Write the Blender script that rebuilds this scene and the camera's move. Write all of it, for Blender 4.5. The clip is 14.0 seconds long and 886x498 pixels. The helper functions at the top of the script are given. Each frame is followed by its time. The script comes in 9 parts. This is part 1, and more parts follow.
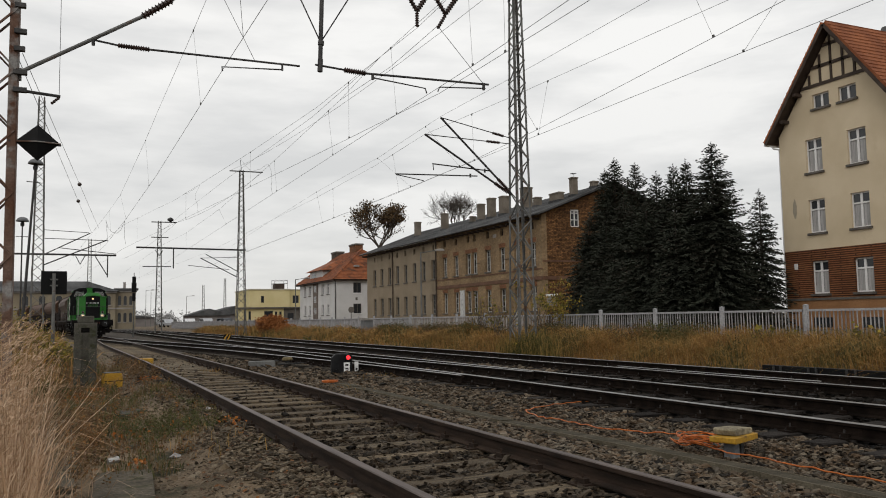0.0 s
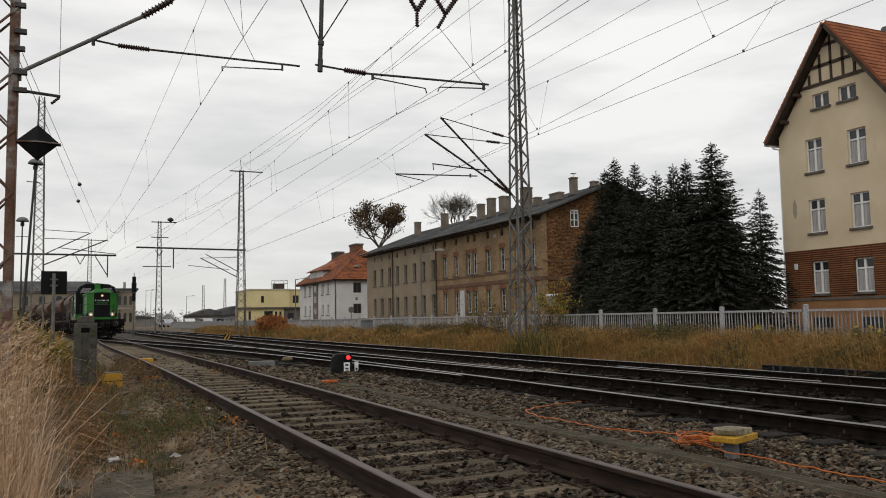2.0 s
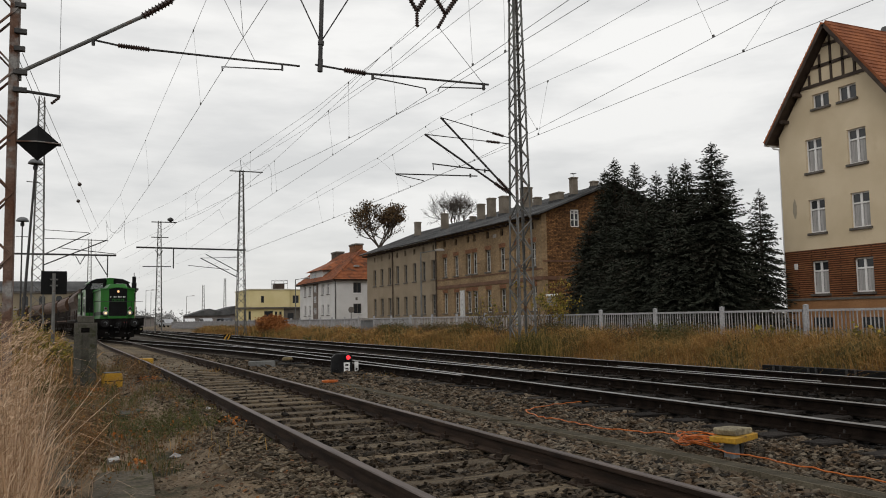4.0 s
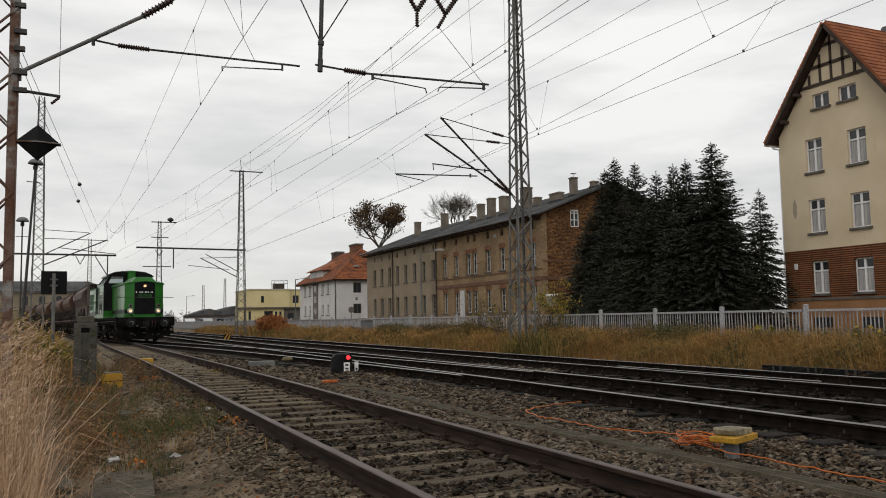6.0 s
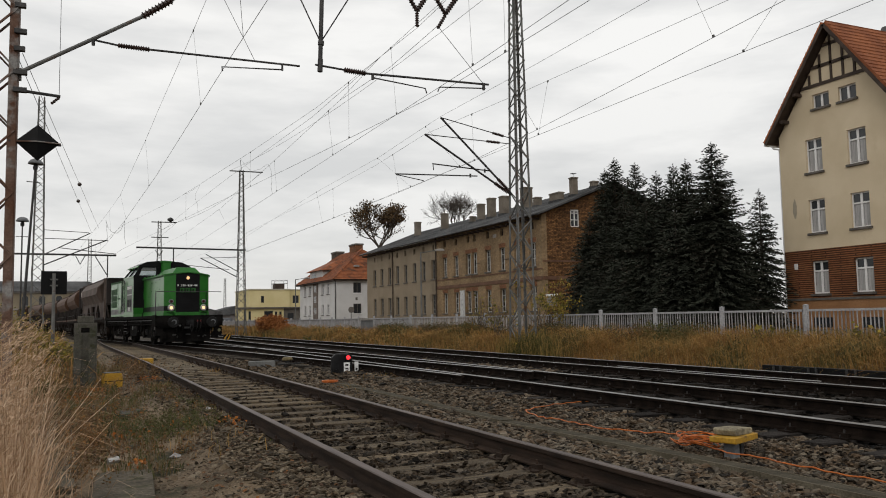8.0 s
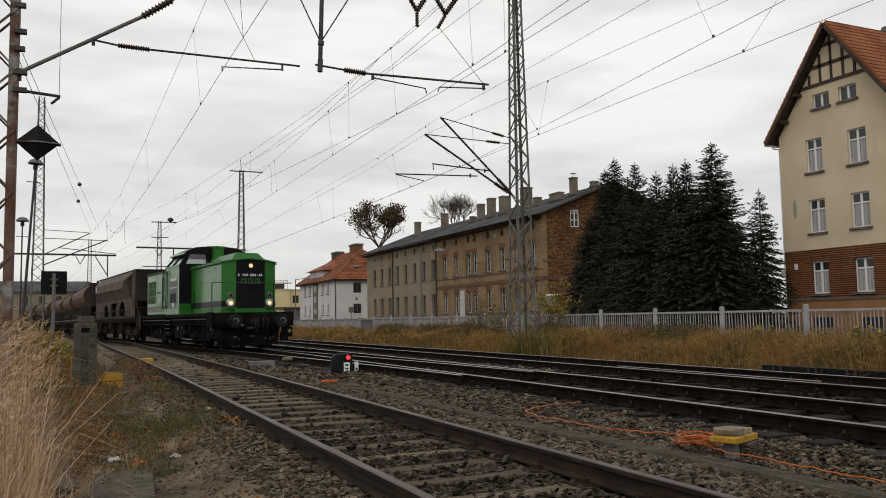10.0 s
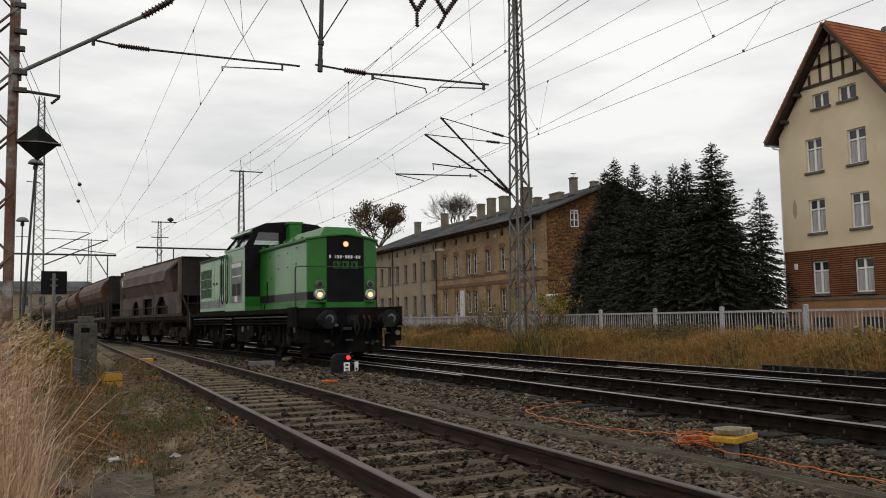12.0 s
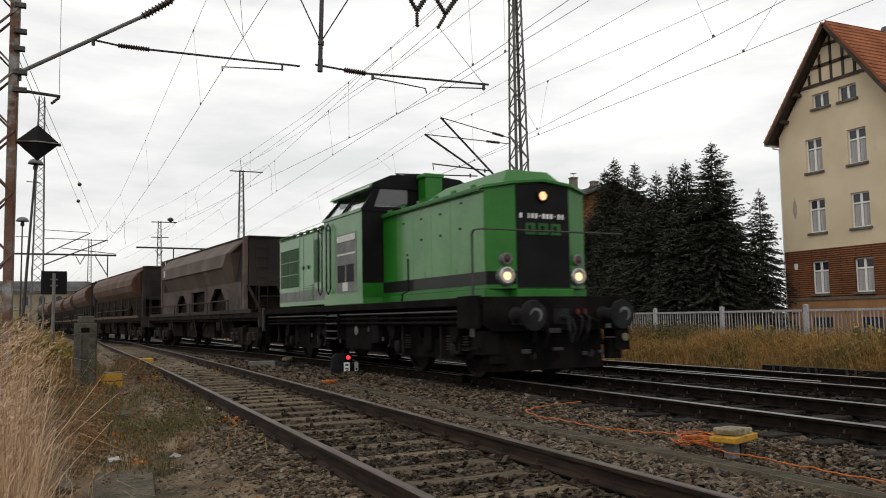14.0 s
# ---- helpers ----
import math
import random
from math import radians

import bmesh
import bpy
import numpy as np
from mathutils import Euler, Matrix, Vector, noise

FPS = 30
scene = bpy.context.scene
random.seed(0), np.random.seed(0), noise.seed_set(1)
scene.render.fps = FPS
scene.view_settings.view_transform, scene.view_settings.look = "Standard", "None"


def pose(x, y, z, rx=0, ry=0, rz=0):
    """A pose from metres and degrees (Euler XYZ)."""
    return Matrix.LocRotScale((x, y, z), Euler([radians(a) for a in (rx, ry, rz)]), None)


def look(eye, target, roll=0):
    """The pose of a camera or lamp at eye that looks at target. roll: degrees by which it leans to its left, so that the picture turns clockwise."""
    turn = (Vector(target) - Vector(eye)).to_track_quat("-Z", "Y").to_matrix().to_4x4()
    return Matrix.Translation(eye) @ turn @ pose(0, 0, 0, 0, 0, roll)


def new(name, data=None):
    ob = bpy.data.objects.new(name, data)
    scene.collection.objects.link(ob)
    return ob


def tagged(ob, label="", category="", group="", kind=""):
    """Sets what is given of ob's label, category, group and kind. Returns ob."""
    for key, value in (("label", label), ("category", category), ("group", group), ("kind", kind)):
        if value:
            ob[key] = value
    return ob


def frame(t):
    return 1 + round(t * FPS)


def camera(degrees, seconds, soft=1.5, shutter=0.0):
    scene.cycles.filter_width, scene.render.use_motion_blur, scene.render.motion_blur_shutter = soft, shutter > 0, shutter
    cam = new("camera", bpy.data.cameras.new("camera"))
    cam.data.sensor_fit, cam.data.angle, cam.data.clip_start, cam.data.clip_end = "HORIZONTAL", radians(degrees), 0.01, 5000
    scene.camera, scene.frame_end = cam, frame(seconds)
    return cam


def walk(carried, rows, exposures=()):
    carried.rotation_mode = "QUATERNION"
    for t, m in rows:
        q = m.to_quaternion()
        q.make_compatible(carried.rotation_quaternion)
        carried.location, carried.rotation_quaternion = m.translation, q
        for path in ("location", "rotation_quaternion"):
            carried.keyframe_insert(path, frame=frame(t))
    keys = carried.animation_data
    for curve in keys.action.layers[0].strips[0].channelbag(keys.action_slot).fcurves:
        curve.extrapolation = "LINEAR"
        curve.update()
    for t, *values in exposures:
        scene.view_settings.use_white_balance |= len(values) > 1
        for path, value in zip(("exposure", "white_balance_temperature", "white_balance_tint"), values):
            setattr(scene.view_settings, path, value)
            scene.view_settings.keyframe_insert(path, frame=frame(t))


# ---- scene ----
# ---------------------------------------------------------------- camera and walk
EYE = Vector((0, 0, 1.034))
AIM = EYE + Vector((0.41425, 0.90628, 0.08396)) * 10
cam = camera(56.8, 14.0, soft=1.0, shutter=0.5)
still = look(EYE, AIM, -0.971)
walk(cam, [(0.0, still), (14.0, still)], exposures=[(0.0, 0.03), (10.0, 0.03), (11.5, 0.06), (12.8, 0.15), (14.0, 0.24)])

# ---------------------------------------------------------------- overcast sky and a faint wide sun
world = bpy.data.worlds.new("overcast_sky")
scene.world = world
world.use_nodes = True
wn, wl = world.node_tree.nodes, world.node_tree.links
wn.clear()
w_out = wn.new("ShaderNodeOutputWorld")
w_bg = wn.new("ShaderNodeBackground")
w_bg.inputs["Strength"].default_value = 0.10
w_sky = wn.new("ShaderNodeTexSky")
w_sky.sky_type = "NISHITA"
w_sky.sun_disc = False
w_sky.sun_elevation, w_sky.sun_rotation = radians(32), radians(215)
w_co = wn.new("ShaderNodeTexCoord")
w_map = wn.new("ShaderNodeMapping")
w_map.inputs["Scale"].default_value = (1.0, 1.0, 4.2)
w_n1 = wn.new("ShaderNodeTexNoise")
w_n1.inputs["Scale"].default_value = 3.6
w_n1.inputs["Detail"].default_value = 7
w_n1.inputs["Roughness"].default_value = 0.55
w_ramp = wn.new("ShaderNodeValToRGB")
w_ramp.color_ramp.elements[0].position, w_ramp.color_ramp.elements[0].color = 0.36, (7.25, 7.25, 7.17, 1)
w_ramp.color_ramp.elements[1].position, w_ramp.color_ramp.elements[1].color = 0.60, (9.35, 9.25, 9.02, 1)
w_sep = wn.new("ShaderNodeSeparateXYZ")
w_hor = wn.new("ShaderNodeMapRange")
w_hor.inputs["From Min"].default_value, w_hor.inputs["From Max"].default_value = 0.0, 0.30
w_hor.inputs["To Min"].default_value, w_hor.inputs["To Max"].default_value = 0.84, 1.0
w_mul = wn.new("ShaderNodeMix")
w_mul.data_type, w_mul.blend_type = "RGBA", "MULTIPLY"
w_mul.inputs[0].default_value = 1.0
w_mix = wn.new("ShaderNodeMix")
w_mix.data_type = "RGBA"
w_mix.inputs[0].default_value = 0.95
wl.new(w_co.outputs["Generated"], w_map.inputs["Vector"])
wl.new(w_map.outputs["Vector"], w_n1.inputs["Vector"])
wl.new(w_n1.outputs["Fac"], w_ramp.inputs["Fac"])
wl.new(w_co.outputs["Generated"], w_sep.inputs[0])
wl.new(w_sep.outputs["Z"], w_hor.inputs["Value"])
wl.new(w_ramp.outputs["Color"], w_mul.inputs[6])
wl.new(w_hor.outputs["Result"], w_mul.inputs[7])
wl.new(w_sky.outputs["Color"], w_mix.inputs[6])
w_side = wn.new("ShaderNodeMapRange")
w_side.inputs["From Min"].default_value, w_side.inputs["From Max"].default_value = 0.1, 0.9
w_side.inputs["To Min"].default_value, w_side.inputs["To Max"].default_value = 1.01, 1.015
w_lit = wn.new("ShaderNodeMix")
w_lit.data_type, w_lit.blend_type = "RGBA", "MULTIPLY"
w_lit.inputs[0].default_value = 1.0
wl.new(w_sep.outputs["X"], w_side.inputs["Value"])
wl.new(w_mul.outputs[2], w_lit.inputs[6])
wl.new(w_side.outputs["Result"], w_lit.inputs[7])
wl.new(w_lit.outputs[2], w_mix.inputs[7])
wl.new(w_mix.outputs[2], w_bg.inputs["Color"])
wl.new(w_bg.outputs["Background"], w_out.inputs["Surface"])

sun_data = bpy.data.lights.new("sun", "SUN")
sun_data.energy, sun_data.angle, sun_data.color = 0.6, radians(30), (1.0, 0.96, 0.9)
sun = new("sun", sun_data)
sun.matrix_world = look((-30, -45, 40), (0, 0, 0))


# ---------------------------------------------------------------- material and mesh helpers
def mat(name, a, b, scale=3.0, fine=40.0, rough=0.8, metal=0.0, bump=0.25, spread=0.25, vary="", coat=0.0, spec=0.3, spots=None, stretch=(1, 1, 1), swing=(0.6, 1.4)):
    """Two base colours blended by a broad noise, a fine grain over both, relief from the grain."""
    m = bpy.data.materials.new(name)
    m.use_nodes = True
    n, l = m.node_tree.nodes, m.node_tree.links
    p = n["Principled BSDF"]
    co = n.new("ShaderNodeTexCoord")
    mp = n.new("ShaderNodeMapping")
    mp.inputs["Scale"].default_value = stretch
    l.new(co.outputs["Object"], mp.inputs["Vector"])
    n1 = n.new("ShaderNodeTexNoise")
    n1.inputs["Scale"].default_value, n1.inputs["Detail"].default_value = scale, 4
    n2 = n.new("ShaderNodeTexNoise")
    n2.inputs["Scale"].default_value, n2.inputs["Detail"].default_value = fine, 3
    for q in (n1, n2):
        l.new(mp.outputs["Vector"], q.inputs["Vector"])
    r = n.new("ShaderNodeValToRGB")
    r.color_ramp.elements[0].position, r.color_ramp.elements[0].color = 0.36, (*a, 1)
    r.color_ramp.elements[1].position, r.color_ramp.elements[1].color = 0.64, (*b, 1)
    l.new(n1.outputs["Fac"], r.inputs["Fac"])
    col = r.outputs["Color"]
    if spots:
        n3 = n.new("ShaderNodeTexNoise")
        n3.inputs["Scale"].default_value, n3.inputs["Detail"].default_value = spots[1], 6
        l.new(mp.outputs["Vector"], n3.inputs["Vector"])
        s = n.new("ShaderNodeMapRange")
        s.inputs["From Min"].default_value, s.inputs["From Max"].default_value = spots[2], spots[2] + 0.12
        l.new(n3.outputs["Fac"], s.inputs["Value"])
        x = n.new("ShaderNodeMix")
        x.data_type = "RGBA"
        x.inputs[7].default_value = (*spots[0], 1)
        l.new(s.outputs["Result"], x.inputs[0])
        l.new(col, x.inputs[6])
        col = x.outputs[2]
    g = n.new("ShaderNodeMapRange")
    g.inputs["From Min"].default_value, g.inputs["From Max"].default_value = 0.25, 0.75
    g.inputs["To Min"].default_value, g.inputs["To Max"].default_value = 1 - spread, 1 + spread
    l.new(n2.outputs["Fac"], g.inputs["Value"])
    k = n.new("ShaderNodeMix")
    k.data_type, k.blend_type = "RGBA", "MULTIPLY"
    k.inputs[0].default_value = 1.0
    l.new(col, k.inputs[6])
    l.new(g.outputs["Result"], k.inputs[7])
    col = k.outputs[2]
    if vary:
        src = n.new("ShaderNodeObjectInfo").outputs["Random"] if vary == "object" else n.new("ShaderNodeNewGeometry").outputs["Random Per Island"]
        v = n.new("ShaderNodeMapRange")
        v.inputs["To Min"].default_value, v.inputs["To Max"].default_value = swing
        l.new(src, v.inputs["Value"])
        k2 = n.new("ShaderNodeMix")
        k2.data_type, k2.blend_type = "RGBA", "MULTIPLY"
        k2.inputs[0].default_value = 1.0
        l.new(col, k2.inputs[6])
        l.new(v.outputs["Result"], k2.inputs[7])
        col = k2.outputs[2]
    l.new(col, p.inputs["Base Color"])
    p.inputs["Roughness"].default_value, p.inputs["Metallic"].default_value = rough, metal
    p.inputs["Coat Weight"].default_value = coat
    p.inputs["Specular IOR Level"].default_value = spec
    p.inputs["Coat Roughness"].default_value = 0.15
    if bump:
        bp = n.new("ShaderNodeBump")
        bp.inputs["Strength"].default_value, bp.inputs["Distance"].default_value = bump, 0.02
        l.new(n2.outputs["Fac"], bp.inputs["Height"])
        l.new(bp.outputs["Normal"], p.inputs["Normal"])
    return m


def glow(name, colour, strength):
    m = bpy.data.materials.new(name)
    m.use_nodes = True
    p = m.node_tree.nodes["Principled BSDF"]
    p.inputs["Base Color"].default_value = (*colour, 1)
    p.inputs["Emission Color"].default_value = (*colour, 1)
    p.inputs["Emission Strength"].default_value = strength
    return m


def glass(name, tint, rough=0.05):
    m = bpy.data.materials.new(name)
    m.use_nodes = True
    p = m.node_tree.nodes["Principled BSDF"]
    p.inputs["Base Color"].default_value = (*tint, 1)
    p.inputs["Roughness"].default_value = rough
    p.inputs["Specular IOR Level"].default_value = 0.5
    return m


class Geo:
    """Collects the vertices and faces of one mesh."""

    def __init__(self):
        self.v, self.f, self.i = [], [], []

    def add(self, verts, faces, slot=0):
        k = len(self.v)
        self.v += [tuple(p) for p in verts]
        self.f += [tuple(k + a for a in f) for f in faces]
        self.i += [slot] * len(faces)
        return self

    def box(self, x0, x1, y0, y1, z0, z1, slot=0, turn=None):
        c = [Vector((x, y, z)) for z in (z0, z1) for x, y in ((x0, y0), (x1, y0), (x1, y1), (x0, y1))]
        if turn is not None:
            c = [turn @ p for p in c]
        return self.add(c, [(3, 2, 1, 0), (4, 5, 6, 7), (0, 1, 5, 4), (1, 2, 6, 5), (2, 3, 7, 6), (3, 0, 4, 7)], slot)

    def tube(self, a, b, r, n=6, r2=None, slot=0, caps=True):
        a, b = Vector(a), Vector(b)
        d = (b - a).normalized()
        u = d.orthogonal().normalized()
        w = d.cross(u)
        r2 = r if r2 is None else r2
        ring = [u * math.cos(2 * math.pi * k / n) + w * math.sin(2 * math.pi * k / n) for k in range(n)]
        faces = [(k, (k + 1) % n, n + (k + 1) % n, n + k) for k in range(n)]
        if caps:
            faces += [tuple(range(n - 1, -1, -1)), tuple(range(n, 2 * n))]
        return self.add([a + q * r for q in ring] + [b + q * r2 for q in ring], faces, slot)

    def path(self, pts, r, n=5, slot=0):
        """One bent tube through all the points."""
        pts = [Vector(p) for p in pts]
        ways = [(b - a).normalized() for a, b in zip(pts, pts[1:])]
        u = ways[0].orthogonal().normalized()
        vs = []
        for k, p in enumerate(pts):
            a, b = ways[max(0, k - 1)], ways[min(k, len(ways) - 1)]
            d = a + b
            d = b if d.length < 0.2 else d.normalized()
            u = u - d * u.dot(d)
            u = u.normalized() if u.length > 1e-4 else d.orthogonal().normalized()
            w = d.cross(u)
            vs += [p + (u * math.cos(6.28319 * j / n) + w * math.sin(6.28319 * j / n)) * r for j in range(n)]
        m = len(pts)
        fs = [(k * n + j, k * n + (j + 1) % n, (k + 1) * n + (j + 1) % n, (k + 1) * n + j) for k in range(m - 1) for j in range(n)]
        return self.add(vs, fs + [tuple(range(n - 1, -1, -1)), tuple(range((m - 1) * n, m * n))], slot)

    def prism(self, poly, axis, lo, hi, slot=0):
        """poly: counter-clockwise points in the two axes other than axis, in x y z order."""
        def at(p, h):
            return {"x": (h, p[0], p[1]), "y": (p[0], h, p[1]), "z": (p[0], p[1], h)}[axis]
        n = len(poly)
        faces = [(k, (k + 1) % n, n + (k + 1) % n, n + k) for k in range(n)] + [tuple(range(n - 1, -1, -1)), tuple(range(n, 2 * n))]
        return self.add([at(p, lo) for p in poly] + [at(p, hi) for p in poly], faces, slot)

    def sheet(self, quad, slot=0):
        return self.add(quad, [tuple(range(len(quad)))], slot)

    def lathe(self, profile, n=12, centre=(0, 0, 0), axis="z", slot=0):
        """profile: (radius, height) pairs."""
        vs = []
        for r, h in profile:
            for k in range(n):
                c, s = r * math.cos(2 * math.pi * k / n), r * math.sin(2 * math.pi * k / n)
                q = {"z": (c, s, h), "y": (c, h, s), "x": (h, c, s)}[axis]
                vs.append((q[0] + centre[0], q[1] + centre[1], q[2] + centre[2]))
        fs = []
        for j in range(len(profile) - 1):
            for k in range(n):
                fs.append((j * n + k, j * n + (k + 1) % n, (j + 1) * n + (k + 1) % n, (j + 1) * n + k))
        fs += [tuple(range(n)), tuple(range((len(profile) - 1) * n, len(profile) * n))]
        return self.add(vs, fs, slot)

    def mesh(self, name, materials, smooth=False):
        me = bpy.data.meshes.new(name)
        me.from_pydata(self.v, [], self.f)
        for m in materials if isinstance(materials, (list, tuple)) else [materials]:
            me.materials.append(m)
        me.polygons.foreach_set("material_index", self.i)
        if smooth:
            me.polygons.foreach_set("use_smooth", [True] * len(me.polygons))
        bm = bmesh.new()
        bm.from_mesh(me)
        bmesh.ops.recalc_face_normals(bm, faces=bm.faces)
        bm.to_mesh(me)
        bm.free()
        return me


def part(name, geo, material, parent=None, label="", bevel=0.0, smooth=False):
    ob = new(name, geo.mesh(name, material, smooth))
    if parent is not None:
        ob.parent = parent
    if bevel:
        b = ob.modifiers.new("bevel", "BEVEL")
        b.width, b.segments, b.limit_method = bevel, 2, "ANGLE"
    if label:
        ob["label"] = label
    return ob


def thing(name, label, category, m=None, group="", kind=""):
    e = new(name)
    e.empty_display_size = 0.2
    if m is not None:
        e.matrix_world = m
    return tagged(e, label, category, group, kind)


def shared(name, me, parent, m):
    ob = new(name, me)
    ob.parent = parent
    ob.matrix_basis = m
    return ob


def spline(knots):
    """A natural cubic through (y, x) knots; gives x at y."""
    ky, kx = np.array([k[0] for k in knots], float), np.array([k[1] for k in knots], float)
    n, h = len(ky), np.diff(ky)
    a, b = np.zeros((n, n)), np.zeros(n)
    a[0, 0] = a[-1, -1] = 1
    for i in range(1, n - 1):
        a[i, i - 1], a[i, i], a[i, i + 1] = h[i - 1], 2 * (h[i - 1] + h[i]), h[i]
        b[i] = 6 * ((kx[i + 1] - kx[i]) / h[i] - (kx[i] - kx[i - 1]) / h[i - 1])
    mm = np.linalg.solve(a, b)

    def at(y):
        i = int(np.clip(np.searchsorted(ky, y) - 1, 0, n - 2))
        d = h[i]
        p, q = (ky[i + 1] - y) / d, (y - ky[i]) / d
        return float(p * kx[i] + q * kx[i + 1] + ((p ** 3 - p) * mm[i] + (q ** 3 - q) * mm[i + 1]) * d * d / 6)
    return at


TRAIN_LINE = spline([(-15, 7.58), (5, 7.43), (15, 7.20), (25, 6.54), (35, 5.59), (45, 4.26), (55, 3.08), (65, 2.23), (80, 1.5), (95, 0.75), (110, -0.5), (140, -4.5), (180, -12.0), (240, -27.0)])
SIDING_LINE = spline([(-20, 2.62), (0, 2.66), (20, 2.71), (31, 2.6), (47, 2.42), (57, 2.40), (66, 2.17)])

# ---------------------------------------------------------------- materials
RAIL_SIDE = mat("rusty_rail_steel", (0.0065, 0.0048, 0.0038), (0.0165, 0.0115, 0.0088), 6, 60, 0.9, 0.0, 0.3, spec=0.05)
RAIL_RUST = mat("brown_siding_rail_steel", (0.017, 0.0115, 0.0085), (0.042, 0.027, 0.019), 5, 60, 0.85, 0.1, 0.35, spec=0.15, stretch=(1, 0.4, 4))
RAIL_TOP = mat("worn_rail_head", (0.19, 0.185, 0.18), (0.31, 0.305, 0.30), 2, 50, 0.36, 0.8, 0.05, stretch=(6, 0.5, 1))
RAIL_DULL = mat("dull_rail_head", (0.058, 0.043, 0.036), (0.115, 0.088, 0.076), 2, 50, 0.55, 0.35, 0.05, stretch=(6, 0.5, 1))
SLEEPER_WOOD = mat("weathered_sleeper_wood", (0.064, 0.0475, 0.030), (0.172, 0.1295, 0.081), 4, 60, 0.9, 0, 0.6, 0.4, vary="object", swing=(0.7, 1.3), stretch=(0.6, 7, 2))
SLEEPER_DARK = mat("oily_sleeper_wood", (0.014, 0.012, 0.0108), (0.042, 0.037, 0.0335), 4, 60, 0.9, 0, 0.5, 0.35, vary="object", spec=0.06, stretch=(0.6, 7, 2))
# lighter copy of the dark wood, paled for haze further along the tracks
SLEEPER_MID = mat("grey_brown_sleeper_wood", (0.030, 0.025, 0.020), (0.075, 0.064, 0.052), 4, 60, 0.9, 0, 0.5, 0.35, vary="object", spec=0.08, stretch=(0.6, 7, 2))
BALLAST = mat("ballast_stone", (0.053, 0.034, 0.0195), (0.083, 0.070, 0.053), 7, 90, 0.85, 0, 0.25, 0.3, vary="island", spec=0.15, swing=(0.10, 2.25))
BALLAST_BED = mat("darker_siding_ballast", (0.031, 0.021, 0.013), (0.058, 0.048, 0.037), 7, 90, 0.9, 0, 0.25, 0.3, vary="island", spec=0.1, swing=(0.12, 2.1))
STEEL_GREY = mat("galvanised_lattice_steel", (0.10, 0.10, 0.095), (0.17, 0.168, 0.16), 1.5, 30, 0.7, 0.3, 0.15, spots=((0.12, 0.07, 0.045), 5, 0.58))
STEEL_DARK = mat("dark_fitting_steel", (0.035, 0.035, 0.036), (0.065, 0.062, 0.06), 3, 30, 0.6, 0.4, 0.15)
STEEL_RUST = mat("rusty_mast_steel", (0.10, 0.045, 0.026), (0.17, 0.115, 0.09), 2.2, 30, 0.85, 0.2, 0.3, spots=((0.24, 0.23, 0.22), 3, 0.5))
INSULATOR = mat("brown_porcelain", (0.03, 0.018, 0.015), (0.05, 0.03, 0.025), 5, 30, 0.3, 0, 0)
WIRE = mat("tarnished_copper_wire", (0.10, 0.10, 0.10), (0.16, 0.16, 0.155), 3, 20, 0.6, 0.5, 0)
CONCRETE = mat("weathered_concrete", (0.046, 0.044, 0.035), (0.092, 0.086, 0.070), 4, 50, 0.92, 0, 0.5, 0.4, spots=((0.040, 0.043, 0.022), 6, 0.52))
BALLAST_DARK = mat("oily_dark_ballast", (0.0072, 0.0058, 0.0046), (0.019, 0.0155, 0.0125), 9, 90, 0.9, 0, 0.3, vary="island", spec=0.06, swing=(0.3, 1.7))
GRAVEL = mat("soil_stained_gravel", (0.070, 0.050, 0.031), (0.115, 0.094, 0.068), 9, 90, 0.92, 0, 0.25, 0.3, vary="island", spec=0.15, swing=(0.3, 1.8))
BOLT_STEEL = mat("worn_bolt_steel", (0.022, 0.020, 0.018), (0.055, 0.050, 0.047), 9, 40, 0.5, 0.5, 0.05)
TROUGH = mat("mossy_trough_concrete", (0.036, 0.031, 0.021), (0.072, 0.062, 0.044), 5, 60, 0.95, 0, 0.5, 0.4, spec=0.15)


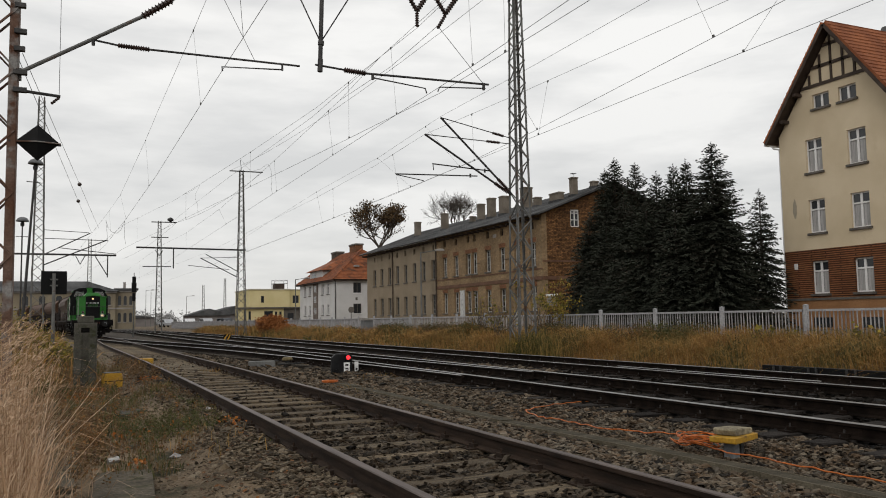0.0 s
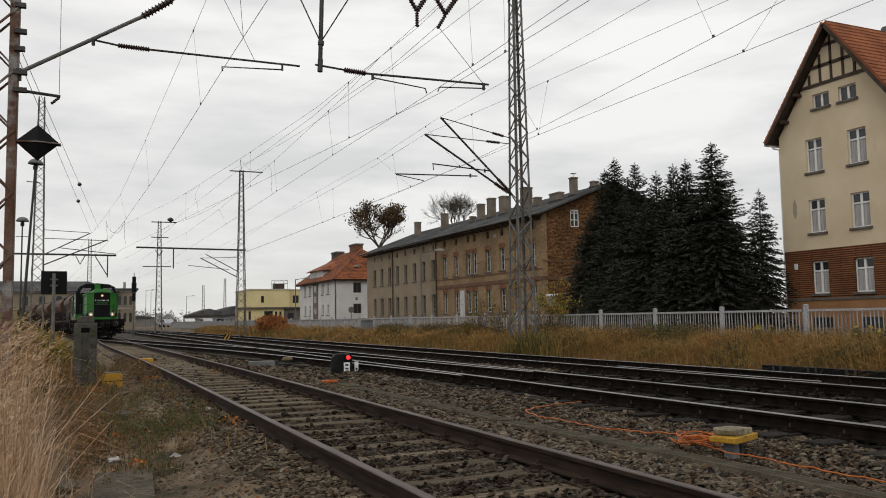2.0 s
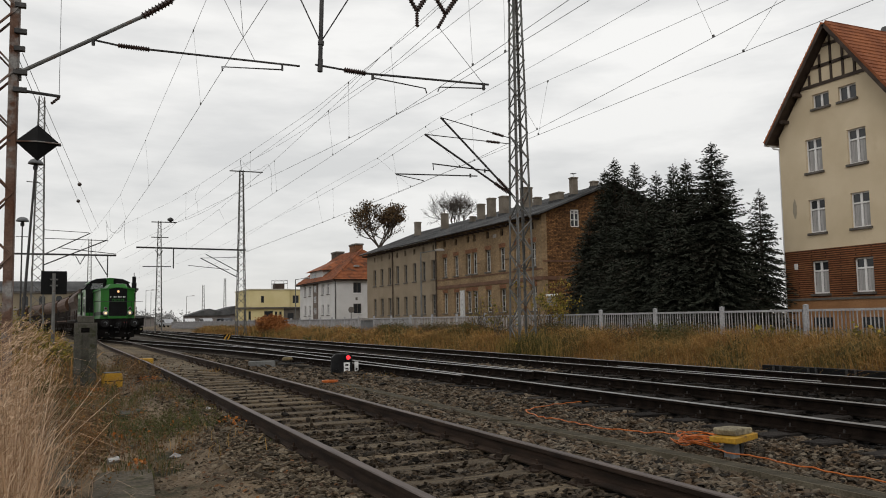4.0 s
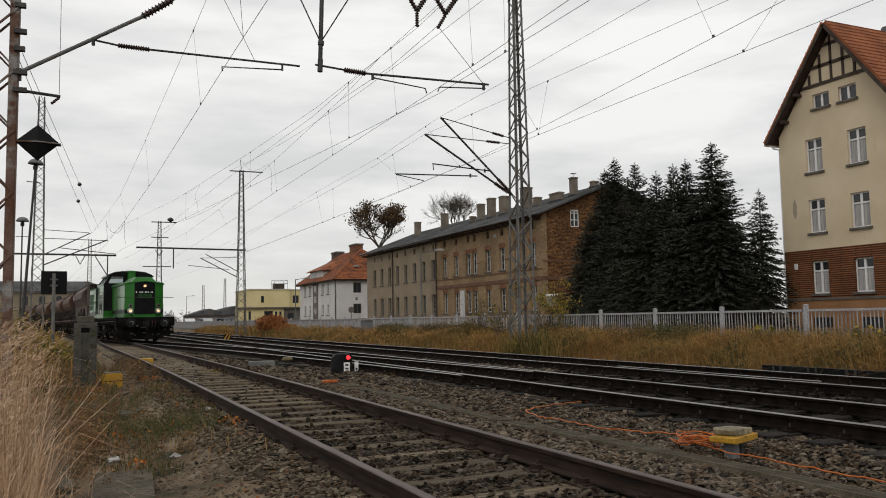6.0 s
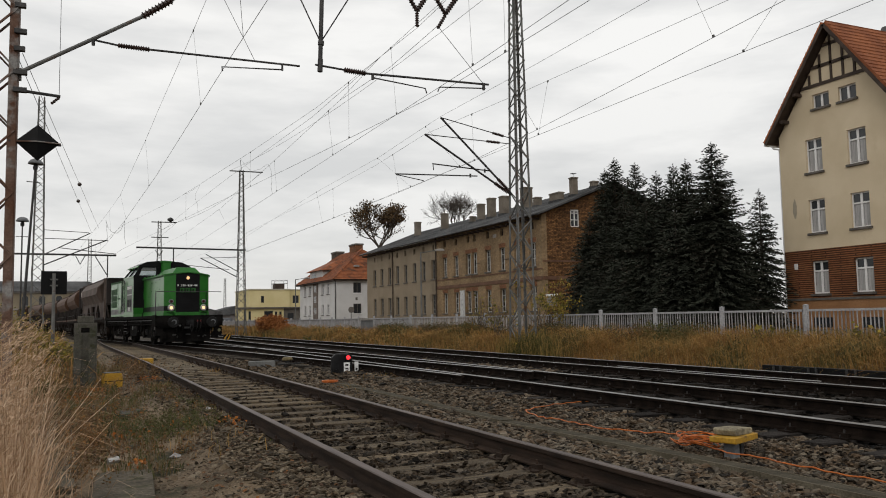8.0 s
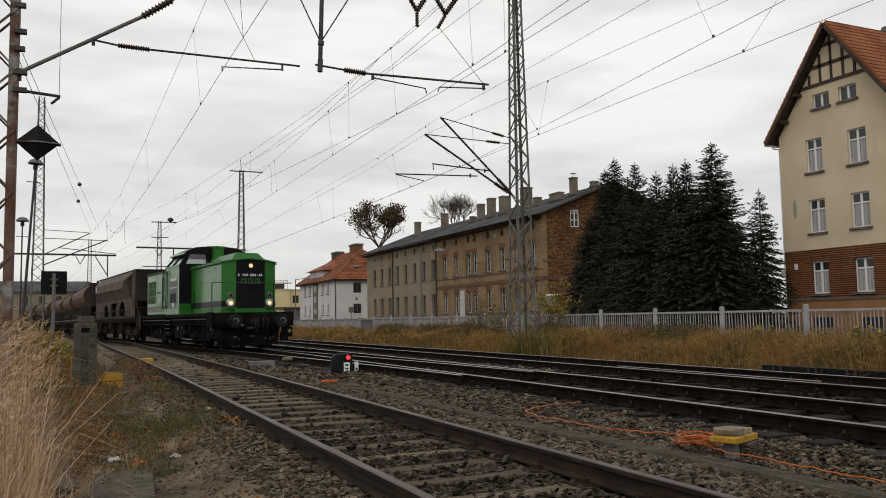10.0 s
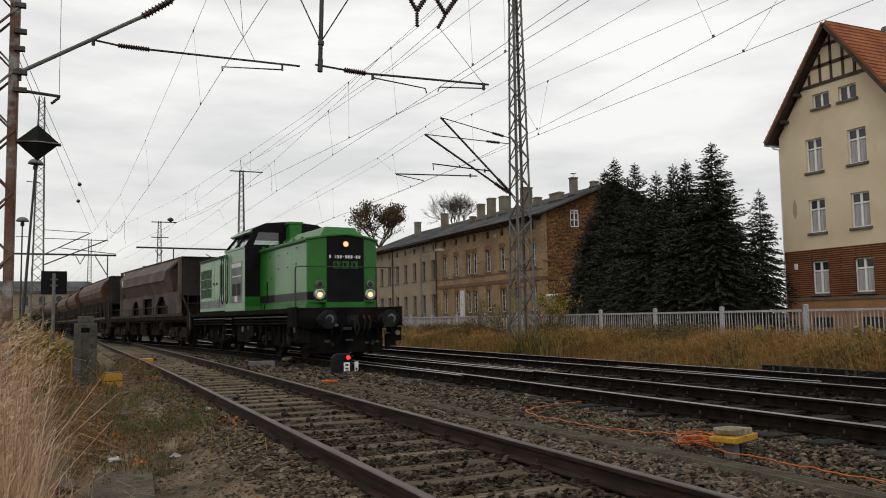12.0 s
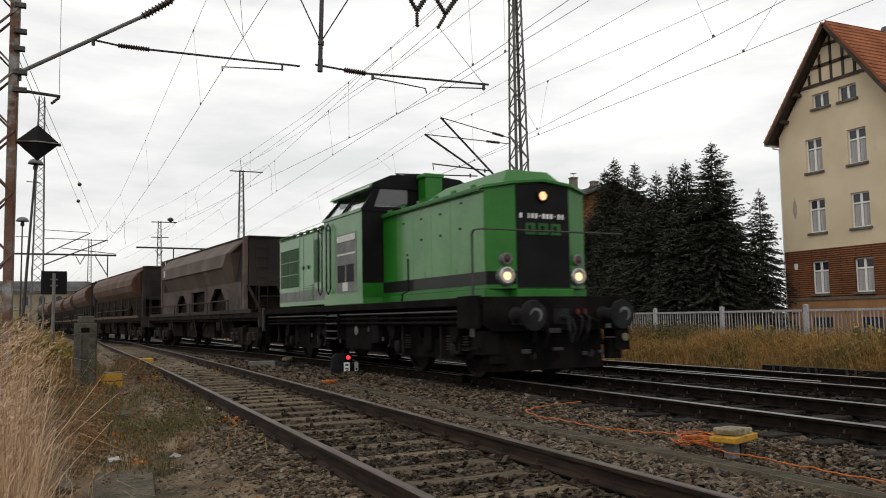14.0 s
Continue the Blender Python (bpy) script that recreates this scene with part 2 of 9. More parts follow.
def brick_mat(name, tones, mortar, width=0.25, height=0.077, rough=0.9, joint=0.011, broad=(0.8, 1.2), fine=(0.75, 1.25)):
    """Coursed brickwork for walls that stand along x or y."""
    m = bpy.data.materials.new(name)
    m.use_nodes = True
    n, l = m.node_tree.nodes, m.node_tree.links
    p = n["Principled BSDF"]
    co = n.new("ShaderNodeTexCoord")
    sx = n.new("ShaderNodeSeparateXYZ")
    l.new(co.outputs["Object"], sx.inputs[0])
    ad = n.new("ShaderNodeMath")
    ad.operation = "ADD"
    l.new(sx.outputs["X"], ad.inputs[0])
    l.new(sx.outputs["Y"], ad.inputs[1])
    cb = n.new("ShaderNodeCombineXYZ")
    l.new(ad.outputs[0], cb.inputs[0])
    l.new(sx.outputs["Z"], cb.inputs[1])
    b = n.new("ShaderNodeTexBrick")
    b.inputs["Scale"].default_value = 1.0
    b.inputs["Brick Width"].default_value, b.inputs["Row Height"].default_value = width, height
    b.inputs["Mortar Size"].default_value = joint
    b.inputs["Color1"].default_value, b.inputs["Color2"].default_value, b.inputs["Mortar"].default_value = (*tones[0], 1), (*tones[1], 1), (*mortar, 1)
    l.new(cb.outputs[0], b.inputs["Vector"])
    t = n.new("ShaderNodeTexNoise")
    t.inputs["Scale"].default_value, t.inputs["Detail"].default_value = 0.45, 6
    l.new(co.outputs["Object"], t.inputs["Vector"])
    t2 = n.new("ShaderNodeTexNoise")
    t2.inputs["Scale"].default_value, t2.inputs["Detail"].default_value = 5.0, 4
    l.new(cb.outputs[0], t2.inputs["Vector"])
    col = b.outputs["Color"]
    for src, lo, hi in ((t.outputs["Fac"], *broad), (t2.outputs["Fac"], *fine)):
        r = n.new("ShaderNodeMapRange")
        r.inputs["From Min"].default_value, r.inputs["From Max"].default_value = 0.3, 0.7
        r.inputs["To Min"].default_value, r.inputs["To Max"].default_value = lo, hi
        l.new(src, r.inputs["Value"])
        k = n.new("ShaderNodeMix")
        k.data_type, k.blend_type = "RGBA", "MULTIPLY"
        k.inputs[0].default_value = 1.0
        l.new(col, k.inputs[6])
        l.new(r.outputs["Result"], k.inputs[7])
        col = k.outputs[2]
    l.new(col, p.inputs["Base Color"])
    p.inputs["Roughness"].default_value = rough
    p.inputs["Specular IOR Level"].default_value = 0.2
    bp = n.new("ShaderNodeBump")
    bp.inputs["Strength"].default_value, bp.inputs["Distance"].default_value = 0.5, 0.01
    l.new(b.outputs["Fac"], bp.inputs["Height"])
    bp.invert = True
    l.new(bp.outputs["Normal"], p.inputs["Normal"])
    return m


def see_through(name, tint, gloss):
    """Thin clear glazing: mostly open, with a faint reflection."""
    m = bpy.data.materials.new(name)
    m.use_nodes = True
    n, l = m.node_tree.nodes, m.node_tree.links
    n.clear()
    o = n.new("ShaderNodeOutputMaterial")
    a, b, x = n.new("ShaderNodeBsdfTransparent"), n.new("ShaderNodeBsdfGlossy"), n.new("ShaderNodeMixShader")
    a.inputs["Color"].default_value = (*tint, 1)
    b.inputs["Roughness"].default_value = 0.05
    x.inputs[0].default_value = gloss
    l.new(a.outputs[0], x.inputs[1])
    l.new(b.outputs[0], x.inputs[2])
    l.new(x.outputs[0], o.inputs["Surface"])
    return m
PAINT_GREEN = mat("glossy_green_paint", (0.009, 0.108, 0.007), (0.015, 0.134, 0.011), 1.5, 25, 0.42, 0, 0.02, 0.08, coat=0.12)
# the same green, paled so the sky's sheen sits in the colour
PAINT_SHEEN = mat("sheen_paled_green_paint", (0.034, 0.155, 0.028), (0.054, 0.195, 0.044), 1.2, 18, 0.36, 0, 0.03, 0.08, coat=0.5, spots=((0.060, 0.175, 0.050), 1.6, 0.58))
PAINT_BLACK = mat("black_paint", (0.0035, 0.0035, 0.0038), (0.007, 0.007, 0.0075), 2, 25, 0.55, 0, 0.03, spec=0.12)
PAINT_GREY = mat("mid_grey_paint", (0.11, 0.115, 0.11), (0.17, 0.175, 0.17), 3, 25, 0.6, 0, 0.05)
BAND_BLACK = mat("glossy_black_band_paint", (0.004, 0.004, 0.0042), (0.009, 0.009, 0.0095), 2, 25, 0.5, 0, 0.03, coat=0.15, spec=0.2)
DARK_GRILLE = mat("dark_green_grille", (0.010, 0.055, 0.012), (0.018, 0.08, 0.02), 3, 25, 0.6, 0, 0.05)
UNDERFRAME = mat("grimy_black_underframe", (0.0042, 0.0039, 0.0037), (0.0105, 0.0094, 0.0087), 3, 30, 0.9, 0.0, 0.2, spec=0.05)
WAGON_GRIME = mat("brown_dusty_running_gear", (0.009, 0.0072, 0.006), (0.026, 0.020, 0.0165), 2.5, 30, 0.9, 0.0, 0.2, spec=0.05)
GREASE_GREY = mat("greasy_grey_steel", (0.035, 0.034, 0.033), (0.070, 0.066, 0.064), 3, 30, 0.5, 0.5, 0.1)
WHEEL_STEEL = mat("brown_wheel_steel", (0.009, 0.0075, 0.0065), (0.020, 0.0165, 0.014), 3, 30, 0.8, 0.2, 0.1, spec=0.15)
BUFFER_STEEL = mat("dull_grey_buffer_steel", (0.010, 0.0098, 0.0098), (0.022, 0.0215, 0.0215), 3, 30, 0.7, 0.1, 0.1, spec=0.08)
WEAR_STEEL = mat("bare_worn_steel", (0.10, 0.105, 0.11), (0.18, 0.185, 0.19), 6, 40, 0.45, 0.3, 0.05)
CHROME = mat("lamp_ring_metal", (0.32, 0.32, 0.31), (0.42, 0.42, 0.41), 3, 30, 0.3, 0.8, 0)
CAB_FRONT_GLASS = see_through("cab_front_glass", (0.55, 0.60, 0.60), 0.12)
CAB_GLASS = see_through("cab_window_glass", (0.72, 0.76, 0.76), 0.5)
LAMP_WARM = glow("lit_warm_headlamp", (1.0, 0.66, 0.34), 1.0)
LAMP_UPPER = glow("lit_upper_headlamp", (1.0, 0.55, 0.26), 0.8)
LAMP_RED_OFF = glass("unlit_red_lens", (0.034, 0.004, 0.005), 0.25)
WHITE_PAINT = mat("white_marking_paint", (0.66, 0.66, 0.65), (0.76, 0.76, 0.75), 6, 30, 0.6, 0, 0.02)
HOPPER = mat("dusty_brown_hopper_paint", (0.068, 0.049, 0.040), (0.102, 0.075, 0.062), 0.9, 14, 0.72, 0, 0.08, 0.15, spots=((0.125, 0.098, 0.083), 1.1, 0.57))
HOPPER_RUST = mat("rust_brown_hopper_paint", (0.060, 0.030, 0.018), (0.098, 0.053, 0.033), 0.8, 14, 0.7, 0, 0.08, 0.15, spots=((0.115, 0.082, 0.065), 0.9, 0.58))
HOPPER_BAY = mat("dusty_bay_paint", (0.052, 0.037, 0.030), (0.085, 0.062, 0.052), 1.1, 16, 0.8, 0, 0.1, 0.2, spots=((0.030, 0.022, 0.018), 1.6, 0.56))
HOPPER_DARK = mat("dark_brown_hopper_steel", (0.012, 0.009, 0.008), (0.026, 0.020, 0.017), 1.2, 20, 0.8, 0, 0.1, 0.15)


def wheel_mesh(r):
    g = Geo()
    for s in (-1, 1):
        prof = [(0.10, 0.62), (r * 0.35, 0.66), (r * 0.45, 0.70), (r * 0.80, 0.69), (r * 0.86, 0.68), (r + 0.028, 0.685), (r + 0.028, 0.715), (r + 0.002, 0.725), (r, 0.82), (r * 0.86, 0.82), (r * 0.82, 0.765), (r * 0.42, 0.765), (r * 0.3, 0.82), (0.06, 0.83)]
        g.lathe([(a, s * b) for a, b in prof], 20, axis="x")
        for k in range(6):
            a = k * math.pi / 3
            g.tube((s * 0.745, math.cos(a) * r * 0.6, math.sin(a) * r * 0.6), (s * 0.775, math.cos(a) * r * 0.6, math.sin(a) * r * 0.6), 0.055, 6)
    g.tube((-0.72, 0, 0), (0.72, 0, 0), 0.085, 8)
    return g.mesh("wheelset", WHEEL_STEEL)


def wheelset(me, parent, y, r):
    ob = new("wheelset", me)
    ob.parent = parent
    ob.location = (0, y, r)
    return ob


def buffers(parent, y, sign):
    for x in (-0.875, 0.875):
        g = Geo()
        g.lathe([(0.02, sign * 0.0), (0.14, 0.0), (0.14, sign * 0.05), (0.105, sign * 0.07), (0.105, sign * 0.30), (0.085, sign * 0.31), (0.085, sign * 0.47), (0.22, sign * 0.49), (0.245, sign * 0.51), (0.235, sign * 0.545), (0.02, sign * 0.56)], 16, (x, y, 1.05), "y")
        part("buffer", g, BUFFER_STEEL, parent, smooth=False)
        w, arc = Geo(), []
        for k in range(17):
            a = math.radians(-70 + 15.5 * k)
            inner = 0.108 - 0.046 * math.sin(math.pi * k / 16) ** 0.6
            arc.append([(x + sign * -0.03 + r_ * math.cos(a) * -sign, y + sign * d_, 1.06 + r_ * math.sin(a)) for r_, d_ in ((0.112, 0.548), (0.112, 0.566), (inner, 0.567), (inner, 0.548))])
        w.add([p for row in arc for p in row], [(4 * k + j, 4 * k + (j + 1) % 4, 4 * k + 4 + (j + 1) % 4, 4 * k + 4 + j) for k in range(16) for j in range(4)] + [(0, 1, 2, 3), (67, 66, 65, 64)])
        part("buffer_wear_mark", w, WEAR_STEEL, parent, "bare greasy steel wear mark")


def coupling(parent, y, sign):
    g = Geo()
    g.tube((0, y, 1.02), (0, y + sign * 0.30, 0.98), 0.045, 8)
    g.path([(-0.03, y + sign * 0.28, 1.0), (-0.06, y + sign * 0.34, 0.8), (0, y + sign * 0.30, 0.62), (0.06, y + sign * 0.34, 0.8), (0.03, y + sign * 0.28, 1.0)], 0.028, 6)
    g.box(-0.16, 0.16, y - 0.02, y + sign * 0.06, 0.90, 1.16)
    part("screw_coupling", g, BUFFER_STEEL, parent)
    for x in (-0.42, 0.36):
        h = Geo().path([(x, y, 0.95), (x, y + sign * 0.14, 0.92), (x + 0.02, y + sign * 0.20, 0.72), (x + 0.06, y + sign * 0.12, 0.52)], 0.03, 6)
        part("brake_hose", h, UNDERFRAME, parent)


def bogie(parent, y, r, wb, springs=True, out=1.02, grime=UNDERFRAME):
    for s in (-1, 1):
        g = Geo()
        x0, x1 = sorted((s * out, s * (out + 0.13)))
        g.prism([(y - wb / 2 - 0.52, r + 0.1), (y - wb / 2 - 0.40, r - 0.18), (y + wb / 2 + 0.40, r - 0.18), (y + wb / 2 + 0.52, r + 0.1), (y + wb / 2 + 0.48, r + 0.36), (y + 0.5, r + 0.38), (y + 0.35, r + 0.16), (y - 0.35, r + 0.16), (y - 0.5, r + 0.38), (y - wb / 2 - 0.48, r + 0.36)], "x", x0, x1)
        g.box(min(s * 0.7, s * 1.2), max(s * 0.7, s * 1.2), y - 0.14, y + 0.14, r - 0.05, r + 0.40)
        for a in (-wb / 2, wb / 2):
            g.tube((s * (out - 0.05), y + a, r), (s * (out + 0.24), y + a, r), 0.15, 10)
            for d in (-0.6, 0.6):
                g.box(min(s * 0.74, s * 0.82), max(s * 0.74, s * 0.82), y + a + d * (r + 0.06) - 0.05, y + a + d * (r + 0.06) + 0.05, r - 0.2, r + 0.25)
        part("bogie_frame", g, grime, parent)
    if springs:
        for s in (-1, 1):
            for a in (-wb / 2 - 0.28, -wb / 2 + 0.28, wb / 2 - 0.28, wb / 2 + 0.28):
                c = Geo()
                for k in range(6):
                    z = r + 0.20 - k * 0.045
                    c.lathe([(0.05, z), (0.088, z + 0.006), (0.088, z + 0.022), (0.05, z + 0.028)], 10, (s * (out + 0.15), y + a, 0))
                part("suspension_spring", c, GREASE_GREY, parent)


def locomotive():
    lo = thing("diesel_locomotive", "green and black diesel locomotive with lit headlamps on the rails", "locomotive")
    # frame and deck
    g = Geo()
    g.box(-1.50, 1.50, -6.55, 6.0, 1.22, 1.36)
    g.box(-1.18, 1.18, -6.4, 5.85, 0.95, 1.23)
    part("main_frame", g, UNDERFRAME, lo, bevel=0.015)
    for y0, y1, s in ((6.0, 6.06, 1), (-6.61, -6.55, -1)):
        part("buffer_beam", Geo().prism([(-1.46, 1.36), (-1.46, 0.90), (-1.30, 0.80), (1.30, 0.80), (1.46, 0.90), (1.46, 1.36)], "y", y0, y1), UNDERFRAME, lo, bevel=0.01)
    for y in (6.04, -6.59):
        buffers(lo, y, 1 if y > 0 else -1)
        coupling(lo, y, 1 if y > 0 else -1)
    for s in (-1, 1):
        part("rail_guard", Geo().box(s * 0.74 - 0.04, s * 0.74 + 0.04, 5.5, 5.6, 0.1, 1.0), UNDERFRAME, lo)
        part("corner_step_plate", Geo().box(s * 1.50 - 0.03, s * 1.50 + 0.03, 5.30, 5.98, 0.86, 1.38), UNDERFRAME, lo)
        part("corner_step", Geo().box(s * 1.42 - 0.10, s * 1.42 + 0.10, 5.35, 5.95, 0.52, 0.56), UNDERFRAME, lo)
        part("step_bracket", Geo().box(s * 1.18 - 0.14, s * 1.18 + 0.14, 5.84, 5.98, 0.30, 0.62), UNDERFRAME, lo)
    part("snow_plough", Geo().prism([(5.55, 0.16), (5.90, 0.16), (5.84, 0.80), (5.55, 0.80)], "x", -0.98, 1.22), UNDERFRAME, lo, bevel=0.01)
    # dark box added under the frame to close bright see-through gaps
    part("belly_tank", Geo().box(-0.66, 0.66, -5.6, 5.3, 0.55, 0.97), UNDERFRAME, lo, bevel=0.02)
    for s in (-1, 1):
        part("step_box", Geo().box(s * 1.32 - 0.16, s * 1.32 + 0.16, 5.70, 6.02, 0.44, 0.82), UNDERFRAME, lo, bevel=0.01)
        part("end_hose", Geo().path([(s * 0.62, 6.07, 0.98), (s * 0.64, 6.25, 0.92), (s * 0.66, 6.27, 0.62), (s * 0.60, 6.12, 0.44)], 0.032, 6), UNDERFRAME, lo)
        part("hose_coupling", Geo().tube((s * 0.60, 6.13, 0.46), (s * 0.57, 6.08, 0.36), 0.035, 8), GREASE_GREY, lo)
    for x, z in ((-0.98, 0.86), (0.45, 0.90)):
        part("number_plate_mark", Geo().box(x - 0.05, x + 0.05, 6.06, 6.075, z - 0.035, z + 0.035), PAINT_GREY, lo, "small light plate with unreadable marks")
    part("warning_disc", Geo().lathe([(0.01, 6.022), (0.07, 6.062), (0.07, 6.075), (0.01, 6.075)], 14, (-1.34, 0, 0.66), "y"), mat("yellowed_disc", (0.16, 0.14, 0.08), (0.22, 0.20, 0.12), 5, 30), lo)
    grimy_red = mat("grimy_red_paint", (0.07, 0.012, 0.012), (0.11, 0.02, 0.018), 6, 30, 0.7)
    for x in (-0.475, -0.33):
        part("red_valve_handle", Geo().box(x - 0.022, x + 0.022, 6.06, 6.12, 1.06, 1.15), grimy_red, lo, bevel=0.008)
    # front bonnet: side walls, cut corners, pitched roof
    w, zc = 1.02, 1.50
    b = Geo().box(-w, w, 1.15, 5.0, zc, 3.20)
    b.prism([(-w, 5.0), (w, 5.0), (w, 5.42), (0.56, 5.62), (-0.56, 5.62), (-w, 5.42)], "z", zc, 3.20)
    body = part("front_bonnet", b, PAINT_GREEN, lo, bevel=0.012)
    # low pitched roof with a lip that follows the cut corners of the nose
    r = Geo()
    rows = [[(-1.07, y, 3.20), (-0.58, y, 3.27), (0, y, 3.33), (0.58, y, 3.27), (1.07, y, 3.20)] for y in (1.15, 5.44)] + [[(-1.05, 5.46, 3.20), (-0.60, 5.67, 3.27), (0, 5.69, 3.33), (0.60, 5.67, 3.27), (1.05, 5.46, 3.20)]]
    vs = [p for row in rows for p in row] + [(x, y, z + 0.055) for row in rows for x, y, z in row]
    fs = []
    for j in range(2):
        for k in range(4):
            q = [j * 5 + k, j * 5 + k + 1, j * 5 + k + 6, j * 5 + k + 5]
            fs += [tuple(q), tuple(15 + a for a in q)]
    rim = [0, 1, 2, 3, 4, 9, 14, 13, 12, 11, 10, 5]
    fs += [(a, b_, 15 + b_, 15 + a) for a, b_ in zip(rim, rim[1:] + rim[:1])]
    r.add(vs, fs)
    part("bonnet_roof", r, PAINT_GREEN, body, bevel=0.008)
    part("roof_casing", Geo().add([(-0.66, 2.2, 3.33), (0.66, 2.2, 3.33), (0.66, 5.42, 3.31), (-0.66, 5.42, 3.31), (-0.42, 2.9, 3.60), (0.42, 2.9, 3.60), (0.42, 5.20, 3.60), (-0.42, 5.20, 3.60)], [(0, 1, 5, 4), (1, 2, 6, 5), (2, 3, 7, 6), (3, 0, 4, 7), (4, 5, 6, 7), (3, 2, 1, 0)]), PAINT_GREEN, body, bevel=0.012)
    part("front_panel", Geo().prism([(-0.545, 1.52), (0.545, 1.52), (0.545, 3.262), (0.0, 3.325), (-0.545, 3.262)], "y", 5.60, 5.626), PAINT_BLACK, body, "black front panel between green corners")
    rise = [(-w, 5.0, 3.205), (-w, 5.42, 3.205), (-0.56, 5.62, 3.272), (0, 5.62, 3.335), (0.56, 5.62, 3.272), (w, 5.42, 3.205), (w, 5.0, 3.205)]
    part("nose_filler", Geo().add([(x, y, 3.19) for x, y, z in rise] + rise, [(k, k + 1, k + 8, k + 7) for k in range(6)] + [tuple(range(7))]), PAINT_GREEN, body)
    for s in (-1, 1):
        part("roof_pipe", Geo().tube((s * 1.08, 1.25, 3.175), (s * 1.08, 5.36, 3.175), 0.022, 6), DARK_GRILLE, body)
        for k in range(6):
            part("grab_lug", Geo().box(s * 1.04 - 0.03, s * 1.04 + 0.03, 1.5 + k * 0.7, 1.62 + k * 0.7, 3.245, 3.31), PAINT_GREEN, body, bevel=0.01)
    for s in (-1, 1):
        # thin panel whose paler green paints in the reflected sky
        part("pale_side_panel", Geo().box(min(s * w, s * (w + 0.006)), max(s * w, s * (w + 0.006)), 1.86, 5.38, 1.80, 3.19), PAINT_SHEEN, body, "glossy green side doors, paled for the sky's sheen")
        part("black_band", Geo().box(min(s * w, s * (w + 0.008)), max(s * w, s * (w + 0.008)), 1.16, 2.62, 1.58, 1.80), PAINT_BLACK, body)
        part("black_band", Geo().box(min(s * w, s * (w + 0.008)), max(s * w, s * (w + 0.008)), 2.62, 5.415, 1.58, 1.80), BAND_BLACK, body, "glossy black band under the side doors")
        e0, e1 = Vector((s * w, 5.42, 0)), Vector((s * 0.56, 5.62, 0))
        nn = Vector((s * 0.2, 0.46, 0)).normalized() * 0.008
        part("black_band", Geo().add([e + n_ + Vector((0, 0, z)) for z in (1.58, 1.80) for e, n_ in ((e0, Vector()), (e1, Vector()), (e1, nn), (e0, nn))], [(0, 1, 2, 3), (4, 5, 6, 7), (0, 1, 5, 4), (1, 2, 6, 5), (2, 3, 7, 6), (3, 0, 4, 7)]), PAINT_BLACK, body)
        for y in (2.64, 3.42, 4.20):
            part("door_seam", Geo().box(min(s * (w + 0.002), s * (w + 0.0075)), max(s * (w + 0.002), s * (w + 0.0075)), y - 0.003, y + 0.003, 1.81, 3.18), PAINT_GREEN, body)
        for y, z in ((2.2, 2.95), (2.35, 2.30), (3.0, 2.55), (3.0, 2.95), (3.8, 2.55), (3.8, 2.95), (4.55, 2.6), (4.6, 3.05)):
            part("door_latch", Geo().box(min(s * w, s * (w + 0.025)), max(s * w, s * (w + 0.025)), y - 0.025, y + 0.025, z - 0.018, z + 0.018), DARK_GRILLE, body)
        for y, z in ((4.35, 1.81), (3.1, 1.83)):
            part("label_plate", Geo().box(min(s * w, s * (w + 0.012)), max(s * w, s * (w + 0.012)), y - 0.05, y + 0.05, z, z + 0.09), PAINT_SHEEN, body)
    g = Geo().box(-1.03, 1.03, 5.30, 5.44, 1.36, 1.50).box(-1.05, 1.05, 1.15, 5.40, 1.36, 1.50).box(-0.58, 0.58, 5.40, 5.66, 1.36, 1.50)
    part("green_plinth", g, PAINT_GREEN, body, bevel=0.01)
    # lamps
    for x in (-0.735, 0.735):
        y = 5.56
        g = Geo().lathe([(0.02, y - 0.1), (0.155, y - 0.1), (0.155, y + 0.06), (0.125, y + 0.075), (0.115, y + 0.05), (0.02, y + 0.045)], 20, (x, 0, 1.715), "y")
        h = part("headlamp", g, CHROME, lo, "lit round headlamp in a metal ring")
        part("lamp_glass", Geo().lathe([(0.005, y + 0.047), (0.070, y + 0.052), (0.070, y + 0.06), (0.005, y + 0.068)], 16, (x, 0, 1.715), "y"), LAMP_WARM, h)
        g = Geo().lathe([(0.02, y - 0.1), (0.10, y - 0.1), (0.10, y + 0.06), (0.075, y + 0.07), (0.07, y + 0.05), (0.02, y + 0.045)], 16, (x, 0, 2.005), "y")
        h = part("tail_lamp", g, PAINT_GREY, lo, "unlit red tail lamp")
        part("lamp_glass", Geo().lathe([(0.005, y + 0.047), (0.068, y + 0.05), (0.068, y + 0.058), (0.005, y + 0.064)], 14, (x, 0, 2.005), "y"), LAMP_RED_OFF, h)
    g = Geo().lathe([(0.02, 5.58), (0.12, 5.58), (0.12, 5.66), (0.10, 5.67), (0.095, 5.65), (0.02, 5.645)], 18, (0, 0, 3.09), "y")
    h = part("headlamp", g, PAINT_BLACK, lo, "lit upper headlamp")
    part("lamp_glass", Geo().lathe([(0.005, 5.646), (0.075, 5.65), (0.075, 5.657), (0.005, 5.664)], 16, (0, 0, 3.09), "y"), LAMP_UPPER, h)
    # plain bars stand for the running number, a plain block row for the company mark
    for k, wd in enumerate((0.045, 0.0, 0.02, 0.045, 0.045, 0.03, 0.045, 0.045, 0.045, 0.03, 0.045, 0.045)):
        if wd:
            u = 0.45 - k * 0.078
